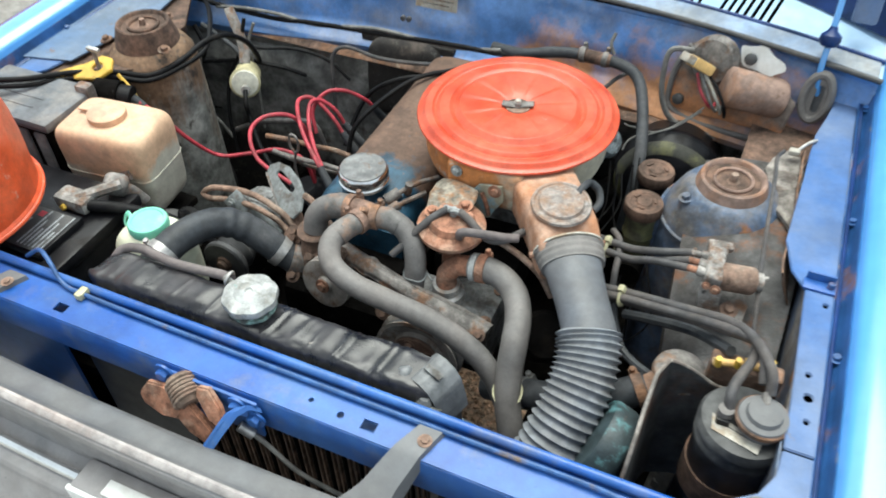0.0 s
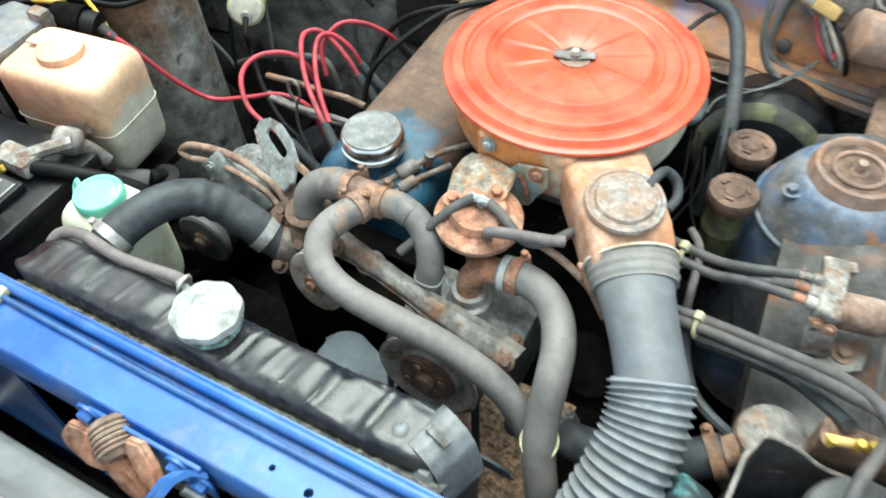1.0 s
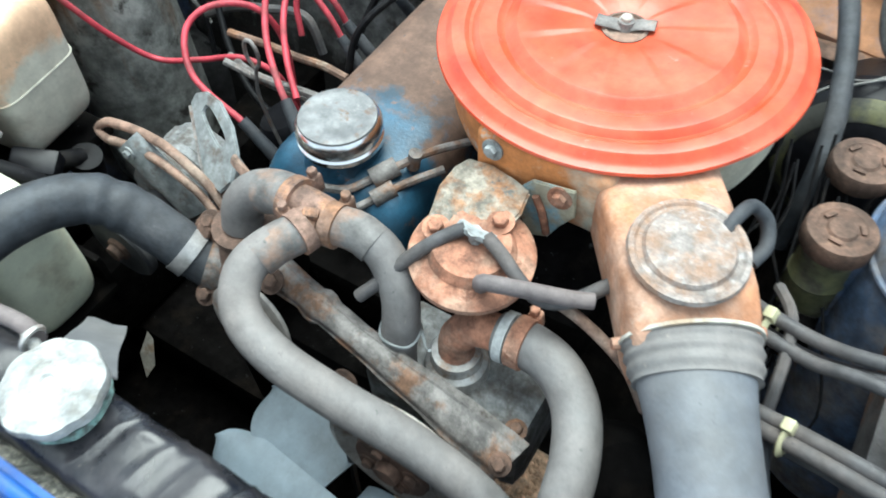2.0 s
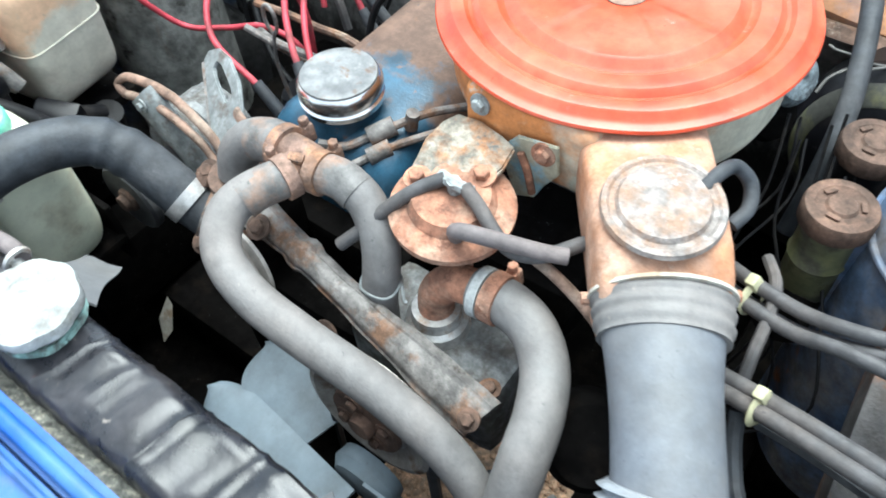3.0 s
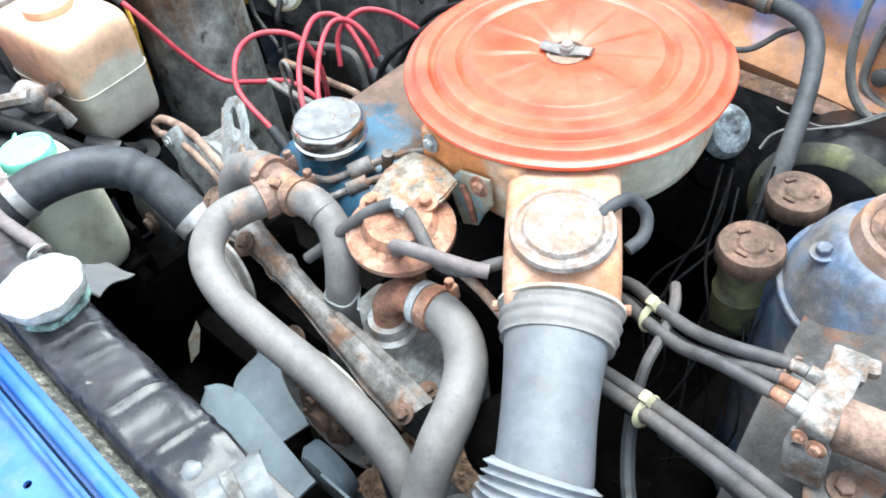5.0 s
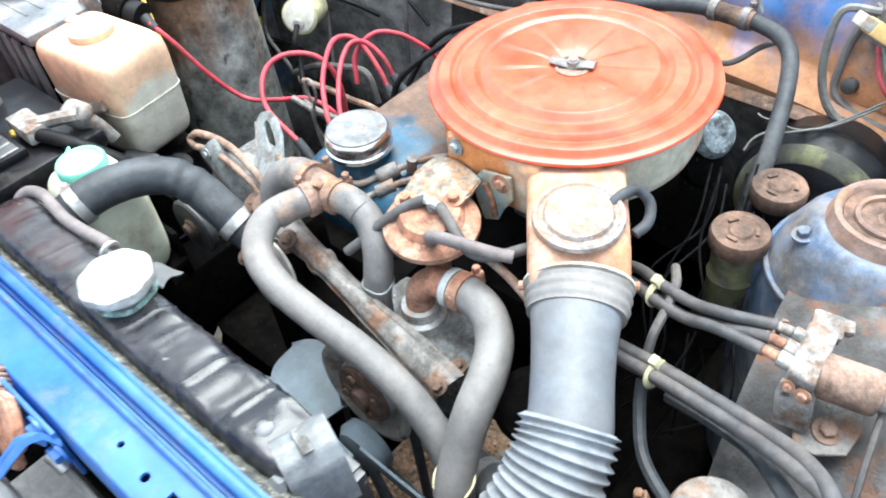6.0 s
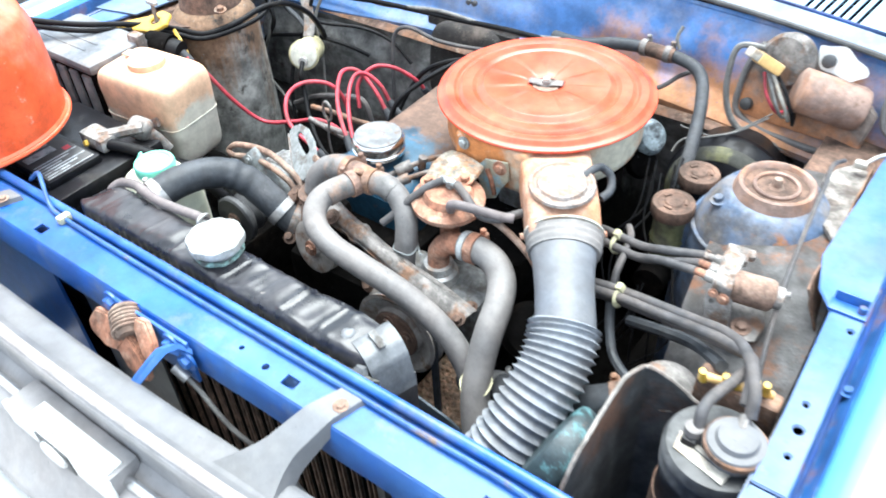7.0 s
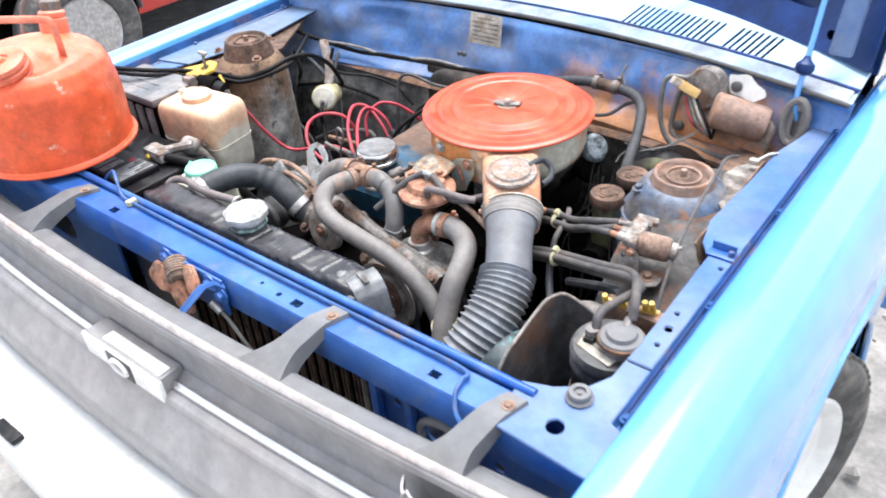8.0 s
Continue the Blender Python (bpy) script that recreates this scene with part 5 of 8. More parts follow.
    def brace(u, v):
        p = lathe_line(bar, u)
        half = 0.0185 - 0.0070 * math.sin(math.pi * min(1.0, u * 1.25)) * (u > 0) + 0.002 * noise.noise((u * 9, v * 2, 1)) + (0.003 if 0.30 < u < 0.36 else 0)
        x = 2 * v - 1
        lift = 0.0045 * max(0.0, 1 - (abs(x) / 0.62) ** 4) - 0.007 * max(0.0, (abs(x) - 0.78) / 0.22)
        return p + Vector((0.006 * x, 0.76 * half * x, 0.62 * half * x)) + Vector((0, -0.63, 0.77)) * lift
    bb = part("brace_bar", sheet(brace, 40, 18, 0.0025), RUST_GREY, t, "grimy pressed steel brace")
    bolt(bb, (0.096, 0.243, 0.754), (0, -0.5, 0.8), 0.006, 0.006, RUSTY)
    bolt(bb, (0.300, 0.226, 0.702), (0, -0.5, 0.8), 0.005, 0.007, RUST_DARK)
    bolt(t, (0.165, 0.225, 0.69), (0, -0.8, 0.5), 0.007, 0.010, RUST_DARK)
    # small idler pulley
    ip = part("idler_pulley", revolve([(0.030, -0.008), (0.036, -0.006), (0.036, -0.003), (0.030, 0.0), (0.036, 0.004), (0.036, 0.007), (0.030, 0.009), (0.012, 0.006), (0.010, 0.010), (0, 0.010)], axis((0.0845, 0.221, 0.718), (-0.1, -1, 0.18)) @ Matrix.Diagonal((1.0, 1.0, 1, 1)), 32), BRONZE_GREY, t, "dull grey idler pulley")
    bolt(ip, (0.0835, 0.210, 0.720), (-0.1, -1, 0.18), 0.006, 0.006, RUST_ORANGE)
    # water pump pulley with its bolts
    m = axis((0.2226, 0.206, 0.6538), (0, -1, 0.05))
    wp = part("pump_pulley", revolve([(0.045, -0.014), (0.060, -0.012), (0.060, -0.009), (0.048, -0.002), (0.058, 0.004), (0.059, 0.007), (0.054, 0.008), (0.046, 0.002), (0.036, 0.0), (0.034, 0.006), (0, 0.006)], m, 40), BRONZE_GREY, t, "rusty grooved pump pulley")
    part("hub", revolve([(0.033, 0.006), (0.032, 0.010), (0.012, 0.010), (0.010, 0.018), (0, 0.018)], m, 28), RUST_DARK, wp)
    for k in range(4):
        a = math.pi / 2 * k + 0.4
        bolt(wp, m @ Vector((0.022 * math.cos(a), 0.022 * math.sin(a), 0.010)), m.to_3x3() @ Vector((0, 0, 1)), 0.005, 0.005, RUST_DARK)
    # fan, with broad plastic paddles beside the pulley
    fm = axis((0.226, 0.178, 0.585), (0, -1, 0))
    fan = part("fan_hub", revolve([(0.030, -0.012), (0.032, 0.0), (0.026, 0.008), (0, 0.010)], fm, 28), FAN_GREY, t, "grey-blue plastic cooling fan")
    def paddle(top0, top1, low0, low1, bulge, round_tip):
        """A twisted paddle between its upper and its lower edge, from the tip to the root."""
        def fn(u, v):
            a = Vector(top0).lerp(Vector(top1), u)
            c = Vector(low0).lerp(Vector(low1), u)
            near = max(0.0, 1 - u / 0.22)
            w = 0.5 + (v - 0.5) * (1 - round_tip * near ** 2.2)
            p = a.lerp(c, w)
            return p + Vector((0, -bulge * math.sin(math.pi * v) * (0.5 + 0.5 * u), 0.25 * bulge * math.sin(math.pi * v)))
        return sheet(fn, 24, 16, 0.003)
    def scoop(tip, root, half, dip, twist):
        """A broad cambered blade with a rounded tip."""
        tip, root = Vector(tip), Vector(root)
        d = (root - tip).normalized()
        side = Vector((-d.y, d.x, 0)).normalized()
        def fn(u, v):
            w = half * (math.sqrt(max(0.0, 1 - (1 - u / 0.3) ** 2)) if u < 0.3 else 1.0 + 0.15 * (u - 0.3))
            k = 2 * v - 1
            return tip.lerp(root, u) + side * w * k + Vector((0, 0, dip * (1 - k * k) + twist * k * (0.4 + 0.6 * u)))
        return sheet(fn, 36, 16, 0.003)
    part("blade", scoop((0.044, 0.164, 0.562), (0.222, 0.136, 0.574), 0.0265, 0.006, 0.016), FAN_GREY, fan)
    part("blade", scoop((0.068, 0.222, 0.584), (0.160, 0.182, 0.566), 0.0370, 0.003, 0.014), FAN_GREY, fan)
    part("blade", paddle((0.330, 0.178, 0.575), (0.236, 0.170, 0.610), (0.330, 0.200, 0.500), (0.236, 0.190, 0.560), 0.008, 0.4), FAN_GREY, fan)
    part("blade", paddle((0.270, 0.175, 0.450), (0.240, 0.175, 0.570), (0.190, 0.195, 0.450), (0.212, 0.185, 0.570), 0.008, 0.4), FAN_GREY, fan)
    # belt
    wheels = ((0.2226, 0.6538, 0.052), (0.215, 0.42, 0.060))
    loop = []
    for k in range(49):
        c, q = math.cos(2 * math.pi * k / 48), math.sin(2 * math.pi * k / 48)
        x, z, r = max(wheels, key=lambda w: w[0] * c + w[1] * q + w[2])
        loop.append((x + r * c, 0.2075, z + r * q))
    part("belt", tube(loop, 0.005, 6, 1, 0.7), RUBBER_DARK, t)
    # dipstick
    loop = [(-0.111, 0.456, 0.706), (-0.119, 0.456, 0.720), (-0.117, 0.456, 0.738), (-0.109, 0.456, 0.743), (-0.102, 0.455, 0.735), (-0.103, 0.455, 0.718), (-0.110, 0.454, 0.704), (-0.112, 0.452, 0.66), (-0.085, 0.45, 0.56), (-0.05, 0.44, 0.50)]
    part("dipstick", tube(loop, 0.0022, 6, 6), RUST_GREY, t, "wire dipstick with a ring end")
    # spark plug wells and pipe work beside the cover
    for y in (0.40, 0.50, 0.60, 0.70):
        part("spark_plug", tube([(-0.03, y, 0.63), (-0.052, y, 0.660)], 0.009, 10, 2), CABLE, t)
    pipe = [(0.068, 0.338, 0.748), (0.086, 0.350, 0.744), (0.100, 0.366, 0.749), (0.118, 0.390, 0.756), (0.130, 0.410, 0.757), (0.150, 0.440, 0.752)]
    p = part("vacuum_pipe", tube(pipe, 0.0036, 8, 5), RUST_GREY, t, "rusty thin steel pipe")
    part("delay_valve", tube([(0.100, 0.366, 0.749), (0.113, 0.384, 0.755)], 0.0085, 12, 3), RUST_GREY, p)
    part("fitting", tube([(0.121, 0.395, 0.748), (0.1245, 0.3955, 0.7655)], 0.0058, 10, 2), RUST_GREY, p)
    low = [(0.078, 0.326, 0.738), (0.094, 0.338, 0.734), (0.110, 0.356, 0.741), (0.124, 0.376, 0.746), (0.145, 0.405, 0.748)]
    part("vacuum_pipe", tube(low, 0.0036, 8, 5), RUST_GREY, t)
    part("delay_valve", tube([(0.108, 0.354, 0.740), (0.119, 0.370, 0.745)], 0.0075, 12, 3), RUST_GREY, p)


build_engine()


def build_alternator():
    m = axis((-0.1103, 0.294, 0.6556), (0, -1, 0))
    t = thing("alternator", (-0.105, 0.33, 0.60), "dull aluminium alternator on a rusty slotted bracket", "alternator")
    part("body", revolve([(0.030, -0.084), (0.043, -0.080), (0.0465, -0.070), (0.0465, -0.050), (0.049, -0.048), (0.049, -0.040), (0.0465, -0.038), (0.0465, -0.022), (0.042, -0.012), (0.03, -0.008), (0, -0.008)], m, 36), ALU, t)
    for k in range(10):
        a = 2 * math.pi * k / 10
        part("vent_rib", rbox((0.006, 0.010, 0.020), m @ Matrix.Rotation(a, 4, "Z") @ pose(0.0445, 0, -0.066), 0.002, 1), ALU, t)
    pul = part("pulley", revolve([(0.018, -0.008), (0.028, 0.014), (0.031, 0.026), (0.024, 0.034), (0.0362, 0.044), (0.0370, 0.051), (0.0345, 0.0535), (0.020, 0.0515), (0.017, 0.0525), (0, 0.0525)], m, 36), GREY_DARK, t, "dark steel pulley")
    part("hub_nut", revolve([(0.013, 0.052), (0.012, 0.056), (0.009, 0.057), (0.008, 0.062), (0, 0.063)], m, 16), RUST_DARK, pul)
    part("ear", tube([(-0.1255, 0.304, 0.733), (-0.116, 0.304, 0.724), (-0.100, 0.305, 0.706), (-0.080, 0.306, 0.686), (-0.066, 0.306, 0.668)], lambda q: 0.0150 + 0.004 * q, 14, 5, 0.42, (0.62, 0.45, 0.64)), PALE_ALLOY, t, "pale alloy mounting ear")
    bolt(t, (-0.119, 0.297, 0.727), (0, -1, 0.2), 0.004, 0.005, PALE_ALLOY)
    # arched adjusting strap with a narrow slot
    line = [(-0.189, 0.3150, 0.7075), (-0.152, 0.313, 0.7215), (-0.1188, 0.311, 0.7300), (-0.092, 0.309, 0.7320), (-0.067, 0.306, 0.7295), (-0.0373, 0.302, 0.7215), (-0.0195, 0.298, 0.7060), (-0.010, 0.296, 0.6900)]
    def rail(u, k):
        d = (lathe_line(line, min(1.0, u + 0.04)) - lathe_line(line, max(0.0, u - 0.04))).normalized()
        w = 0.0082 * math.sqrt(max(0.0, 1 - max(0.0, 1 - u / 0.09) ** 2)) * (1 - 0.45 * max(0.0, u - 0.45) / 0.55)
        return lathe_line(line, u) + Vector((-0.80 * d.z, 0.60, 0.80 * d.x)) * w * k
    loop = [rail(1 - i / 16, 1) for i in range(16)] + [rail(i / 16, -1) for i in range(17)]
    part("strap", tube(loop, 0.0046, 10, 3, 0.8), RUST_TAN, t, "rusty slotted adjusting strap")
    bolt(t, (0.0037, 0.268, 0.729), (0.1, -0.7, 0.6), 0.0075, 0.010, RUST_DARK)
    # lifting bracket with a long hole
    corner, right, low = Vector((-0.0945, 0.3635, 0.7500)), Vector((-0.0126, 0.3373, 0.7606)), Vector((-0.0411, 0.3125, 0.7205))
    e1 = (right - corner).normalized()
    e2 = (low - corner - e1 * e1.dot(low - corner)).normalized()
    lm = Matrix.Translation(corner) @ Matrix((e1, e2, e1.cross(e2))).transposed().to_4x4()
    out = [(0.003, -0.006), (0.018, -0.015), (0.042, -0.016), (0.070, -0.006), (0.090, 0.010), (0.096, 0.034), (0.086, 0.050), (0.060, 0.051), (0.036, 0.033), (0.012, 0.013), (0.001, 0.004)]
    lift = solid("lifting_bracket", slab(out, -0.002, 0.002, [oval(0.046, 0.006, 0.046, 0.013, 18, 18)], lm, bevel=0.0012), PALE_ALLOY, "grey steel lifting eye with a long hole", "bracket")
    part("flange", sheet(lambda u, v: lm @ Vector((0.002 + 0.060 * u, 0.005 + 0.047 * u, 0)) + Vector((0.004 * v, -0.002 * v, -0.020 * v * (0.35 + 0.65 * u))), 12, 4, 0.004), RUST_GREY, lift, "dirty bent flange")
    part("shank", tube([(-0.030, 0.318, 0.722), (-0.012, 0.306, 0.706), (0.01, 0.300, 0.69)], 0.014, 12, 4, 0.45), RUST_DARK, lift)
    part("clip", tube([(-0.003, 0.318, 0.762), (0.006, 0.313, 0.766), (0.016, 0.310, 0.764), (0.026, 0.308, 0.757)], 0.0048, 8, 4, 0.6), RUST_TAN, lift)


build_alternator()

rh = hose("radiator_hose", [(-0.112, 0.116, 0.760), (-0.106, 0.137, 0.772), (-0.100, 0.165, 0.777), (-0.090, 0.199, 0.774), (-0.073, 0.226, 0.765), (-0.050, 0.239, 0.751), (-0.028, 0.244, 0.734), (-0.006, 0.248, 0.716), (0.012, 0.253, 0.700)], lambda s: 0.0205 + 0.0012 * math.sin(75 * s) * math.exp(-(((s - 0.56) / 0.09) ** 2)), RUBBER_DARK, "thick black top radiator hose", seg=22)
band((-0.1055, 0.139, 0.7728), (0.2, 0.95, 0.25), 0.0209, 0.011, GALV, rh, label="bright steel hose clamp")
band((-0.0065, 0.248, 0.7165), (0.74, 0.14, -0.62), 0.0209, 0.012, GALV, rh, label="bright steel hose clamp")

ha = hose("heater_hose", [(0.116, 0.272, 0.797), (0.101, 0.245, 0.796), (0.097, 0.222, 0.790), (0.112, 0.200, 0.780), (0.145, 0.190, 0.770), (0.19, 0.189, 0.761), (0.25, 0.194, 0.742), (0.30, 0.196, 0.712), (0.330, 0.192, 0.682), (0.352, 0.184, 0.645), (0.365, 0.178, 0.60)], 0.0143, RUBBER, "long dusty grey heater hose bending past the engine", seg=18)
hb = hose("bypass_hose", [(0.262, 0.290, 0.752), (0.285, 0.291, 0.755), (0.310, 0.286, 0.752), (0.332, 0.268, 0.748), (0.346, 0.240, 0.742), (0.352, 0.212, 0.728), (0.355, 0.190, 0.700), (0.362, 0.168, 0.670), (0.375, 0.150, 0.635), (0.385, 0.14, 0.59)], 0.0167, RUBBER, "dusty grey rubber hose curving down beside the duct", seg=18)
el = solid("rusty_elbow", tube([(0.232, 0.280, 0.712), (0.232, 0.283, 0.733), (0.242, 0.288, 0.747), (0.258, 0.290, 0.752), (0.268, 0.290, 0.753)], 0.0138, 18, 6), RUST_ORANGE, "rust-orange steel pipe elbow on the water housing", "pipe")
band((0.268, 0.290, 0.7535), (1, 0.05, 0.1), 0.0172, 0.007, WHITE_CAP, hb, screw=False, label="pale hose clamp")
band((0.279, 0.2905, 0.755), (1, 0.0, 0.1), 0.0172, 0.011, RUST_ORANGE, hb, label="rusty hose clamp")
tl = hose("elbow_hose", [(0.038, 0.276, 0.748), (0.040, 0.282, 0.768), (0.052, 0.289, 0.783), (0.072, 0.292, 0.791), (0.092, 0.290, 0.795)], 0.0165, RUBBER, "short dusty rubber elbow hose", seg=18)
tr = hose("branch_hose", [(0.126, 0.284, 0.797), (0.148, 0.289, 0.796), (0.170, 0.288, 0.786), (0.187, 0.278, 0.766), (0.193, 0.268, 0.742), (0.192, 0.262, 0.715), (0.190, 0.262, 0.675)], 0.0142, RUBBER, "short dusty branch hose tied with wire", seg=18)
tee = solid("hose_tee", tube([(0.080, 0.291, 0.794), (0.112, 0.288, 0.799), (0.136, 0.286, 0.797)], 0.0138, 16, 4), TEE_RUST, "rusty metal hose tee with clamps", "pipe fitting")
part("branch", tube([(0.113, 0.288, 0.797), (0.113, 0.262, 0.797)], 0.0138, 16, 2), TEE_RUST, tee)
part("lug", rbox((0.012, 0.008, 0.010), pose(0.118, 0.277, 0.8105, 20, 15, 30), 0.003), TEE_RUST, tee)
for own, pts in ((tl, [(0.060, 0.2905, 0.787), (0.075, 0.292, 0.792), (0.090, 0.290, 0.795)]), (tr, [(0.132, 0.286, 0.797), (0.148, 0.289, 0.796), (0.162, 0.2885, 0.791)]), (ha, [(0.112, 0.266, 0.797), (0.104, 0.251, 0.796), (0.099, 0.236, 0.7935)])):
    part("rusted_end", tube(pts, 0.0172 if own is tl else 0.0149, 18, 4), RUST_SLEEVE, own, "rust-stained end of the hose")
band((0.092, 0.290, 0.795), (1, -0.05, 0.1), 0.0172, 0.010, TEE_RUST, tl, label="rusty hose clamp")
band((0.130, 0.285, 0.797), (1, 0.1, 0), 0.0152, 0.010, RUSTY, tr, label="rusty hose clamp")
band((0.1135, 0.268, 0.7975), (0.3, 1, 0), 0.0151, 0.010, TEE_RUST, ha, label="rusty hose clamp")
tw = [(0.193 + 0.0152 * math.cos(a), 0.266 + 0.0152 * math.sin(a), 0.735 + 0.002 * math.sin(3 * a)) for a in (2 * math.pi * k / 20 for k in range(23))] + [(0.218, 0.262, 0.737), (0.224, 0.258, 0.744)]
part("wire_tie", tube(tw, 0.0012, 6, 2), PALE_ALLOY, tr, "twisted wire tie")
tie = [(0.3595 + 0.0172 * math.cos(a), 0.174 + 0.0165 * math.sin(a), 0.682 + 0.008 * math.sin(a)) for a in (2 * math.pi * k / 24 for k in range(25))]
part("cable_tie", tube(tie, 0.0022, 6, 2, 0.6), PALE_YELLOW, hb, "pale yellow cable tie")


# ---- EGR valve ----
def build_egr():
    t = thing("vacuum_valve", (0.2245, 0.316, 0.70), "rusty round vacuum valve with a cast bracket", "valve")
    m = pose(0.2245, 0.316, 0.790, 4, 3, 0) @ Matrix.Diagonal((1.045, 1.045, 0.9, 1))
    part("body", revolve([(0.012, -0.11), (0.012, -0.03), (0.020, -0.020), (0.038, -0.010), (0.0425, -0.006), (0.043, 0.001), (0.038, 0.005), (0.030, 0.007), (0.026, 0.017), (0.016, 0.020), (0, 0.020)], m, 40), RUST_ORANGE, t)
    out = [(0.187, 0.376), (0.200, 0.377), (0.222, 0.376), (0.240, 0.371), (0.243, 0.352), (0.241, 0.338), (0.232, 0.330), (0.222, 0.330), (0.211, 0.322), (0.207, 0.310), (0.198, 0.304), (0.190, 0.308), (0.187, 0.322), (0.181, 0.345), (0.182, 0.364)]
    bm = slab(out, 0.803, 0.8085, (), None, bevel=0.0016)
    bmesh.ops.triangulate(bm, faces=[f for f in bm.faces if len(f.verts) > 4])
    bmesh.ops.subdivide_edges(bm, edges=[e for e in bm.edges if e.calc_length() > 0.006], cuts=2, use_grid_fill=True)
    for v in bm.verts:
        v.co.z += 0.10 * (v.co.y - 0.33) + 0.0032 * noise.noise((v.co.x * 70, v.co.y * 70, 3)) - 0.05 * max(0.0, v.co.x - 0.225)
    br = part("bracket", bm, CAST_CREAM, t, "flaking cream cast bracket")
    for x, y in ((0.1985, 0.3125), (0.2345, 0.3385)):
        bolt(br, (x, y, 0.8065), (0, -0.15, 1), 0.0058, 0.008, RUST_ORANGE)
    part("tee", tube([(0.214, 0.319, 0.814), (0.227, 0.316, 0.816), (0.241, 0.318, 0.814)], 0.0044, 8, 3), PALE_ALLOY, t)
    part("stem", tube([(0.227, 0.318, 0.80), (0.227, 0.316, 0.819)], 0.005, 8, 2), PALE_ALLOY, t)


build_egr()
VAC = "slim dusty grey vacuum hose"
hose("vacuum_hose", [(0.219, 0.318, 0.815), (0.205, 0.304, 0.808), (0.190, 0.289, 0.794), (0.176, 0.274, 0.776), (0.163, 0.261, 0.762)], 0.0050, HOSE_BROWN, VAC, seg=10, group="vacuum hoses")
hose("vacuum_hose", [(0.235, 0.318, 0.815), (0.250, 0.312, 0.812), (0.268, 0.305, 0.803), (0.283, 0.303, 0.797), (0.300, 0.312, 0.795), (0.316, 0.335, 0.795), (0.33, 0.36, 0.79)], 0.0052, HOSE_BROWN, VAC, seg=10, group="vacuum hoses")
hose("vacuum_hose", [(0.245, 0.293, 0.797), (0.248, 0.289, 0.808), (0.258, 0.290, 0.812), (0.280, 0.301, 0.806), (0.300, 0.312, 0.799), (0.314, 0.320, 0.796)], 0.0057, MAUVE_RUBBER, VAC, seg=10, group="vacuum hoses")
hose("vacuum_hose", [(0.275, 0.308, 0.797), (0.30, 0.312, 0.786), (0.325, 0.312, 0.772), (0.35, 0.308, 0.755), (0.37, 0.30, 0.73)], 0.0042, RUST_TAN, VAC, seg=10, group="vacuum hoses")


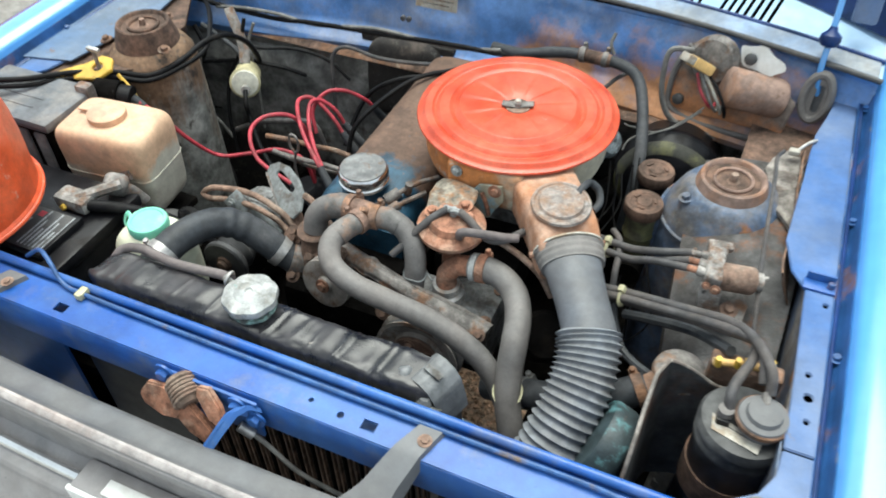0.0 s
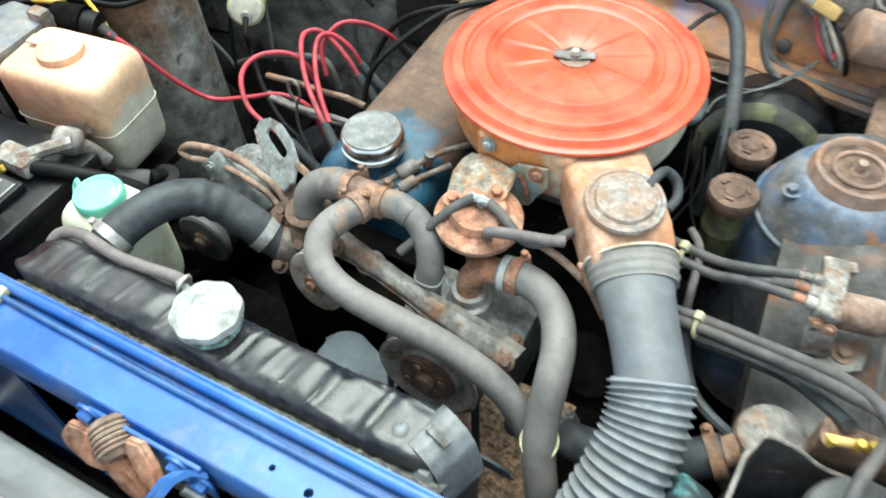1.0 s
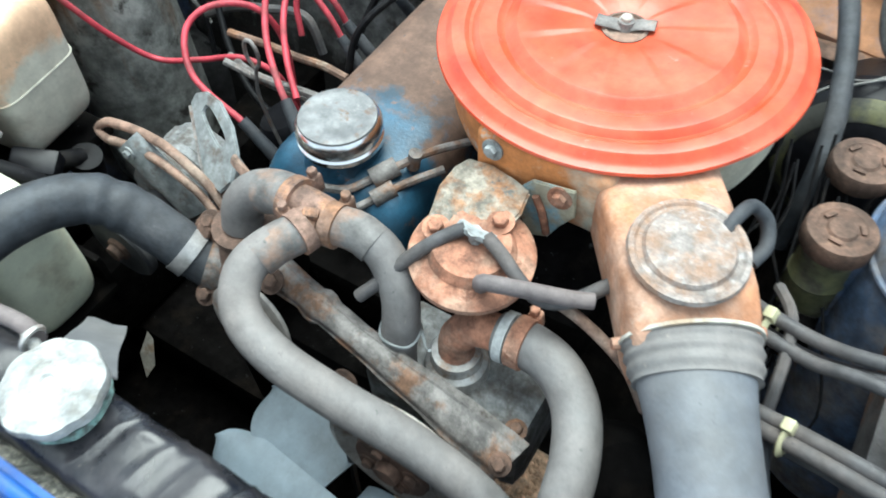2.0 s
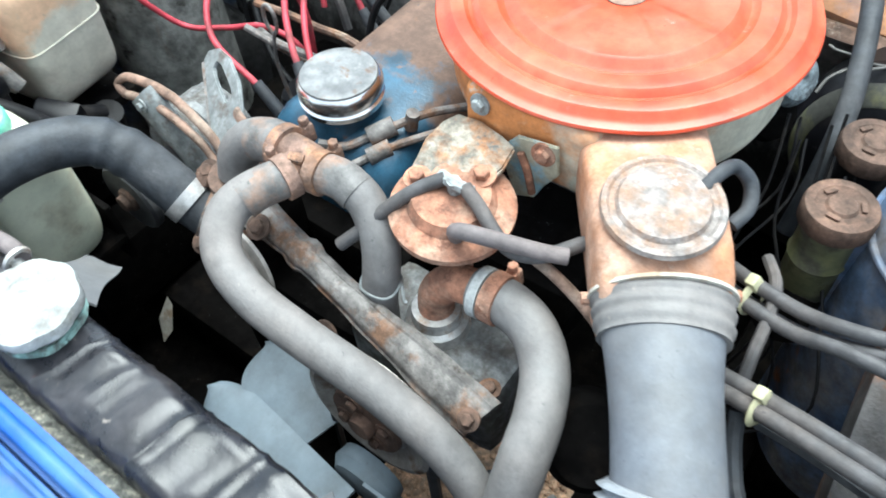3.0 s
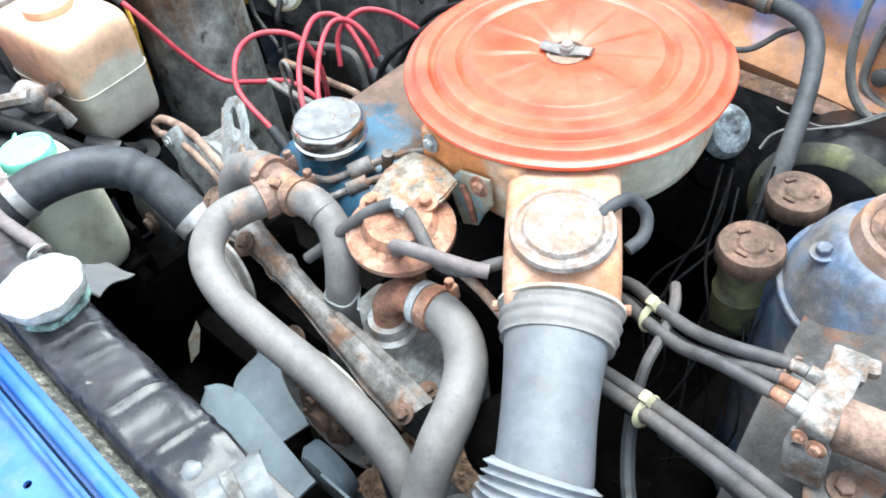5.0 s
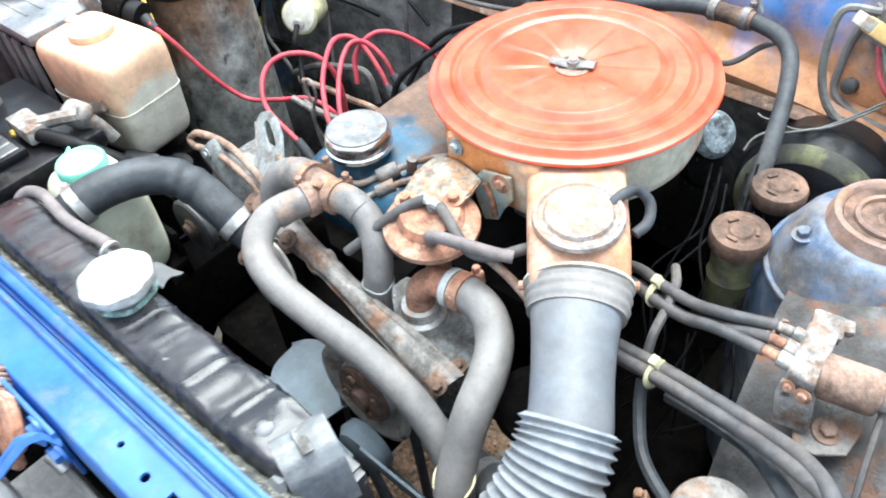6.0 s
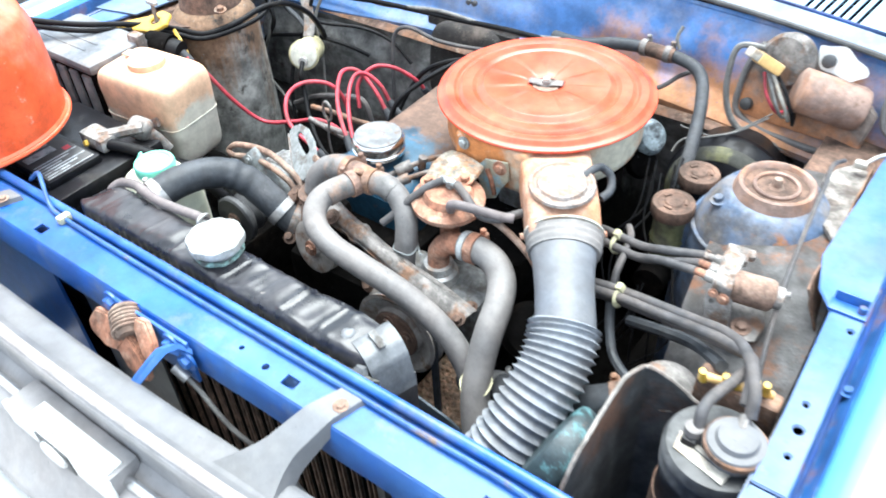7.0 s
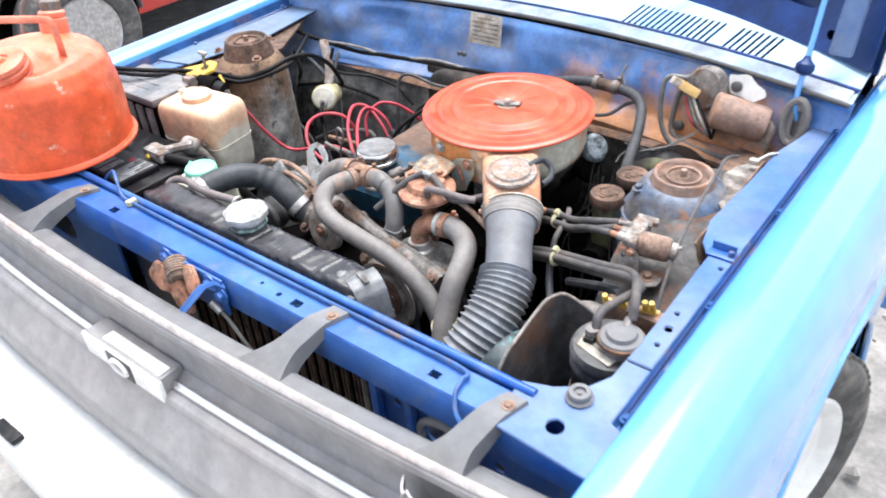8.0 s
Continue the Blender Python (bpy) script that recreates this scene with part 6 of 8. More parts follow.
# ---- air cleaner ----
def build_air_cleaner():
    C = Vector((0.2392, 0.5175, 0.0))
    t = thing("air_cleaner", (0.2392, 0.5175, 0.76), "round air cleaner with a faded orange lid and rusty cream body", "air cleaner")
    m = pose(C.x, C.y, 0)
    part("body", revolve([(0.05, 0.762), (0.10, 0.764), (0.118, 0.769), (0.126, 0.778), (0.130, 0.792), (0.1305, 0.83), (0.133, 0.836), (0.133, 0.839), (0, 0.839)], m, 72), CLEANER, t, "rust-stained cream and orange body")
    lid = [(0.1365, 0.8375), (0.1408, 0.8380), (0.1420, 0.8400), (0.1412, 0.8420), (0.1370, 0.8430), (0.1342, 0.8446), (0.1318, 0.8478), (0.1300, 0.8490), (0.1275, 0.8493), (0.1205, 0.8489), (0.1172, 0.8464), (0.1145, 0.8458), (0.1118, 0.8482), (0.1095, 0.8497), (0.1060, 0.8500), (0.0960, 0.8496), (0.0925, 0.8474), (0.0900, 0.8468), (0.0872, 0.8484), (0.0835, 0.8518), (0.0810, 0.8531), (0.0780, 0.8531), (0.068, 0.8524), (0.056, 0.8520), (0.044, 0.8516), (0.034, 0.8512), (0.024, 0.8496), (0.015, 0.8470), (0, 0.8470)]
    bm = revolve(lid, m, 120)
    for v in bm.verts:  # pressed radial facets in the crown
        q = v.co - C
        r = math.hypot(q.x, q.y)
        if 0.02 < r < 0.081:
            saw = (math.atan2(q.y, q.x) / (2 * math.pi) * 11 + 0.3) % 1.0
            v.co.z += 0.0011 * (saw - 0.5) * math.sin(math.pi * (r - 0.02) / 0.061) ** 0.7
        v.co.z += 0.0007 * noise.noise((q.x * 22, q.y * 22, 5))
    part("lid", bm, ORANGE, t, "faded orange pressed lid", 24)
    w = part("wing_nut", revolve([(0.011, 0.845), (0.012, 0.847), (0.007, 0.848), (0.006, 0.855), (0, 0.856)], m, 20), RUST_GREY, t, "grey wing nut")
    for s in (1, -1):
        part("ear", tube([m @ Vector((s * 0.003, s * 0.001, 0.850)), m @ Vector((s * 0.010, s * 0.004, 0.8515)), m @ Vector((s * 0.017, s * 0.006, 0.8525)), m @ Vector((s * 0.021, s * 0.0068, 0.8530))], 0.0062, 10, 3, 0.42, (0.2, -0.9, 0)), RUST_GREY, w)
    part("stud", revolve([(0.0042, 0.855), (0.0042, 0.858), (0.003, 0.859), (0, 0.859)], m, 12), LABEL, w, "pale stud end")
    part("washer", revolve([(0.0145, 0.8465), (0.0175, 0.8468), (0.0180, 0.8490), (0.0150, 0.8500), (0.0140, 0.8485)], m, 28), RUST_TAN, w, "rusty ring washer")
    # clips and bolts on the front of the body
    bolt(t, (0.2047, 0.3795, 0.825), (-0.1, -1, 0.1), 0.0050, 0.006, PALE_ALLOY)
    bolt(t, (0.2616, 0.3728, 0.8130), (0.05, -1, 0.1), 0.0055, 0.006, RUST_ORANGE)
    tab = part("tab", slab([(0.226, 0.800), (0.240, 0.818), (0.272, 0.824), (0.274, 0.798), (0.263, 0.781), (0.255, 0.764), (0.239, 0.757), (0.231, 0.778)], 0.0, 0.003, (), Matrix(((1, 0, 0, 0), (0, 0, 1, 0.3725), (0, 1, 0, 0), (0, 0, 0, 1))), bevel=0.0008), FLAKE_BLUE, t, "pale blue flaking tab")
    part("fold", tube([(0.244, 0.371, 0.806), (0.250, 0.3705, 0.792), (0.255, 0.370, 0.772)], 0.003, 8, 3), RUST_ORANGE, tab)
    part("shoulder", box((0.188, 0.3795, 0.776), (0.296, 0.47, 0.8385), 0.012, None, 4), CLEANER, t, "rust-stained front shoulder")
    # snorkel
    d = Vector((0.58, -0.815, 0)).normalized()
    n = Vector((-d.y, d.x, 0))
    def sn(s, w, z):
        return C + d * s + n * w + Vector((0, 0, z))
    secs = [(0.093, 0.044, 0.768, 0.831), (0.125, 0.0435, 0.770, 0.833), (0.165, 0.0428, 0.770, 0.8355), (0.198, 0.042, 0.768, 0.8365), (0.222, 0.0415, 0.764, 0.834), (0.238, 0.041, 0.760, 0.826), (0.252, 0.0385, 0.762, 0.814)]
    bm = bmesh.new()
    loops = []
    for s, w, z0, z1 in secs:
        row = []
        for a in (2 * math.pi * k / 28 for k in range(28)):
            c, q = math.cos(a), math.sin(a)
            row.append(bm.verts.new(sn(s, math.copysign(abs(c) ** 0.35, c) * w, (z0 + z1) / 2 + math.copysign(abs(q) ** 0.35, q) * (z1 - z0) / 2)))
        loops.append(row)
    for a, b in zip(loops, loops[1:]):
        for k in range(28):
            bm.faces.new((a[k], a[(k + 1) % 28], b[(k + 1) % 28], b[k]))
    bm.faces.new(loops[0]), bm.faces.new(loops[-1][::-1])
    sk = part("snorkel", bm, SNORKEL, t, "rust-bitten intake snorkel")
    p = sn(0.2005, 0.0, 0.8365)
    part("diaphragm", revolve([(0.036, 0), (0.038, 0.002), (0.037, 0.0055), (0.034, 0.006), (0.032, 0.0045), (0.029, 0.005), (0.027, 0.0085), (0.018, 0.0095), (0, 0.010)], pose(p.x, p.y, p.z - 0.001, 4, 3, 0), 40, None, 0.01), DISC, sk, "pitted whitish diaphragm cover")
    for w in (0.043, -0.043):
        part("pin", tube([sn(0.237, w * 0.9, 0.795), sn(0.237, w * 1.12, 0.795)], 0.004, 8, 2), RUST_ORANGE, sk)
    q = [sn(0.188, 0.026, 0.8385), sn(0.178, 0.037, 0.8415), sn(0.170, 0.049, 0.838), sn(0.175, 0.059, 0.828), sn(0.188, 0.057, 0.819), sn(0.197, 0.046, 0.814)]
    part("curl_hose", tube(q, 0.0048, 10, 6), RUBBER_DARK, sk, "short curled vacuum hose")
    # vacuum pot on the far side
    v = thing("vacuum_pot", (0.372, 0.632, 0.71), "pale blue-white vacuum pot behind the air cleaner", "vacuum pot")
    part("pot", revolve([(0.014, -0.018), (0.021, -0.013), (0.023, -0.004), (0.025, 0.0), (0.023, 0.004), (0.019, 0.009), (0.010, 0.011), (0, 0.011)], axis((0.357, 0.602, 0.764), (0.75, -0.35, 0.55)), 32), surf("pale_blue_zinc", (0.20, 0.235, 0.25), 0.5, 0.3, vary=0.35, grain=70, stain=(0.06, 0.065, 0.07), amount=0.35, patch=50, bump=0.5, mottle=0.5), v)
    part("lower_pot", revolve([(0.014, -0.014), (0.022, -0.008), (0.0235, 0.0), (0.020, 0.008), (0.008, 0.012), (0, 0.012)], axis((0.352, 0.598, 0.722), (0.7, -0.5, 0.5)), 28), SHADE_GRIME, v)
    part("arm", tube([(0.355, 0.610, 0.766), (0.335, 0.62, 0.73), (0.30, 0.60, 0.68)], 0.010, 10, 4), SHADE_GRIME, v)
    t.location.z += 0.002
    return sn


SN = build_air_cleaner()


# ---- intake duct ----
def build_duct():
    t = thing("intake_duct", (0.42, 0.22, 0.68), "dusty black rubber intake duct with a ribbed bellows", "duct")
    top = [(0.381, 0.318, 0.800), (0.391, 0.300, 0.797), (0.404, 0.278, 0.793), (0.420, 0.252, 0.786), (0.436, 0.226, 0.775), (0.441, 0.212, 0.767)]
    side = (0.8, 0.58, 0)
    part("boot", tube(top, lambda s: 0.0412 - 0.0098 * math.sin(min(1.0, s * 1.25) * 1.95), 28, 8, lambda s: 0.68 + 0.25 * s, side), DUCT, t)
    part("collar", tube([(0.3795, 0.3205, 0.800), (0.386, 0.3095, 0.7983), (0.393, 0.297, 0.7965)], lambda s: 0.0428 - 0.0035 * s * s + 0.0008 * math.sin(19 * s), 28, 10, 0.70, side), RUBBER, t, "wrinkled brown-grey sleeve")
    part("bead", tube([(0.3785, 0.322, 0.8005), (0.3798, 0.3199, 0.8002)], 0.0450, 28, 2, 0.73, side), LABEL, t, "bright rim at the mouth")
    path = [(0.436, 0.226, 0.775), (0.442, 0.208, 0.764), (0.445, 0.186, 0.748), (0.443, 0.160, 0.728), (0.437, 0.134, 0.704), (0.428, 0.110, 0.676), (0.418, 0.090, 0.648)]
    ribs = 21
    part("bellows", tube(path, lambda s: 0.0342 + 0.0050 * (1 - abs(math.cos(math.pi * ribs * s))) ** 0.9, 28, 40, 0.95, side), BELLOWS, t, "ribbed grey-black bellows")
    part("tail", tube([(0.418, 0.090, 0.648), (0.408, 0.068, 0.615), (0.40, 0.05, 0.585)], 0.034, 24, 4), DUCT, t)


build_duct()


# ---- fuel can ----
def build_can():
    c = Vector((-0.384, 0.068, 0.8105))
    t = thing("fuel_can", c, "dented orange-red steel fuel can standing on the front panel", "fuel can")
    m = Matrix.Translation(c)
    prof = [(0.095, 0.003), (0.123, 0.0), (0.1275, 0.003), (0.1275, 0.008), (0.1245, 0.011), (0.1255, 0.05), (0.125, 0.100), (0.1225, 0.126), (0.115, 0.147), (0.101, 0.162), (0.078, 0.173), (0.05, 0.180), (0, 0.183)]
    fine = [lathe_line([(r, z, 0) for r, z in prof], k / 60) for k in range(61)]
    bm = revolve([(p.x, p.y) for p in fine], m, 72, None, 0.012)
    for v in bm.verts:  # dents in the crown and the side
        v.co.z -= 0.009 * math.exp(-(((v.co.x + 0.318) / 0.030) ** 4) - ((v.co.y - 0.045) / 0.024) ** 4) * (v.co.z > 0.95)
        q = Vector((v.co.x + 0.27, v.co.y + 0.02, v.co.z - 0.89))
        v.co.x -= 0.004 * math.exp(-(q.length / 0.035) ** 2)
    part("body", bm, CAN_RED, t)
    part("bottom_seam", tube([m @ Vector((0.1275 * math.cos(a), 0.1275 * math.sin(a), 0.004)) for a in (2 * math.pi * k / 48 for k in range(49))], 0.0032, 8, 2), CAN_RED, t)
    # filler cap with a ribbed edge
    p = Vector((-0.335, 0.010, 0.977))
    am = axis(p, (0.10, -0.28, 1))
    cap = part("cap", revolve([(0.036, -0.012), (0.038, -0.006), (0.035, -0.003), (0.0385, 0.0), (0.0385, 0.006), (0.035, 0.009), (0.038, 0.012), (0.037, 0.019), (0.030, 0.022), (0.014, 0.0215), (0.012, 0.0185), (0.008, 0.0185), (0.006, 0.024), (0, 0.0245)], am, 44), CAN_RED, t, "red screw cap")
    # handle and spout
    strap = [(-0.302, 0.088, 0.975), (-0.303, 0.089, 1.015), (-0.306, 0.088, 1.031), (-0.318, 0.082, 1.038), (-0.39, 0.035, 1.040), (-0.435, 0.005, 1.038), (-0.452, -0.008, 1.028), (-0.456, -0.012, 1.0), (-0.456, -0.014, 0.965)]
    part("handle", tube(strap, 0.0058, 10, 6, 0.32, (0.8, 0.6, 0)), CAN_RED, t, "flat red strap handle")
    part("handle_foot", revolve([(0.013, 0), (0.012, 0.003), (0, 0.004)], axis((-0.301, 0.089, 0.973), (0.35, 0.1, 1)), 16), GREY_DARK, t)
    sp = part("spout", revolve([(0.0235, -0.03), (0.0225, 0.015), (0.0225, 0.022), (0.0195, 0.024), (0.0215, 0.028), (0.0215, 0.033), (0.018, 0.036), (0, 0.036)], axis((-0.405, 0.135, 0.985), (-0.1, 0.2, 1)), 28), CAN_RED, t)
    part("spout_cap", revolve([(0.0165, 0.036), (0.016, 0.050), (0.012, 0.053), (0, 0.053)], axis((-0.405, 0.135, 0.985), (-0.1, 0.2, 1)), 20), RUST_GREY, sp)
    part("tether", tube([(-0.405, 0.142, 1.036), (-0.43, 0.14, 1.045), (-0.455, 0.12, 1.03), (-0.462, 0.10, 0.965)], 0.0028, 6, 6), CABLE_GREY, sp)

    t.location.x -= 0.012

build_can()


# ---- battery ----
def build_battery():
    t = thing("battery", (-0.34, 0.155, 0.56), "black car battery with a grey printed label", "battery")
    part("case", box((-0.435, 0.070, 0.565), (-0.232, 0.235, 0.735), 0.006), PLASTIC_BLACK, t)
    top = part("lid", box((-0.438, 0.067, 0.733), (-0.229, 0.238, 0.755), 0.006), PLASTIC_BLACK, t)
    strip = part("raised_strip", box((-0.405, 0.076, 0.7545), (-0.258, 0.158, 0.7665), 0.003), PLASTIC_BLACK, top, "raised glossy middle of the lid")
    lab = part("label", box((-0.40, 0.080, 0.7660), (-0.263, 0.152, 0.7672), 0.0004), GREY_DARK, strip, "dark label with pale unreadable print")
    for k in range(6):
        part("print_bar", box((-0.272 - 0.0065 * k, 0.084, 0.7670), (-0.2695 - 0.0065 * k, 0.118 + 0.016 * (k % 3), 0.7676), 0), PRINT_PALE, lab)
    for k in range(3):
        part("print_block", box((-0.380 + 0.022 * k, 0.086, 0.7670), (-0.364 + 0.022 * k, 0.130, 0.7676), 0), PRINT_PALE, lab)
    part("print_rim", box((-0.2655, 0.081, 0.7670), (-0.2640, 0.151, 0.7676), 0), PRINT_PALE, lab)
    part("warning_mark", box((-0.318, 0.136, 0.7670), (-0.308, 0.146, 0.7676), 0), RED_WIRE, lab, "small red mark")
    for k in range(3):
        part("case_rib", box((-0.432, 0.0675, 0.690 - 0.03 * k), (-0.234, 0.0705, 0.696 - 0.03 * k), 0.001), PLASTIC_BLACK, t)
    for x, y in ((-0.283, 0.185), (-0.40, 0.185)):
        post = part("post", revolve([(0.010, 0.752), (0.009, 0.774), (0, 0.775)], pose(x, y, 0), 16), GALV, t)
    cl = solid("battery_clamp", box((-0.315, 0.165, 0.7585), (-0.262, 0.195, 0.780), 0.006), CORRODED, "corroded grey battery terminal clamp", "clamp")
    part("jaw", tube([(-0.285, 0.180, 0.772), (-0.262, 0.205, 0.776), (-0.243, 0.225, 0.778)], 0.012, 8, 4, 0.7), CORRODED, cl)
    part("corrosion", revolve([(0.005, 0), (0.004, 0.004), (0, 0.005)], axis((-0.295, 0.163, 0.768), (0, -1, 0.3)), 10, None, 0.3), YELLOW, cl)
    part("bolt_block", blob((0.034, 0.030, 0.028), pose(-0.2560, 0.226, 0.772, 10, 20, 30), 0.6), RUST_GREY, cl, "grimy clamp bolt block")
    part("clamp_tail", tube([(-0.256, 0.226, 0.768), (-0.245, 0.238, 0.752), (-0.232, 0.246, 0.732)], lambda s: 0.013 - 0.004 * s, 12, 4, 0.7), RUST_GREY, cl)
    hose("battery_cable", [(-0.268, 0.178, 0.768), (-0.240, 0.190, 0.765), (-0.21, 0.205, 0.755), (-0.18, 0.225, 0.735), (-0.16, 0.245, 0.70), (-0.14, 0.27, 0.65)], 0.0085, CABLE, "black ribbed battery cable", "cable", 12)
    tray = solid("battery_tray", box((-0.50, 0.055, 0.545), (-0.215, 0.25, 0.566), 0.004), SHADE_GRIME, "dirty steel tray under the battery", "tray")
    part("leg", box((-0.52, 0.10, 0.30), (-0.44, 0.20, 0.548), 0.004), SHADE_GRIME, tray)


build_battery()


# ---- washer bottle, coolant bottle ----
def build_bottles():
    t = thing("washer_bottle", (-0.33, 0.305, 0.64), "yellowed square washer bottle stained with rust dust", "washer bottle")
    m = pose(-0.320, 0.309, 0.741, 0, 0, 6)
    part("bottle", blob((0.150, 0.100, 0.150), m, 0.28, 40, 26, 0.04), CREAM_PLASTIC, t)
    seam = [m @ Vector((math.copysign(abs(math.cos(a)) ** 0.28, math.cos(a)) * 0.0756, math.copysign(abs(math.sin(a)) ** 0.28, math.sin(a)) * 0.0506, 0.002)) for a in (2 * math.pi * k / 64 for k in range(65))]
    part("seam", tube(seam, 0.0008, 6, 1), CREAM_PLASTIC, t, "moulded seam")
    cap = part("cap", revolve([(0.026, 0.072), (0.028, 0.077), (0.028, 0.084), (0.024, 0.087), (0, 0.088)], m @ pose(-0.004, 0.0, 0), 32), CREAM_PLASTIC, t, "yellowed press-on cap")
    part("tab", rbox((0.028, 0.016, 0.003), m @ pose(-0.040, 0.006, 0.0805), 0.001), CREAM_PLASTIC, cap)
    part("bracket", box((-0.42, 0.345, 0.795), (-0.395, 0.362, 0.824), 0.003), RUST_GREY, t)
    part("strap", tube([m @ Vector((0.05, -0.051, 0.02)), m @ Vector((0.0, -0.054, -0.01)), m @ Vector((-0.03, -0.052, -0.05))], 0.010, 8, 4, 0.4), RUST_GREY, t)
    part("pump", revolve([(0.014, -0.03), (0.016, -0.025), (0.016, 0.012), (0, 0.014)], pose(-0.225, 0.305, 0.650, 0, 20, 0), 18), CABLE, t, "black washer pump")
    part("pump_plug", rbox((0.044, 0.026, 0.022), pose(-0.228, 0.262, 0.686, 20, 10, 30), 0.004), PLASTIC_BLACK, t, "black plug connector")
    part("plug_neck", tube([(-0.228, 0.264, 0.684), (-0.226, 0.285, 0.672), (-0.225, 0.303, 0.660)], 0.009, 10, 3), CABLE, t)
    part("shelf", box((-0.42, 0.26, 0.632), (-0.25, 0.36, 0.646), 0.003), SHADE_GRIME, t)
    part("shelf_leg", box((-0.44, 0.30, 0.40), (-0.40, 0.35, 0.640), 0.003), SHADE_GRIME, t)
    c = thing("coolant_bottle", (-0.178, 0.200, 0.60), "milky coolant bottle with a mint green cap", "coolant bottle")
    m2 = pose(-0.1555, 0.1745, 0.695)
    part("bottle", blob((0.096, 0.084, 0.155), m2, 0.5, 36, 24), MILKY, c)
    part("neck", revolve([(0.026, 0.06), (0.024, 0.080), (0, 0.080)], m2, 24), MILKY, c)
    gc = part("cap", revolve([(0.0262, 0.074), (0.0272, 0.078), (0.0272, 0.086), (0.0255, 0.089), (0.022, 0.0895), (0.020, 0.088), (0, 0.0885)], m2, 36), GREEN, c, "mint green cap")
    part("strap", tube([m2 @ Vector((-0.029, 0.0, 0.080)), m2 @ Vector((-0.040, 0.006, 0.082)), m2 @ Vector((-0.044, 0.0, 0.070)), m2 @ Vector((-0.036, -0.006, 0.060))], 0.0035, 6, 4, 0.5), GREEN, gc)
    part("holder", box((-0.205, 0.217, 0.58), (-0.115, 0.224, 0.66), 0.003), SHADE_GRIME, c)
    part("foot", box((-0.205, 0.130, 0.612), (-0.110, 0.222, 0.622), 0.003), SHADE_GRIME, c)
    part("foot_leg", box((-0.225, 0.18, 0.40), (-0.195, 0.22, 0.620), 0.003), SHADE_GRIME, c)


build_bottles()


# ---- relay box, yellow hold-down, coil ----
def build_left_bits():
    t = thing("relay_box", (-0.48, 0.32, 0.66), "dusty black lidded box on the inner wing", "relay box")
    part("box", box((-0.575, 0.262, 0.67), (-0.405, 0.362, 0.798), 0.006), SHADE_GRIME, t)
    lid = part("lid", box((-0.582, 0.256, 0.796), (-0.398, 0.368, 0.813), 0.007), LID_GREY, t, "grey-blue dusty lid")
    for k in range(5):
        part("slat", box((-0.565 + 0.033 * k, 0.2575, 0.68), (-0.545 + 0.033 * k, 0.2625, 0.79), 0.002), LID_GREY, t)
    for k in range(2):
        part("rib", box((-0.57, 0.285 + 0.022 * k, 0.8125), (-0.45, 0.289 + 0.022 * k, 0.8142), 0.001), LID_GREY, lid)
    part("stay", box((-0.575, 0.30, 0.40), (-0.52, 0.35, 0.675), 0.004), SHADE_GRIME, t)
    y = thing("yellow_hold_down", (-0.44, 0.41, 0.797), "yellow painted hold-down with a threaded rod", "hold-down")
    part("plate", slab([(-0.055, -0.012), (-0.01, -0.016), (0.020, -0.022), (0.036, -0.008), (0.034, 0.012), (0.018, 0.020), (0.002, 0.010), (-0.055, -0.004)], 0, 0.006, [circle(0.016, 0.0, 0.007)], pose(-0.452, 0.405, 0.808, 14, -6, 24) @ Matrix.Diagonal((1.25, 1.25, 1, 1)), bevel=0.001), YELLOW, y)
    part("rod", tube([(-0.432, 0.412, 0.790), (-0.433, 0.414, 0.845)], 0.0032, 8, 3), RUST_GREY, y)
    part("wing_nut", box((-0.445, 0.410, 0.842), (-0.421, 0.418, 0.849), 0.003), ZINC, y, "bright wing nut")
    part("hanger", tube([(-0.345, 0.400, 0.74), (-0.352, 0.398, 0.70), (-0.354, 0.396, 0.655)], 0.0032, 8, 3, 0.5), YELLOW, y)
    part("hanger_arm", tube([(-0.41, 0.425, 0.799), (-0.37, 0.41, 0.78), (-0.345, 0.400, 0.74)], 0.0032, 8, 4, 0.5), YELLOW, y)
    c = thing("ignition_coil", (-0.33, 0.64, 0.64), "cream ignition coil with a black lead boot", "ignition coil")
    d = Vector((0.50, -0.79, 0.28)).normalized()
    m = axis((-0.322, 0.624, 0.692), d) @ Matrix.Diagonal((0.96, 0.96, 0.95, 1))
    part("body", revolve([(0.024, -0.055), (0.025, -0.05), (0.025, 0.012), (0.029, 0.014), (0.029, 0.020), (0.024, 0.023), (0.012, 0.024), (0, 0.025)], m, 32), surf("coil_cream", (0.66, 0.60, 0.36), 0.45, vary=0.15, grain=30, stain=(0.30, 0.26, 0.14), amount=0.25, patch=30, bump=0.05), c)
    part("face", revolve([(0.0255, 0.0225), (0.024, 0.0245), (0.010, 0.026), (0, 0.026)], m, 28), surf("coil_face", (0.78, 0.76, 0.64), 0.4, vary=0.1, grain=30, stain=(0.55, 0.50, 0.36), amount=0.2, patch=30, bump=0.03), c, "white face of the coil")
    part("tower", revolve([(0.009, 0.025), (0.008, 0.036), (0, 0.036)], m @ pose(0, -0.010, 0), 14), ZINC, c)
    bt = m @ Vector((0, -0.010, 0.036))
    part("bracket", tube([m @ Vector((0, 0.024, -0.03)), m @ Vector((0, 0.06, -0.05)), m @ Vector((-0.02, 0.12, -0.09))], 0.010, 8, 3, 0.3), RUST_GREY, c)
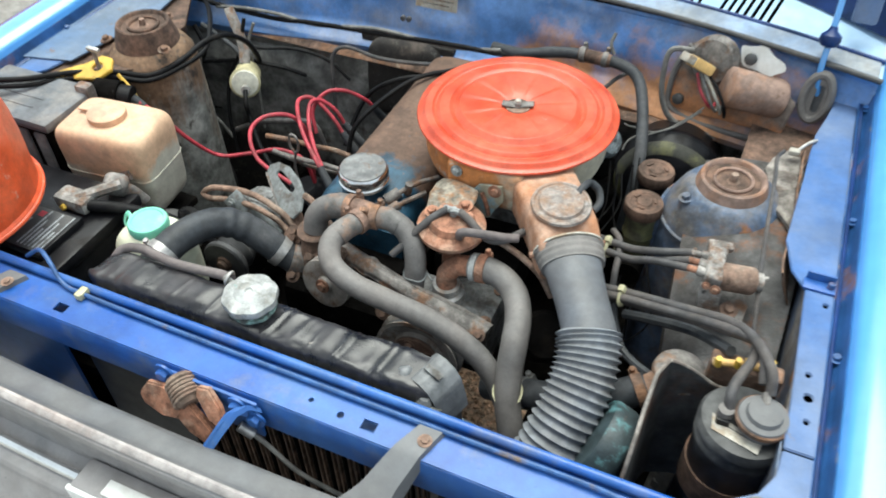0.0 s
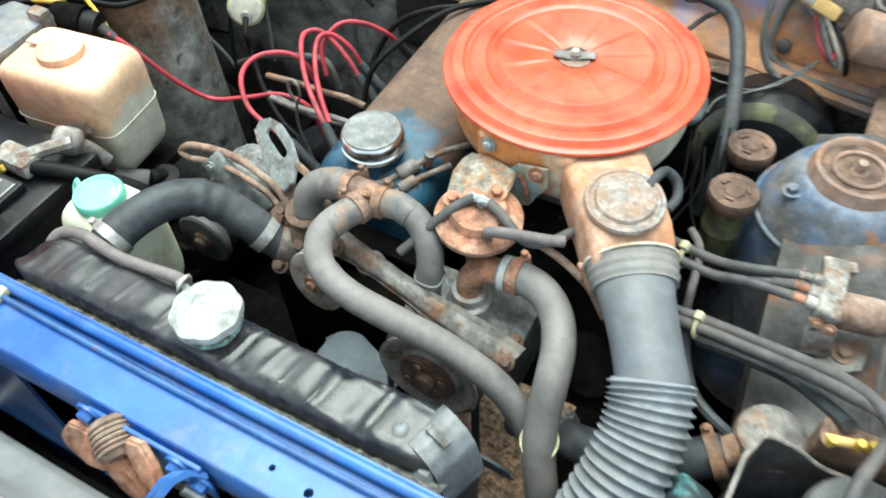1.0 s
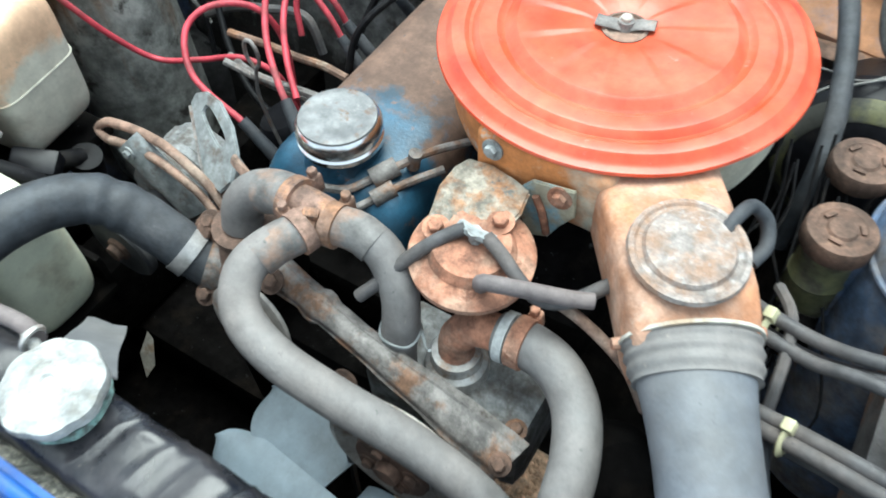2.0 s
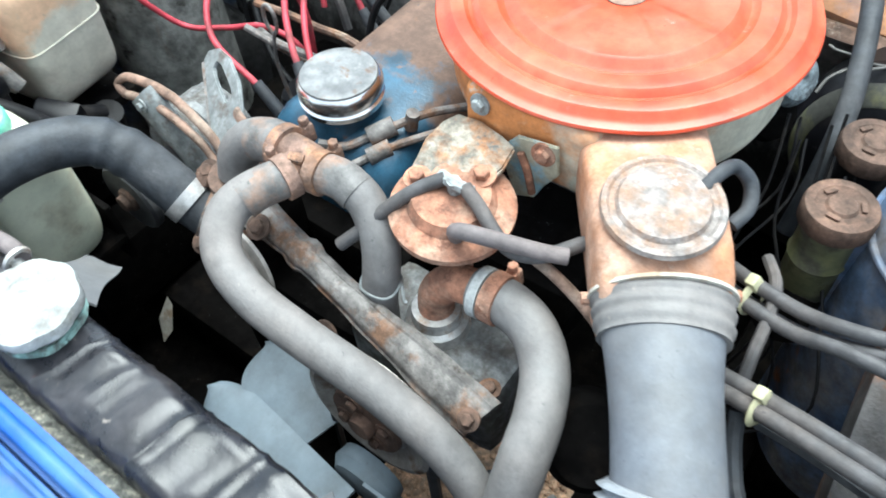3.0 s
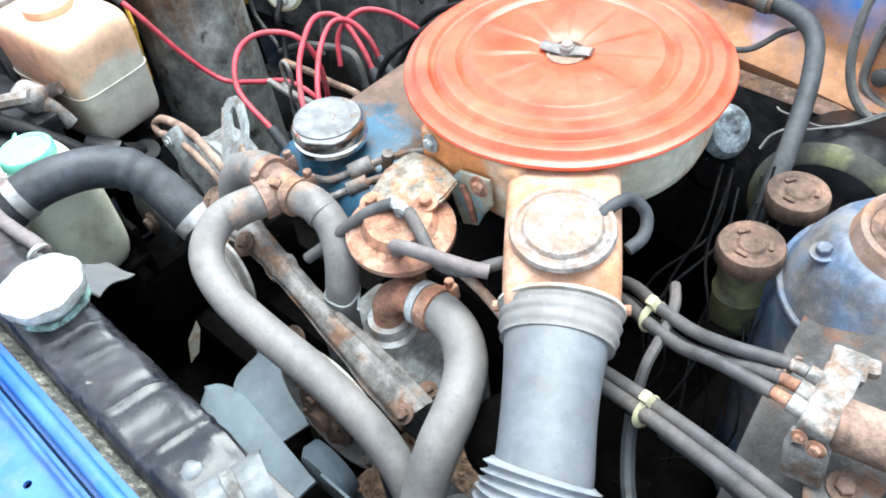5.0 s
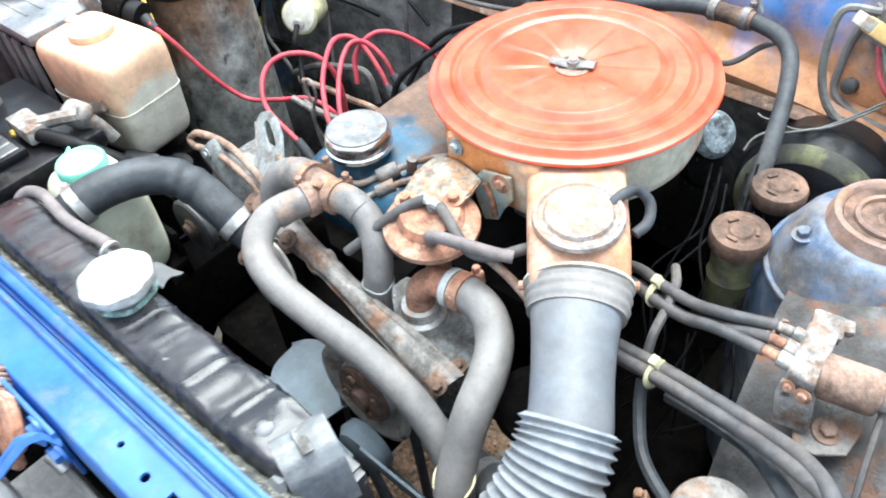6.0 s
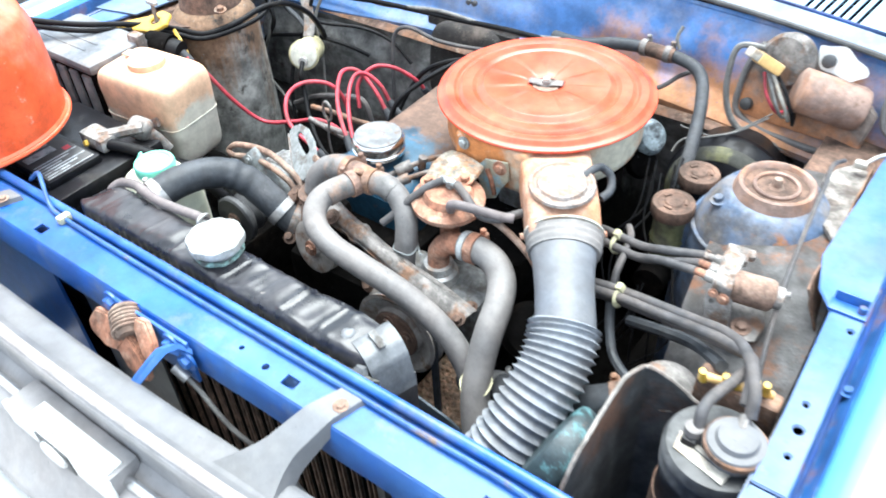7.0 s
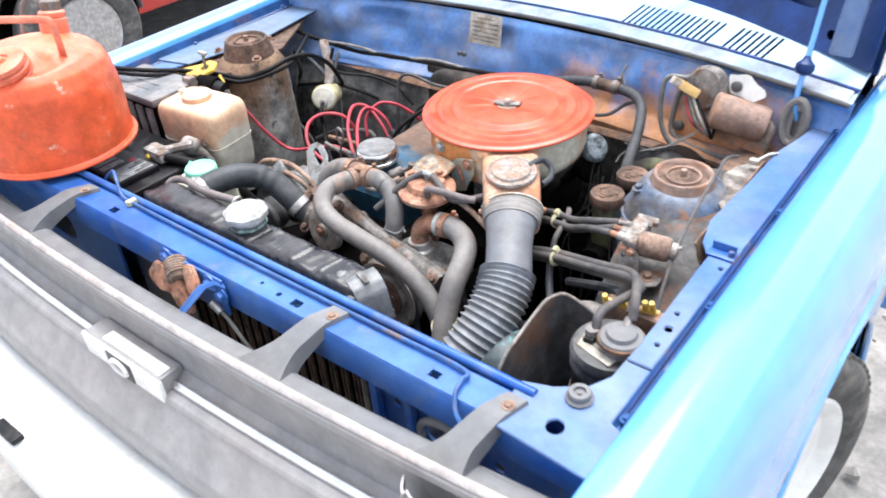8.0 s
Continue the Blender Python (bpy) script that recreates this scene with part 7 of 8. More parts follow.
    hose("coil_lead", [bt, bt + Vector((0.012, -0.02, -0.015)), (-0.29, 0.575, 0.650), (-0.255, 0.545, 0.615), (-0.21, 0.52, 0.585), (-0.16, 0.51, 0.56)], 0.0042, CABLE, "black ignition lead from the coil", "cable", 10)
    # distributor low beside the block
    dm = axis((-0.125, 0.50, 0.56), (-0.35, -0.1, 1))
    dist = thing("distributor", (-0.12, 0.50, 0.50), "dark distributor low beside the engine block", "distributor")
    part("body", revolve([(0.022, -0.06), (0.024, 0.0), (0.034, 0.004), (0.035, 0.03), (0.028, 0.04), (0, 0.042)], dm, 28), PLASTIC_BLACK, dist)
    part("mount", tube([(-0.125, 0.50, 0.53), (-0.07, 0.50, 0.50), (-0.03, 0.50, 0.48)], 0.022, 12, 3), SHADE_GRIME, dist)


build_left_bits()

RED = "red ignition lead looping beside the rocker cover"
def lead(pts, boots=()):
    h = hose("ignition_lead", pts, 0.0034, RED_WIRE, RED, "ignition lead", 10, 7, "ignition leads")
    for a, b in boots:
        part("boot", tube([a, Vector(a).lerp(Vector(b), 0.5), b], lambda s: 0.0080 - 0.0022 * s, 12, 3), RUBBER_DARK, h, "black rubber boot")


lead([(-0.350, 0.395, 0.780), (-0.325, 0.405, 0.755), (-0.30, 0.430, 0.695), (-0.27, 0.455, 0.655), (-0.22, 0.475, 0.660), (-0.17, 0.49, 0.672), (-0.13, 0.50, 0.655), (-0.115, 0.50, 0.61)], [((-0.362, 0.397, 0.783), (-0.343, 0.398, 0.772))])
lead([(-0.080, 0.4015, 0.686), (-0.092, 0.4025, 0.693), (-0.150, 0.410, 0.715), (-0.180, 0.440, 0.738), (-0.172, 0.472, 0.750), (-0.14, 0.50, 0.742), (-0.12, 0.51, 0.70), (-0.118, 0.505, 0.61)], [((-0.030, 0.400, 0.640), (-0.088, 0.402, 0.693))])
lead([(-0.036, 0.420, 0.712), (-0.060, 0.435, 0.728), (-0.100, 0.470, 0.740), (-0.140, 0.520, 0.745), (-0.150, 0.548, 0.744), (-0.138, 0.568, 0.733), (-0.105, 0.566, 0.706), (-0.080, 0.560, 0.675)], [((-0.015, 0.408, 0.690), (-0.046, 0.426, 0.720)), ((-0.052, 0.555, 0.642), (-0.086, 0.561, 0.684))])
lead([(-0.062, 0.455, 0.690), (-0.090, 0.480, 0.708), (-0.118, 0.515, 0.727), (-0.134, 0.550, 0.737), (-0.128, 0.573, 0.730), (-0.105, 0.580, 0.710), (-0.088, 0.580, 0.680)], [((-0.052, 0.582, 0.642), (-0.092, 0.580, 0.688))])
lead([(-0.128, 0.545, 0.68), (-0.140, 0.562, 0.714), (-0.128, 0.590, 0.735), (-0.105, 0.615, 0.729), (-0.082, 0.640, 0.702), (-0.070, 0.655, 0.675)], [((-0.058, 0.672, 0.638), (-0.073, 0.651, 0.682))])
bt = solid("capacitor_boot", tube([(-0.382, 0.388, 0.788), (-0.362, 0.395, 0.784)], 0.020, 20, 3), CABLE, "black round rubber boot at the red lead's end", "rubber boot")
part("cup", tube([(-0.415, 0.378, 0.792), (-0.378, 0.390, 0.788)], 0.024, 20, 3), SHADE_GRIME, bt)

hose("harness_branch", [(-0.445, 0.66, 0.760), (-0.424, 0.650, 0.721), (-0.450, 0.650, 0.680), (-0.482, 0.650, 0.637), (-0.500, 0.650, 0.584), (-0.495, 0.650, 0.539), (-0.490, 0.650, 0.488)], 0.0042, CABLE, "black taped harness hanging behind the strut tower", "wiring", 8)
hose("harness_branch", [(-0.430, 0.655, 0.735), (-0.440, 0.645, 0.690), (-0.470, 0.650, 0.640), (-0.470, 0.645, 0.600), (-0.447, 0.640, 0.583), (-0.423, 0.640, 0.560), (-0.40, 0.640, 0.53)], 0.0034, CABLE_GREY, "thin grey harness wire behind the strut tower", "wiring", 8)
wt = solid("wire_splice", tube([(-0.478, 0.643, 0.628), (-0.482, 0.643, 0.612)], 0.0062, 8, 2), YELLOW, "small yellow crimp splice on the harness", "connector")
part("crimp_lead", tube([(-0.482, 0.643, 0.612), (-0.474, 0.642, 0.59), (-0.45, 0.64, 0.575)], 0.0022, 6, 4), CABLE, wt)
hose("vacuum_pipe", [(-0.500, 0.680, 0.645), (-0.476, 0.680, 0.663), (-0.415, 0.680, 0.680), (-0.365, 0.684, 0.691), (-0.318, 0.690, 0.689), (-0.285, 0.70, 0.682), (-0.255, 0.72, 0.662)], 0.0040, CABLE, "dark thin pipe crossing below the firewall", "pipe", 8)
hose("coil_wire", [(-0.440, 0.675, 0.755), (-0.400, 0.668, 0.742), (-0.365, 0.662, 0.728), (-0.345, 0.660, 0.705), (-0.343, 0.656, 0.685)], 0.0048, RUBBER_DARK, "black sleeved wire running down to the coil", "wiring", 8)
hose("fuel_pipe", [(-0.349, 0.60, 0.590), (-0.285, 0.60, 0.625), (-0.23, 0.60, 0.642), (-0.185, 0.60, 0.653), (-0.165, 0.60, 0.645), (-0.150, 0.595, 0.610)], 0.0055, HOSE_BROWN, "grimy steel pipe beside the engine block", "pipe", 8)
hose("fuel_pipe", [(-0.215, 0.52, 0.668), (-0.156, 0.52, 0.673), (-0.116, 0.52, 0.673), (-0.080, 0.52, 0.676), (-0.05, 0.52, 0.672)], 0.0045, RUSTY, "rust-brown steel pipe beside the engine block", "pipe", 8)
BUNDLE = "black wiring loom clipped along the firewall"
hose("battery_lead", [(-0.62, 0.262, 0.850), (-0.56, 0.275, 0.842), (-0.50, 0.32, 0.830), (-0.465, 0.385, 0.812), (-0.42, 0.432, 0.796), (-0.37, 0.455, 0.790), (-0.345, 0.505, 0.796), (-0.335, 0.555, 0.804), (-0.325, 0.600, 0.796), (-0.318, 0.640, 0.765), (-0.325, 0.672, 0.72), (-0.335, 0.69, 0.69)], 0.0048, CABLE, "thick black cable draped round the strut tower", "cable", 12)
hose("battery_lead", [(-0.62, 0.255, 0.842), (-0.56, 0.268, 0.836), (-0.50, 0.312, 0.823), (-0.465, 0.376, 0.806), (-0.42, 0.424, 0.792), (-0.37, 0.446, 0.785), (-0.342, 0.498, 0.788), (-0.33, 0.55, 0.796), (-0.37, 0.62, 0.80), (-0.42, 0.68, 0.79), (-0.46, 0.72, 0.778)], 0.0042, CABLE, "second black cable lying beside the thick one", "cable", 10)
hose("loom", [(-0.53, 0.69, 0.800), (-0.49, 0.735, 0.768), (-0.43, 0.758, 0.748), (-0.34, 0.768, 0.740), (-0.27, 0.766, 0.748), (-0.206, 0.770, 0.750), (-0.087, 0.772, 0.755), (0.015, 0.772, 0.762), (0.10, 0.772, 0.764), (0.19, 0.772, 0.768)], 0.0048, CABLE, BUNDLE, "wiring", 10)
hose("loom", [(-0.46, 0.748, 0.752), (-0.40, 0.762, 0.752), (-0.33, 0.766, 0.752), (-0.25, 0.770, 0.744), (-0.12, 0.772, 0.762), (0.02, 0.774, 0.756), (0.12, 0.772, 0.772)], 0.0036, CABLE_GREY, BUNDLE, "wiring", 10)
hose("loom", [(-0.36, 0.70, 0.77), (-0.365, 0.69, 0.74), (-0.375, 0.68, 0.70), (-0.39, 0.66, 0.66), (-0.385, 0.63, 0.60), (-0.36, 0.60, 0.52)], 0.0036, CABLE, "black wiring hanging behind the strut tower", "wiring", 8)
hose("loom", [(-0.34, 0.70, 0.765), (-0.352, 0.690, 0.73), (-0.345, 0.68, 0.705), (-0.35, 0.69, 0.65), (-0.34, 0.67, 0.55)], 0.003, CABLE_GREY, "grey wiring hanging behind the strut tower", "wiring", 8)
hose("loom", [(-0.365, 0.685, 0.72), (-0.33, 0.70, 0.715), (-0.28, 0.735, 0.705), (-0.22, 0.745, 0.690), (-0.17, 0.74, 0.66)], 0.0032, CABLE, "black wiring along the firewall", "wiring", 8)
hose("fuel_pipe", [(-0.185, 0.70, 0.60), (-0.192, 0.715, 0.68), (-0.190, 0.725, 0.722), (-0.165, 0.735, 0.735), (-0.11, 0.745, 0.720), (-0.04, 0.75, 0.722), (0.03, 0.75, 0.735)], 0.0036, HOSE_BROWN, "thin grey metal pipe bent along the firewall", "pipe", 8)
hose("vacuum_line", [(0.02, 0.70, 0.74), (-0.03, 0.675, 0.735), (-0.075, 0.66, 0.71), (-0.10, 0.64, 0.67), (-0.11, 0.60, 0.62)], 0.0042, CABLE, "black vacuum line behind the rocker cover", "hose", 8)
hose("vacuum_line", [(0.06, 0.72, 0.75), (0.01, 0.66, 0.755), (-0.03, 0.60, 0.735), (-0.06, 0.56, 0.70), (-0.07, 0.54, 0.64)], 0.0042, CABLE, "black vacuum line behind the rocker cover", "hose", 8)
hose("plug_pipe", [(-0.20, 0.50, 0.655), (-0.12, 0.462, 0.690), (-0.06, 0.475, 0.680), (-0.03, 0.49, 0.66)], 0.0045, RUST_GREY, "rusty steel pipe beside the rocker cover", "pipe", 8)
hose("plug_pipe", [(-0.155, 0.455, 0.70), (-0.10, 0.47, 0.675), (-0.055, 0.49, 0.658), (-0.03, 0.51, 0.64)], 0.004, RUST_GREY, "rusty steel pipe beside the rocker cover", "pipe", 8)
# servo bulge on the firewall behind the leads
hb2 = thing("heater_box", (-0.10, 0.80, 0.55), "grimy bulge on the firewall behind the engine", "heater box")
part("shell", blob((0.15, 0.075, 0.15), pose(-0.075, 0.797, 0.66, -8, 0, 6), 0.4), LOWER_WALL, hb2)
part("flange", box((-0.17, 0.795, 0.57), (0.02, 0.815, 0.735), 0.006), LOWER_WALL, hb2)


# ---- brake booster and master cylinder ----
def build_brakes():
    t = thing("brake_booster", (0.44, 0.72, 0.60), "black brake booster with a yellowish painted band", "brake booster")
    m = axis((0.445, 0.705, 0.638), (0, -1, 0.08)) @ Matrix.Diagonal((0.80, 0.80, 1, 1))
    part("shell", revolve([(0.105, -0.055), (0.110, -0.045), (0.112, -0.012), (0.116, -0.008), (0.116, 0.0), (0.110, 0.004), (0.104, 0.02), (0.085, 0.035), (0.04, 0.042), (0, 0.042)], m, 56), PLASTIC_BLACK, t)
    part("band", revolve([(0.1055, 0.018), (0.1045, 0.0225), (0.089, 0.0345), (0.086, 0.0350), (0.086, 0.030), (0.10, 0.018)], m, 56), surf("yellow_primer", (0.12, 0.118, 0.05), 0.6, vary=0.25, grain=40, stain=(0.05, 0.05, 0.042), amount=0.62, patch=20, bump=0.1), t, "faded yellow band")
    part("stud", box((0.40, 0.74, 0.60), (0.50, 0.82, 0.68), 0.004), PLASTIC_BLACK, t)
    mc = thing("master_cylinder", (0.438, 0.54, 0.60), "brake master cylinder with two rusty reservoir caps", "master cylinder")
    part("cylinder", tube([(0.443, 0.70, 0.66), (0.438, 0.60, 0.652), (0.438, 0.455, 0.65)], 0.021, 18, 4), SHADE_GRIME, mc)
    for x, y, z, mat in ((0.4388, 0.496, 0.758, OLIVE), (0.437, 0.587, 0.746, PLASTIC_BLACK)):
        r = part("reservoir", revolve([(0.018, -0.105), (0.0215, -0.095), (0.0215, -0.060), (0.023, -0.056), (0.0215, -0.052), (0.0215, -0.030), (0.0225, -0.026), (0.0225, -0.014), (0, -0.014)], pose(x, y, z), 32), mat, mc, "fluid-stained olive reservoir" if mat is OLIVE else "dark reservoir")
        cp = part("cap", revolve([(0.0258, -0.018), (0.0272, -0.016), (0.0272, -0.003), (0.0258, 0.0), (0.019, 0.0005), (0.017, -0.001), (0.012, -0.001), (0.010, 0.0012), (0, 0.0015)], pose(x, y, z), 36), RUST_DARK, r, "rust-brown screw cap")
        for k in range(3):
            a = 2.1 * k + 0.4
            part("rib", rbox((0.010, 0.004, 0.0016), pose(x + 0.0145 * math.cos(a), y + 0.0145 * math.sin(a), z + 0.0006, 0, 0, math.degrees(a) + 90), 0.0006), RUST_DARK, cp)


build_brakes()

hh = hose("heater_pipe_hose", [(0.10, 0.79, 0.765), (0.16, 0.772, 0.775), (0.212, 0.775, 0.788), (0.26, 0.778, 0.793), (0.305, 0.778, 0.792), (0.342, 0.772, 0.788), (0.364, 0.757, 0.778), (0.381, 0.720, 0.762), (0.394, 0.675, 0.746), (0.404, 0.632, 0.727), (0.408, 0.59, 0.69), (0.405, 0.57, 0.63)], 0.0094, RUBBER_DARK, "black heater hose along the firewall", seg=14)
for p, d in (((0.262, 0.778, 0.793), (1, 0, 0.05)), ((0.300, 0.778, 0.792), (1, 0, 0))):
    band(p, d, 0.0112, 0.009, RUST_GREY, hh, label="dirty hose clamp")
part("pipe_joint", tube([(0.255, 0.778, 0.793), (0.310, 0.777, 0.792)], 0.0112, 12, 2), RUST_DARK, hh)
hose("speedo_cable", [(0.20, 0.765, 0.742), (0.25, 0.755, 0.738), (0.30, 0.752, 0.748), (0.325, 0.775, 0.765), (0.345, 0.80, 0.77)], 0.0036, HOSE_BROWN, "grey cable below the heater hose", "cable", 8)


# ---- wiper motor ----
def build_wiper():
    t = thing("wiper_motor", (0.50, 0.79, 0.74), "rusty wiper motor with an ochre connector on the firewall", "wiper motor")
    fm = Matrix.Translation((0.5, 0.788, 0)) @ Matrix.Rotation(radians(-15), 4, "Z") @ Matrix.Translation((-0.5, -0.803, 0)) @ Matrix(((1, 0, 0, 0), (0, 0.22, -0.975, 0.803), (0, 0.975, 0.22, 0.775), (0, 0, 0, 1)))
    part("mount_plate", slab([(0.412, -0.055), (0.60, -0.035), (0.605, 0.02), (0.53, 0.062), (0.425, 0.060), (0.405, 0.01)], 0.004, 0.010, (), fm, bevel=0.002), PLATE_RUST, t, "rusty mounting plate")
    part("seal", tube([fm @ Vector((x, y, 0.012)) for x, y in ((0.425, 0.055), (0.412, 0.02), (0.410, -0.02), (0.418, -0.052), (0.46, -0.062), (0.52, -0.06), (0.58, -0.052), (0.615, -0.04))], 0.0048, 8, 5), RUBBER, t)
    gear = part("gear_case", revolve([(0.038, 0.008), (0.039, 0.020), (0.033, 0.028), (0.012, 0.030), (0, 0.030)], fm @ pose(0.468, 0.046, 0), 28), RUST_GREY, t, "grey gear case")
    m = axis((0.506, 0.752, 0.806), (0.92, 0.30, -0.24))
    part("motor", revolve([(0.025, -0.012), (0.0305, -0.008), (0.0305, 0.070), (0.028, 0.078), (0.012, 0.080), (0.010, 0.088), (0, 0.088)], m, 32), MOUNT_RUST, t, "brown rusted motor can")
    part("boss", rbox((0.012, 0.012, 0.02), m @ pose(0.012, -0.012, 0.085), 0.003), RUST_GREY, t)
    for x, y in ((0.43, -0.035), (0.520, 0.064)):
        part("rubber_mount", revolve([(0.009, 0.008), (0.009, 0.018), (0.006, 0.020), (0, 0.020)], fm @ pose(x, y, 0), 18), GREY_DARK, t)
    con = part("connector", rbox((0.030, 0.016, 0.036), axis((0.452, 0.742, 0.838), (-0.75, -0.35, 0.5), 20), 0.003), OCHRE, t, "ochre plug connector")
    part("connector_cap", rbox((0.026, 0.013, 0.016), axis((0.434, 0.734, 0.850), (-0.75, -0.35, 0.5), 20), 0.002), LABEL, con)
    cols = (RED_WIRE, CABLE_GREY, LABEL, CABLE)
    for k in range(4):
        part("wire", tube([(0.450 + 0.006 * k, 0.745, 0.822), (0.462 + 0.008 * k, 0.728, 0.803 + 0.003 * k), (0.476 + 0.009 * k, 0.724, 0.786 - 0.004 * (k % 2)), (0.484 + 0.007 * k, 0.738, 0.772 - 0.004 * k), (0.488 + 0.003 * k, 0.772, 0.766)], 0.0024, 6, 5), cols[k], t)
    # paint chip: bare white primer on the firewall
    chip = [(0.534 + (0.036 + 0.004 * math.sin(3 * a + 1)) * math.cos(a), 0.066 + (0.019 + 0.003 * math.sin(5 * a)) * math.sin(a) - 0.10 * (0.036 * math.cos(a))) for a in (2 * math.pi * k / 26 for k in range(26))]
    part("primer_patch", slab(chip, 0.0108, 0.0114, (), fm), WHITE_PAINT, t, "bare white primer patch")


build_wiper()
hose("ground_wire", [(0.372, 0.655, 0.715), (0.376, 0.665, 0.7263), (0.3882, 0.675, 0.7345), (0.3994, 0.690, 0.7285), (0.4154, 0.700, 0.7320), (0.4405, 0.720, 0.7370), (0.470, 0.752, 0.752)], 0.0015, CABLE_GREY, "thin grey wire hanging off the firewall", "wire", 6)
hose("ground_wire", [(0.360, 0.712, 0.724), (0.3693, 0.702, 0.7289), (0.3886, 0.700, 0.7307), (0.4041, 0.705, 0.7257), (0.4214, 0.715, 0.7262), (0.446, 0.730, 0.741), (0.472, 0.756, 0.757)], 0.0013, CABLE_GREY, "second thin grey wire twisted along the first", "wire", 6)
hose("ground_wire", [(0.305, 0.81, 0.825), (0.302, 0.80, 0.81), (0.31, 0.795, 0.795)], 0.003, CABLE_GREY, "short wire clip on the firewall", "wire", 6)
ct = solid("tag_connector", box((0.604, 0.628, 0.7932), (0.619, 0.639, 0.802), 0.003), LABEL, "dirty white plug lying on the inner wing", "connector")
part("eyelet", tube([(0.616, 0.637, 0.799), (0.626, 0.648, 0.806), (0.636, 0.660, 0.806)], 0.0025, 8, 3), ZINC, ct)


# ---- purge solenoid and vacuum bundles ----
def build_purge():
    t = thing("purge_solenoid", (0.56, 0.36, 0.75), "corroded solenoid valve bolted to the wheel house", "solenoid valve")
    pm = pose(0.578, 0.352, 0.7465, 10, -6, 14)
    plate = part("bracket", slab([(-0.020, -0.020), (-0.004, -0.024), (0.016, -0.018), (0.024, 0.004), (0.020, 0.030), (-0.016, 0.030), (-0.023, 0.004)], -0.0015, 0.0015, (), pm, bevel=0.0006), RUST_GREY, t, "grimy steel mounting plate")
    bolt(plate, (0.580, 0.3488, 0.7475), (0.05, -0.2, 1), 0.0065, 0.007, RUST_TAN)
    # flat upright block that leans back, with a square tab on top
    bm = rbox((0.021, 0.052, 0.026), pose(0.549, 0.366, 0.7925, 6, 4, 6), 0.004, 3)
    rbox((0.024, 0.020, 0.012), pose(0.5475, 0.398, 0.797, 8, 6, 14), 0.003, 2, bm)
    rbox((0.010, 0.012, 0.010), pose(0.559, 0.404, 0.7975, 8, 6, 20), 0.003, 2, bm)
    for v in bm.verts:
        v.co += Vector((1, 1, 1)) * 0.0016 * noise.noise((v.co.x * 110, v.co.y * 110, v.co.z * 110))
    part("valve_block", bm, CORRODED, t, "corroded alloy block")
    low = part("foot", slab([(-0.013, -0.023), (0.012, -0.023), (0.013, 0.010), (0.010, 0.020), (-0.011, 0.020), (-0.014, 0.008)], -0.0035, 0.0035, [circle(-0.006, 0.008, 0.003, 10)], pose(0.5535, 0.3415, 0.769, 82, -8, 6), bevel=0.001), CORRODED, t, "flat alloy foot")
    bolt(low, (0.557, 0.338, 0.786), (0, -1, 0.2), 0.0038, 0.004, RUST_ORANGE)
    bolt(low, (0.546, 0.338, 0.789), (0, -1, 0.2), 0.0030, 0.004, RUST_ORANGE)
    m = axis((0.556, 0.3605, 0.7885), (0.97, 0.235, -0.08))
    part("coil_can", revolve([(0.0150, 0.0), (0.0172, 0.003), (0.0172, 0.040), (0.0155, 0.0435), (0.012, 0.045), (0, 0.045)], m, 30), RUST_TAN, t, "rust-brown coil can")
    part("end_cap", revolve([(0.0120, 0.044), (0.0126, 0.046), (0.0120, 0.052), (0.006, 0.054), (0, 0.054)], m, 10), CORRODED, t, "pale notched end cap")
    part("terminal", tube([m @ Vector((0, 0.006, 0.052)), m @ Vector((0.001, 0.008, 0.058))], 0.003, 8, 2), CORRODED, t)
    for y, z, own in ((0.375, 0.8005, CORRODED), (0.3630, 0.7985, RUST_ORANGE), (0.3515, 0.7965, RUST_ORANGE)):
        part("nipple", tube([(0.542, y, z - 0.001), (0.531, y, z)], 0.0062, 10, 2), CORRODED, t)
        part("hose_end", tube([(0.531, y, z), (0.5155, y + 0.001, z - 0.001)], 0.0042, 10, 2), own, t)
    part("clip", tube([(0.521, 0.3775, 0.806), (0.5235, 0.382, 0.800), (0.521, 0.3735, 0.7935), (0.519, 0.3685, 0.800)], 0.0011, 6, 4), RUST_TAN, t)


build_purge()
bundle = []
for k, (dy, dz) in enumerate(((0.005, 0.006), (-0.008, 0.0), (0.0, -0.008))):
    bundle.append(hose("vacuum_hose", [(0.352, 0.41 + dy, 0.72 + dz), (0.385, 0.400 + dy, 0.748 + dz), (0.418, 0.382 + dy, 0.764 + dz), (0.45, 0.372 + dy, 0.772 + dz), (0.48, 0.366 + dy, 0.786 + dz * 0.8), (0.520, 0.3630 + (0.012, -0.0115, 0.0)[k], 0.7985 + (0.002, -0.002, 0.0)[k])], 0.0050, HOSE_BROWN, "slim dusty grey vacuum hose to the solenoid", seg=10, group="vacuum hoses"))
TIE = "pale yellow plastic hose tie"
def hose_tie(p, d, w=0.0112):
    m = axis(p, d)
    loop = [m @ Vector((w * math.cos(a), w * 0.85 * math.sin(a), 0)) for a in (2 * math.pi * k / 16 for k in range(17))]
    ob = solid("hose_tie", tube(loop, 0.0011, 6, 2, 2.8, (0, 0, 1)), PALE_YELLOW, TIE, "cable tie", "hose ties")
    part("head", rbox((0.009, 0.011, 0.008), m @ pose(w * 0.2, w * 0.98, 0, 0, 0, 20), 0.002), PALE_YELLOW, ob)


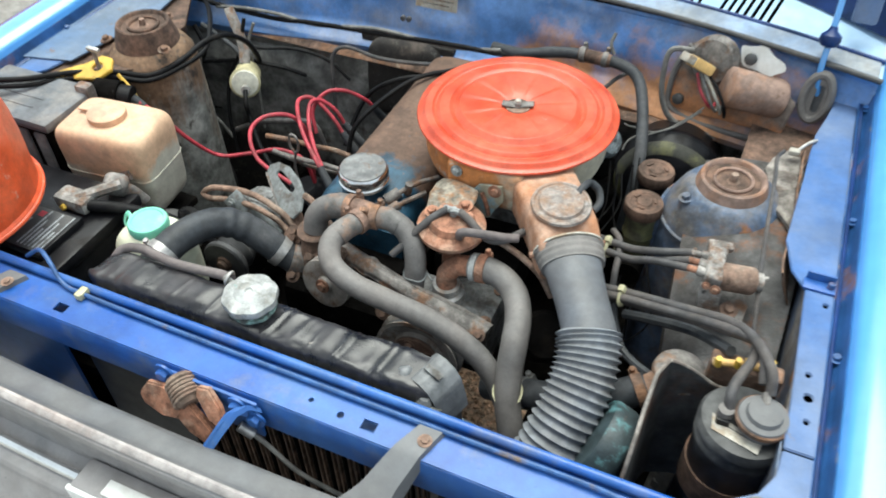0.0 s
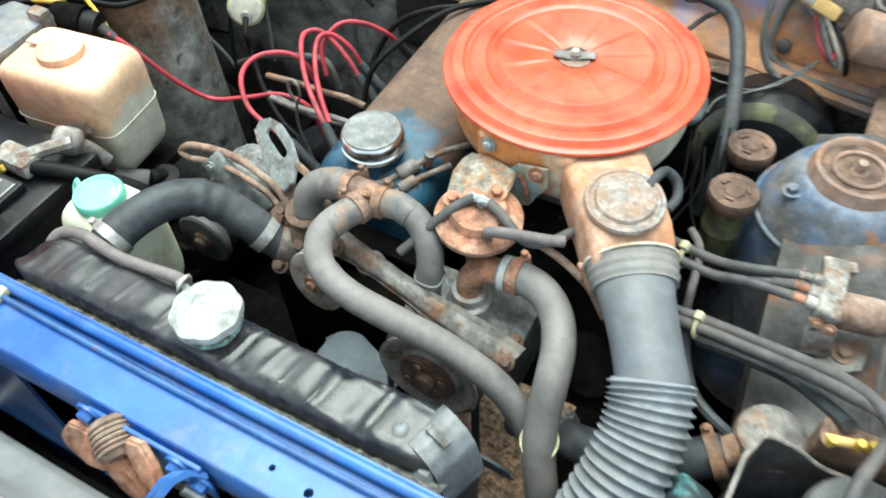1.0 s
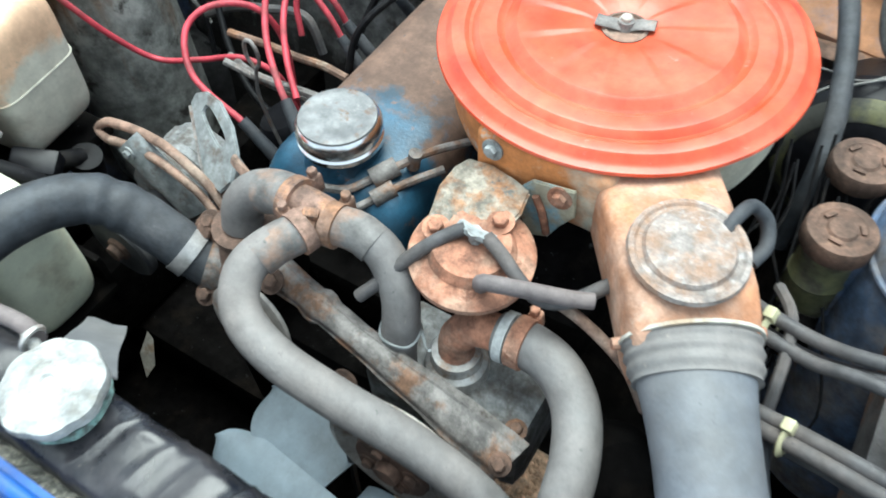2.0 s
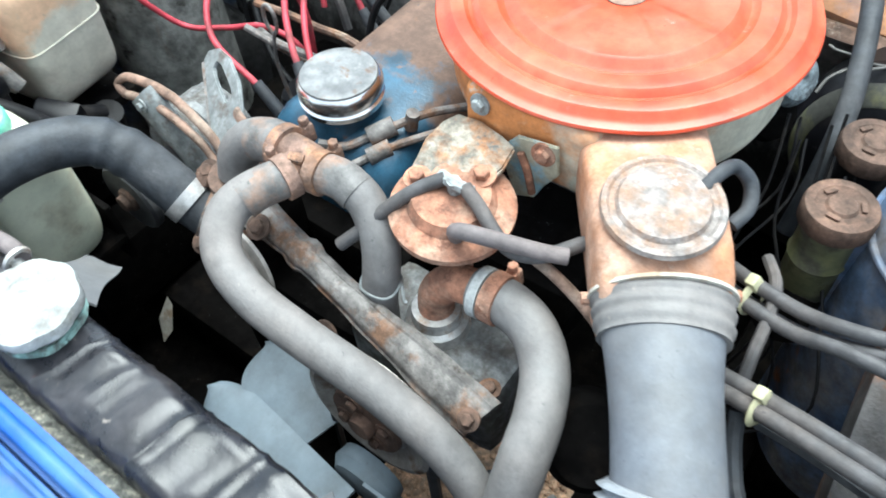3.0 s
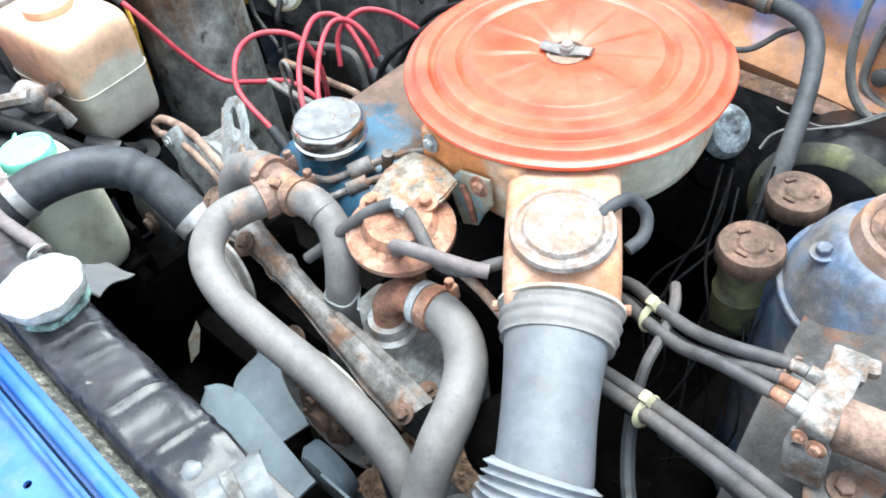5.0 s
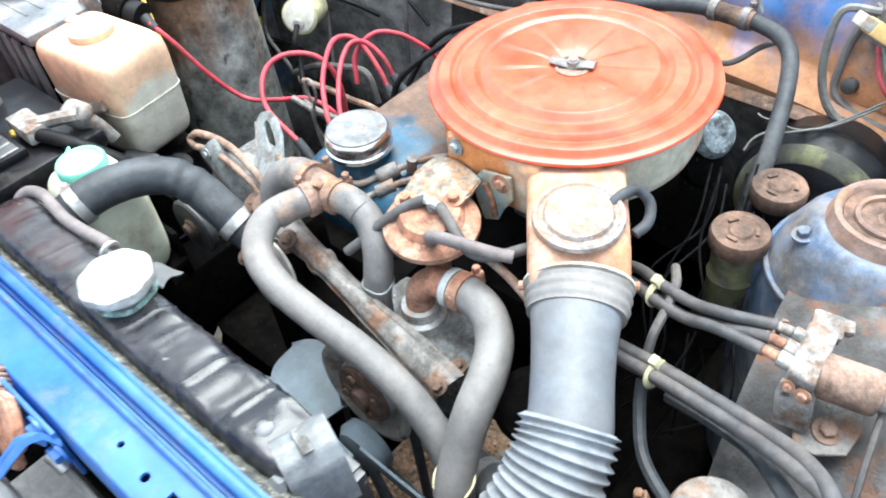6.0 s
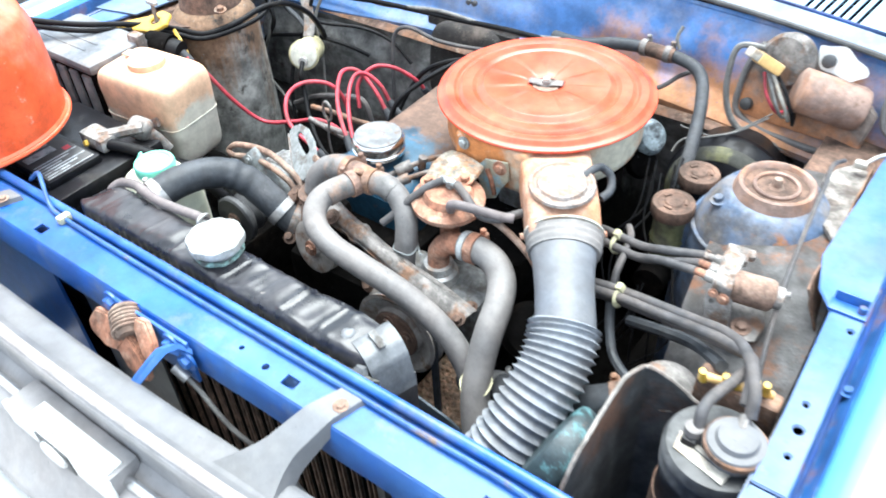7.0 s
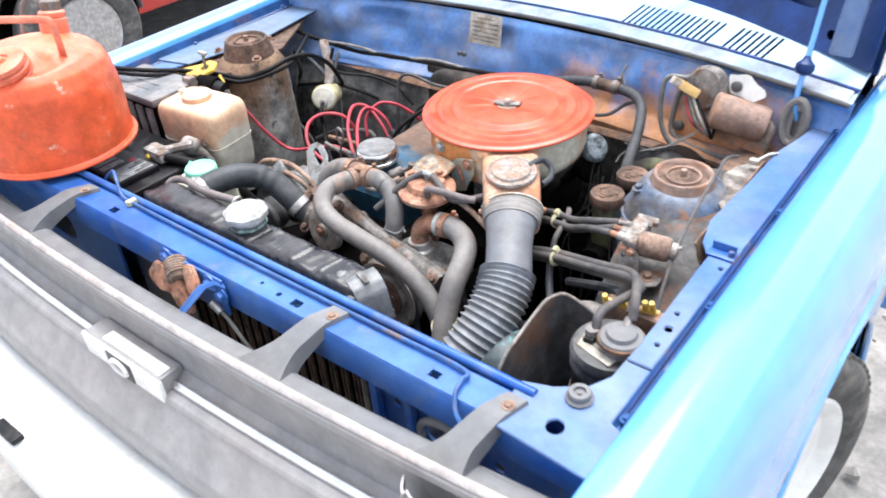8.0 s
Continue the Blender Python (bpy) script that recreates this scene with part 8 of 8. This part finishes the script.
hose_tie((0.420, 0.381, 0.764), (0.85, -0.25, 0.35))
for k, (dy, dz) in enumerate(((0.005, 0.004), (-0.005, 0.003), (0.0, -0.006))):
    end = ((0.634, 0.188, 0.812), (0.626, 0.200, 0.810), (0.600, 0.165, 0.795))[k]
    pre = ((0.628, 0.205, 0.830), (0.620, 0.226, 0.822), (0.598, 0.185, 0.812))[k]
    bundle.append(hose("vacuum_hose", [(0.375, 0.34 + dy, 0.715 + dz), (0.42, 0.328 + dy, 0.735 + dz), (0.458, 0.318 + dy, 0.750 + dz), (0.50, 0.308 + dy, 0.762 + dz), (0.545, 0.294 + dy, 0.778 + dz), (0.580, 0.276 + dy, 0.797 + dz), (0.606 + 0.004 * k, 0.25 + dy * 0.3, 0.815 + dz), pre, end], 0.0056, HOSE_BROWN, "dusty grey vapour hose to the canister", seg=10, group="vapour hoses"))
hose_tie((0.456, 0.318, 0.749), (0.9, -0.2, 0.3))
hose("vacuum_hose", [(0.44, 0.33, 0.74), (0.437, 0.345, 0.76), (0.434, 0.372, 0.768), (0.428, 0.395, 0.770), (0.415, 0.42, 0.76)], 0.0042, HOSE_BROWN, "slim dusty grey vacuum hose", seg=8, group="vacuum hoses")
hose("vacuum_hose", [(0.445, 0.318, 0.735), (0.455, 0.300, 0.715), (0.475, 0.275, 0.70), (0.51, 0.25, 0.705), (0.53, 0.24, 0.72)], 0.0055, RUBBER_DARK, "black vacuum hose dipping below the bundle", seg=8)
hose("vacuum_hose", [(0.46, 0.345, 0.69), (0.50, 0.33, 0.712), (0.545, 0.305, 0.742), (0.575, 0.272, 0.77), (0.590, 0.25, 0.788)], 0.0066, RUBBER_DARK, "black vapour hose below the bundle", seg=8)
ym = thing("hose_manifold", (0.605, 0.24, 0.765), "yellow plastic hose manifold with four nipples", "manifold")
part("bar", tube([(0.575, 0.232, 0.785), (0.640, 0.252, 0.778)], 0.0045, 10, 3), OCHRE, ym)
for x in (0.580, 0.600, 0.609, 0.626, 0.634):
    y = 0.232 + 0.31 * (x - 0.580)
    part("nipple", tube([(x, y, 0.781), (x - 0.001, y - 0.003, 0.789), (x - 0.001, y - 0.006, 0.799)], lambda q: 0.0042 - 0.0008 * q, 8, 3), YELLOW, ym)
part("base", box((0.572, 0.235, 0.735), (0.650, 0.258, 0.778), 0.004), RUSTY, ym)


# ---- canister ----
def build_canister():
    t = thing("charcoal_canister", (0.605, 0.152, 0.58), "black charcoal canister with a worn white label", "canister")
    m = pose(0.606, 0.156, 0.002, -1, 1, 0) @ Matrix.Diagonal((0.88, 0.88, 1, 1))
    part("body", revolve([(0.046, 0.59), (0.050, 0.595), (0.050, 0.745), (0.0535, 0.749), (0.0535, 0.757), (0.051, 0.760), (0.051, 0.766), (0.0535, 0.769), (0.052, 0.776), (0.046, 0.779), (0.015, 0.780), (0, 0.780)], m, 52), CANISTER_BLACK, t)
    part("canister_lid", revolve([(0.0545, 0.768), (0.0545, 0.774), (0.051, 0.7795), (0.040, 0.7812), (0.012, 0.7812), (0, 0.7812)], m, 52), CANISTER_BLACK, t, "dusty black lid")
    part("strap", revolve([(0.0503, 0.665), (0.0525, 0.665), (0.0525, 0.705), (0.0503, 0.705)], m, 48), RUST_DARK, t, "rusty retaining strap")
    part("strap_lug", box((0.612, 0.104, 0.672), (0.645, 0.122, 0.698), 0.003), RUST_DARK, t)
    lab = part("label", slab([(-0.038, -0.006), (0.022, -0.024), (0.018, -0.043), (-0.036, -0.029)], 0.7814, 0.7824, (), m), LABEL, t, "worn white label")
    for k in range(1, 2):
        part("print_bar", slab([(-0.030, -0.021 + 0.005 * k), (0.012, -0.034 + 0.005 * k), (0.012, -0.0325 + 0.005 * k), (-0.030, -0.0195 + 0.005 * k)], 0.7824, 0.7827, (), m), INK_AND_HOLES, lab)
    part("clip", box((0.590, 0.152, 0.781), (0.604, 0.166, 0.792), 0.003), PLASTIC_BLACK, t)
    part("pipe_stub", revolve([(0.008, 0.775), (0.008, 0.800), (0, 0.800)], pose(0.597, 0.163, 0), 14), RUBBER, t)
    v = part("purge_valve", revolve([(0.026, 0.776), (0.026, 0.792), (0.031, 0.794), (0.031, 0.800), (0.029, 0.803), (0.022, 0.804), (0.020, 0.809), (0.012, 0.811), (0, 0.811)], pose(0.6325, 0.1665, 0.001) @ Matrix.Diagonal((0.84, 0.84, 1, 1)), 40), TONGUE_GREY, t, "round grey purge valve")
    part("rim", revolve([(0.0305, 0.7935), (0.0325, 0.795), (0.0325, 0.7995), (0.0305, 0.801)], pose(0.6325, 0.1665, 0.001) @ Matrix.Diagonal((0.84, 0.84, 1, 1)), 40), RUSTY, v)
    part("tip", tube([(0.632, 0.175, 0.808), (0.630, 0.188, 0.812)], 0.0048, 8, 2), RUST_GREY, v)
    part("bracket", box((0.645, 0.12, 0.60), (0.654, 0.19, 0.70), 0.003), RUST_DARK, t)
    # bent screen round the canister
    line = [(0.522, 0.052), (0.525, 0.09), (0.526, 0.14), (0.528, 0.182), (0.538, 0.210), (0.568, 0.222), (0.62, 0.224)]
    def screen(u, v):
        p = lathe_line([(x, y, 0) for x, y in line], u)
        top = 0.755 + 0.040 * math.sin(math.pi * min(1, u * 1.1) ** 1.4) - (0.05 * max(0, 0.18 - u) / 0.18)
        return (p.x - 0.006 * v, p.y, 0.56 + (top - 0.56) * v)
    s = solid("canister_screen", sheet(screen, 40, 10, 0.0018), SCREEN_RUST, "bent grey sheet screen round the canister", "screen")
    part("edge", tube([Vector(screen(k / 20, 1.0)) for k in range(21)], 0.0022, 8, 3), SHELF_DIRT, s)
    # horn with flaking teal paint
    h = thing("horn", (0.49, 0.145, 0.64), "round horn with flaking teal paint", "horn")
    part("shell", revolve([(0.044, -0.020), (0.050, -0.016), (0.052, -0.010), (0.052, 0.010), (0.049, 0.015), (0.040, 0.018), (0.012, 0.021), (0, 0.021)], axis((0.487, 0.137, 0.700), (-0.92, 0.10, 0.36)), 40), TEAL, h)
    part("bracket", tube([(0.50, 0.15, 0.665), (0.512, 0.155, 0.62), (0.515, 0.15, 0.56)], 0.010, 8, 3, 0.4), RUST_GREY, h)
    # silver pump with its hose below the bundle
    p = thing("air_pump_valve", (0.545, 0.245, 0.66), "dull silver round valve behind the screen", "valve")
    part("can", revolve([(0.030, 0.66), (0.030, 0.738), (0.032, 0.742), (0.030, 0.748), (0.018, 0.752), (0, 0.752)], pose(0.545, 0.246, -0.012), 32), RUST_GREY, p)
    part("neck", tube([(0.530, 0.236, 0.722), (0.505, 0.215, 0.712)], 0.014, 14, 2), RUSTY, p)
    hs = hose("air_hose", [(0.515, 0.222, 0.715), (0.48, 0.205, 0.70), (0.43, 0.195, 0.68), (0.38, 0.20, 0.655), (0.32, 0.215, 0.62)], 0.019, RUBBER_DARK, "thick black hose running under the duct", seg=16)
    band((0.508, 0.217, 0.712), (0.8, 0.5, 0.3), 0.0192, 0.012, RUSTY, hs, label="rusty hose clamp")
    band((0.372, 0.2015, 0.650), (0.8, -0.1, 0.4), 0.0194, 0.012, GALV, hs, label="steel worm clamp")
    part("side_pot", revolve([(0.028, -0.04), (0.034, -0.02), (0.034, 0.012), (0.028, 0.02), (0, 0.022)], axis((0.372, 0.266, 0.690), (0.35, -0.5, 0.8)), 26), SHADE_GRIME, p)


build_canister()


# ---- cables by the driver's tower, clutter ----
hose("throttle_cable", [(0.645, 0.225, 0.64), (0.622, 0.285, 0.725), (0.606, 0.36, 0.775), (0.597, 0.45, 0.806), (0.592, 0.53, 0.822), (0.589, 0.57, 0.826), (0.596, 0.60, 0.818)], 0.0026, HOSE_BROWN, "thin dark grey cable over the strut tower", "cable", 8)
hose("wiper_loom", [(0.435, 0.782, 0.838), (0.402, 0.772, 0.836), (0.398, 0.762, 0.800), (0.404, 0.757, 0.760), (0.420, 0.754, 0.730), (0.446, 0.753, 0.715), (0.478, 0.755, 0.710), (0.538, 0.758, 0.707), (0.590, 0.757, 0.716)], 0.0046, CABLE_GREY, "grey taped loom drooping below the wiper motor", "wiring", 8)
tab = solid("rail_bracket", box((0.648, 0.362, 0.8035), (0.684, 0.380, 0.8070), 0.0015), BLUE, "small blue bent bracket on the inner wing rail", "bracket")
part("upright", box((0.650, 0.378, 0.805), (0.682, 0.3815, 0.818), 0.0015), BLUE, tab)
part("stop", revolve([(0.006, 0), (0.006, 0.012), (0.005, 0.014), (0, 0.014)], pose(0.678, 0.372, 0.8035) @ Matrix.Diagonal((0.7, 0.7, 0.7, 1)), 14), BLUE_WORN, tab)
rnd = random.Random(11)
for k in range(9):
    x, y = 0.375 + 0.008 * k + 0.01 * rnd.random(), 0.46 + 0.05 * rnd.random()
    hose("wire", [(x - 0.01, y + 0.09, 0.73 + 0.02 * rnd.random()), (x, y + 0.05, 0.70), (x + 0.035 * rnd.uniform(-1, 1), y + 0.02 * rnd.uniform(-1, 1), 0.66), (x + 0.02 + 0.03 * rnd.uniform(-1, 1), y - 0.04, 0.60), (x + 0.02 * rnd.uniform(-1, 1), y - 0.05, 0.52)], 0.0014, CABLE, "thin black wire hanging under the air cleaner", "wire", 6, 5, "hanging wires")
leaf = slab([(0, 0), (0.007, 0.012), (0.005, 0.034), (0.0, 0.04), (-0.006, 0.02)], 0, 0.0006, (), pose(-0.25, 0.234, 0.268, 50, 0, 20) @ Matrix.Diagonal((1.7, 1.7, 1, 1)))
# unseen tray, rails and walls, added to keep light out of the bay
# shelf added only to carry the grit
part("added_grit_shelf", box((0.17, 0.16, 0.40), (0.41, 0.36, 0.44), 0.01), SHADE_GRIME, car)
rnd = random.Random(3)
bm = box((0.180, 0.180, 0.4405), (0.350, 0.350, 0.4435), 0.001)
for k in range(900):
    x, y = rnd.uniform(0.185, 0.345), rnd.uniform(0.185, 0.345)
    r = rnd.uniform(0.0020, 0.0046)
    own = bmesh.ops.create_icosphere(bm, subdivisions=1, radius=r, matrix=pose(x, y, 0.440 + r * rnd.uniform(0.2, 1.6), rnd.uniform(0, 90), rnd.uniform(0, 90), 0))
    for v in own["verts"]:
        v.co += Vector((rnd.uniform(-1, 1), rnd.uniform(-1, 1), rnd.uniform(-1, 1))) * r * 0.35
# raised stand-in for the ground below; sunlight is put into its pale colour
solid("gravel", bm, surf("brown_grit_sunlit", (0.62, 0.42, 0.28), 0.9, vary=0.4, grain=120, stain=(0.50, 0.38, 0.28), amount=0.35, patch=90, bump=0.3), "brown grit and crumbs standing in for the sunlit ground below the engine", "gravel", kind="stuff", angle=20)
part("cross_member", box((-0.45, 0.28, 0.20), (0.56, 0.40, 0.29), 0.02), SHADE_GRIME, car)
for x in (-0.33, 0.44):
    part("chassis_rail", box((x - 0.035, -0.10, 0.30), (x + 0.035, 0.86, 0.42), 0.008), SHADE_GRIME, car)
# added tray and low walls that block light from under the car
tray = part("light_block_tray", box((-0.60, -0.02, 0.175), (0.70, 0.92, 0.182), 0.002), SHADE_GRIME, car)
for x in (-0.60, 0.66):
    part("light_block_wall", box((x, -0.02, 0.18), (x + 0.01, 0.92, 0.36), 0.002), SHADE_GRIME, car)
part("light_block_front", box((-0.60, -0.015, 0.18), (0.67, -0.006, 0.41), 0.002), SHADE_GRIME, car)
part("leaf", leaf, LABEL, tray)


# ---- parked red car ----
def build_red_car():
    t = thing("parked_car", (-2.95, 1.6, 0.0), "red car parked on the earth beyond the blue one", "car")
    wx, wy, wz = -2.50, 1.18, 0.27
    def side(u, v):
        y, z = -0.2 + 3.6 * u, 0.22 + 0.62 * v
        return (-2.56 - 0.05 * (2 * v - 1) ** 2, y, z)
    part("body_side", sheet(side, 60, 24, 0.004, lambda p: math.hypot(p.y - wy, p.z - wz) > 0.345), RED_CAR, t, "shiny red side panel")
    part("bonnet", box((-4.0, -0.2, 0.80), (-2.60, 3.4, 0.86), 0.03), RED_CAR, t)
    part("under", box((-3.9, -0.1, 0.16), (-2.75, 3.3, 0.80), 0.02), SHADE_GRIME, t)
    part("arch_lip", tube([(-2.545, wy + 0.345 * math.cos(a), wz + 0.345 * math.sin(a)) for a in (math.pi * k / 14 for k in range(15))], 0.012, 8, 2), GREY_DARK, t)
    part("bumper", box((-3.9, -0.32, 0.36), (-2.58, -0.20, 0.48), 0.03), GREY_PLASTIC, t)
    m = pose(wx, wy, wz, 0, 90, 0)
    w = part("wheel", revolve([(0.16, -0.10), (0.165, -0.06), (0.165, 0.06), (0.10, 0.05)], m, 24), GREY_DARK, t)
    bm = revolve([(0.16, -0.085), (0.21, -0.09), (0.25, -0.08), (0.268, -0.06), (0.27, 0.0), (0.268, 0.055), (0.25, 0.078), (0.21, 0.086), (0.165, 0.07)], m, 48)
    bmesh.ops.delete(bm, geom=[f for f in bm.faces if len(f.verts) > 4], context="FACES")
    part("tyre", bm, TYRE, w)
    part("rim", revolve([(0.163, 0.066), (0.160, 0.072), (0.150, 0.066), (0.14, 0.045), (0.07, 0.040), (0.05, 0.055), (0, 0.058)], m, 36), GALV, w)
    # slots drawn as dark blocks that carry the openings' shade
    for k in range(5):
        a = 2 * math.pi * k / 5 + 0.3
        part("slot", rbox((0.03, 0.032, 0.012), m @ Matrix.Rotation(a, 4, "Z") @ pose(0.105, 0, 0.040), 0.008), INK_AND_HOLES, w)


build_red_car()
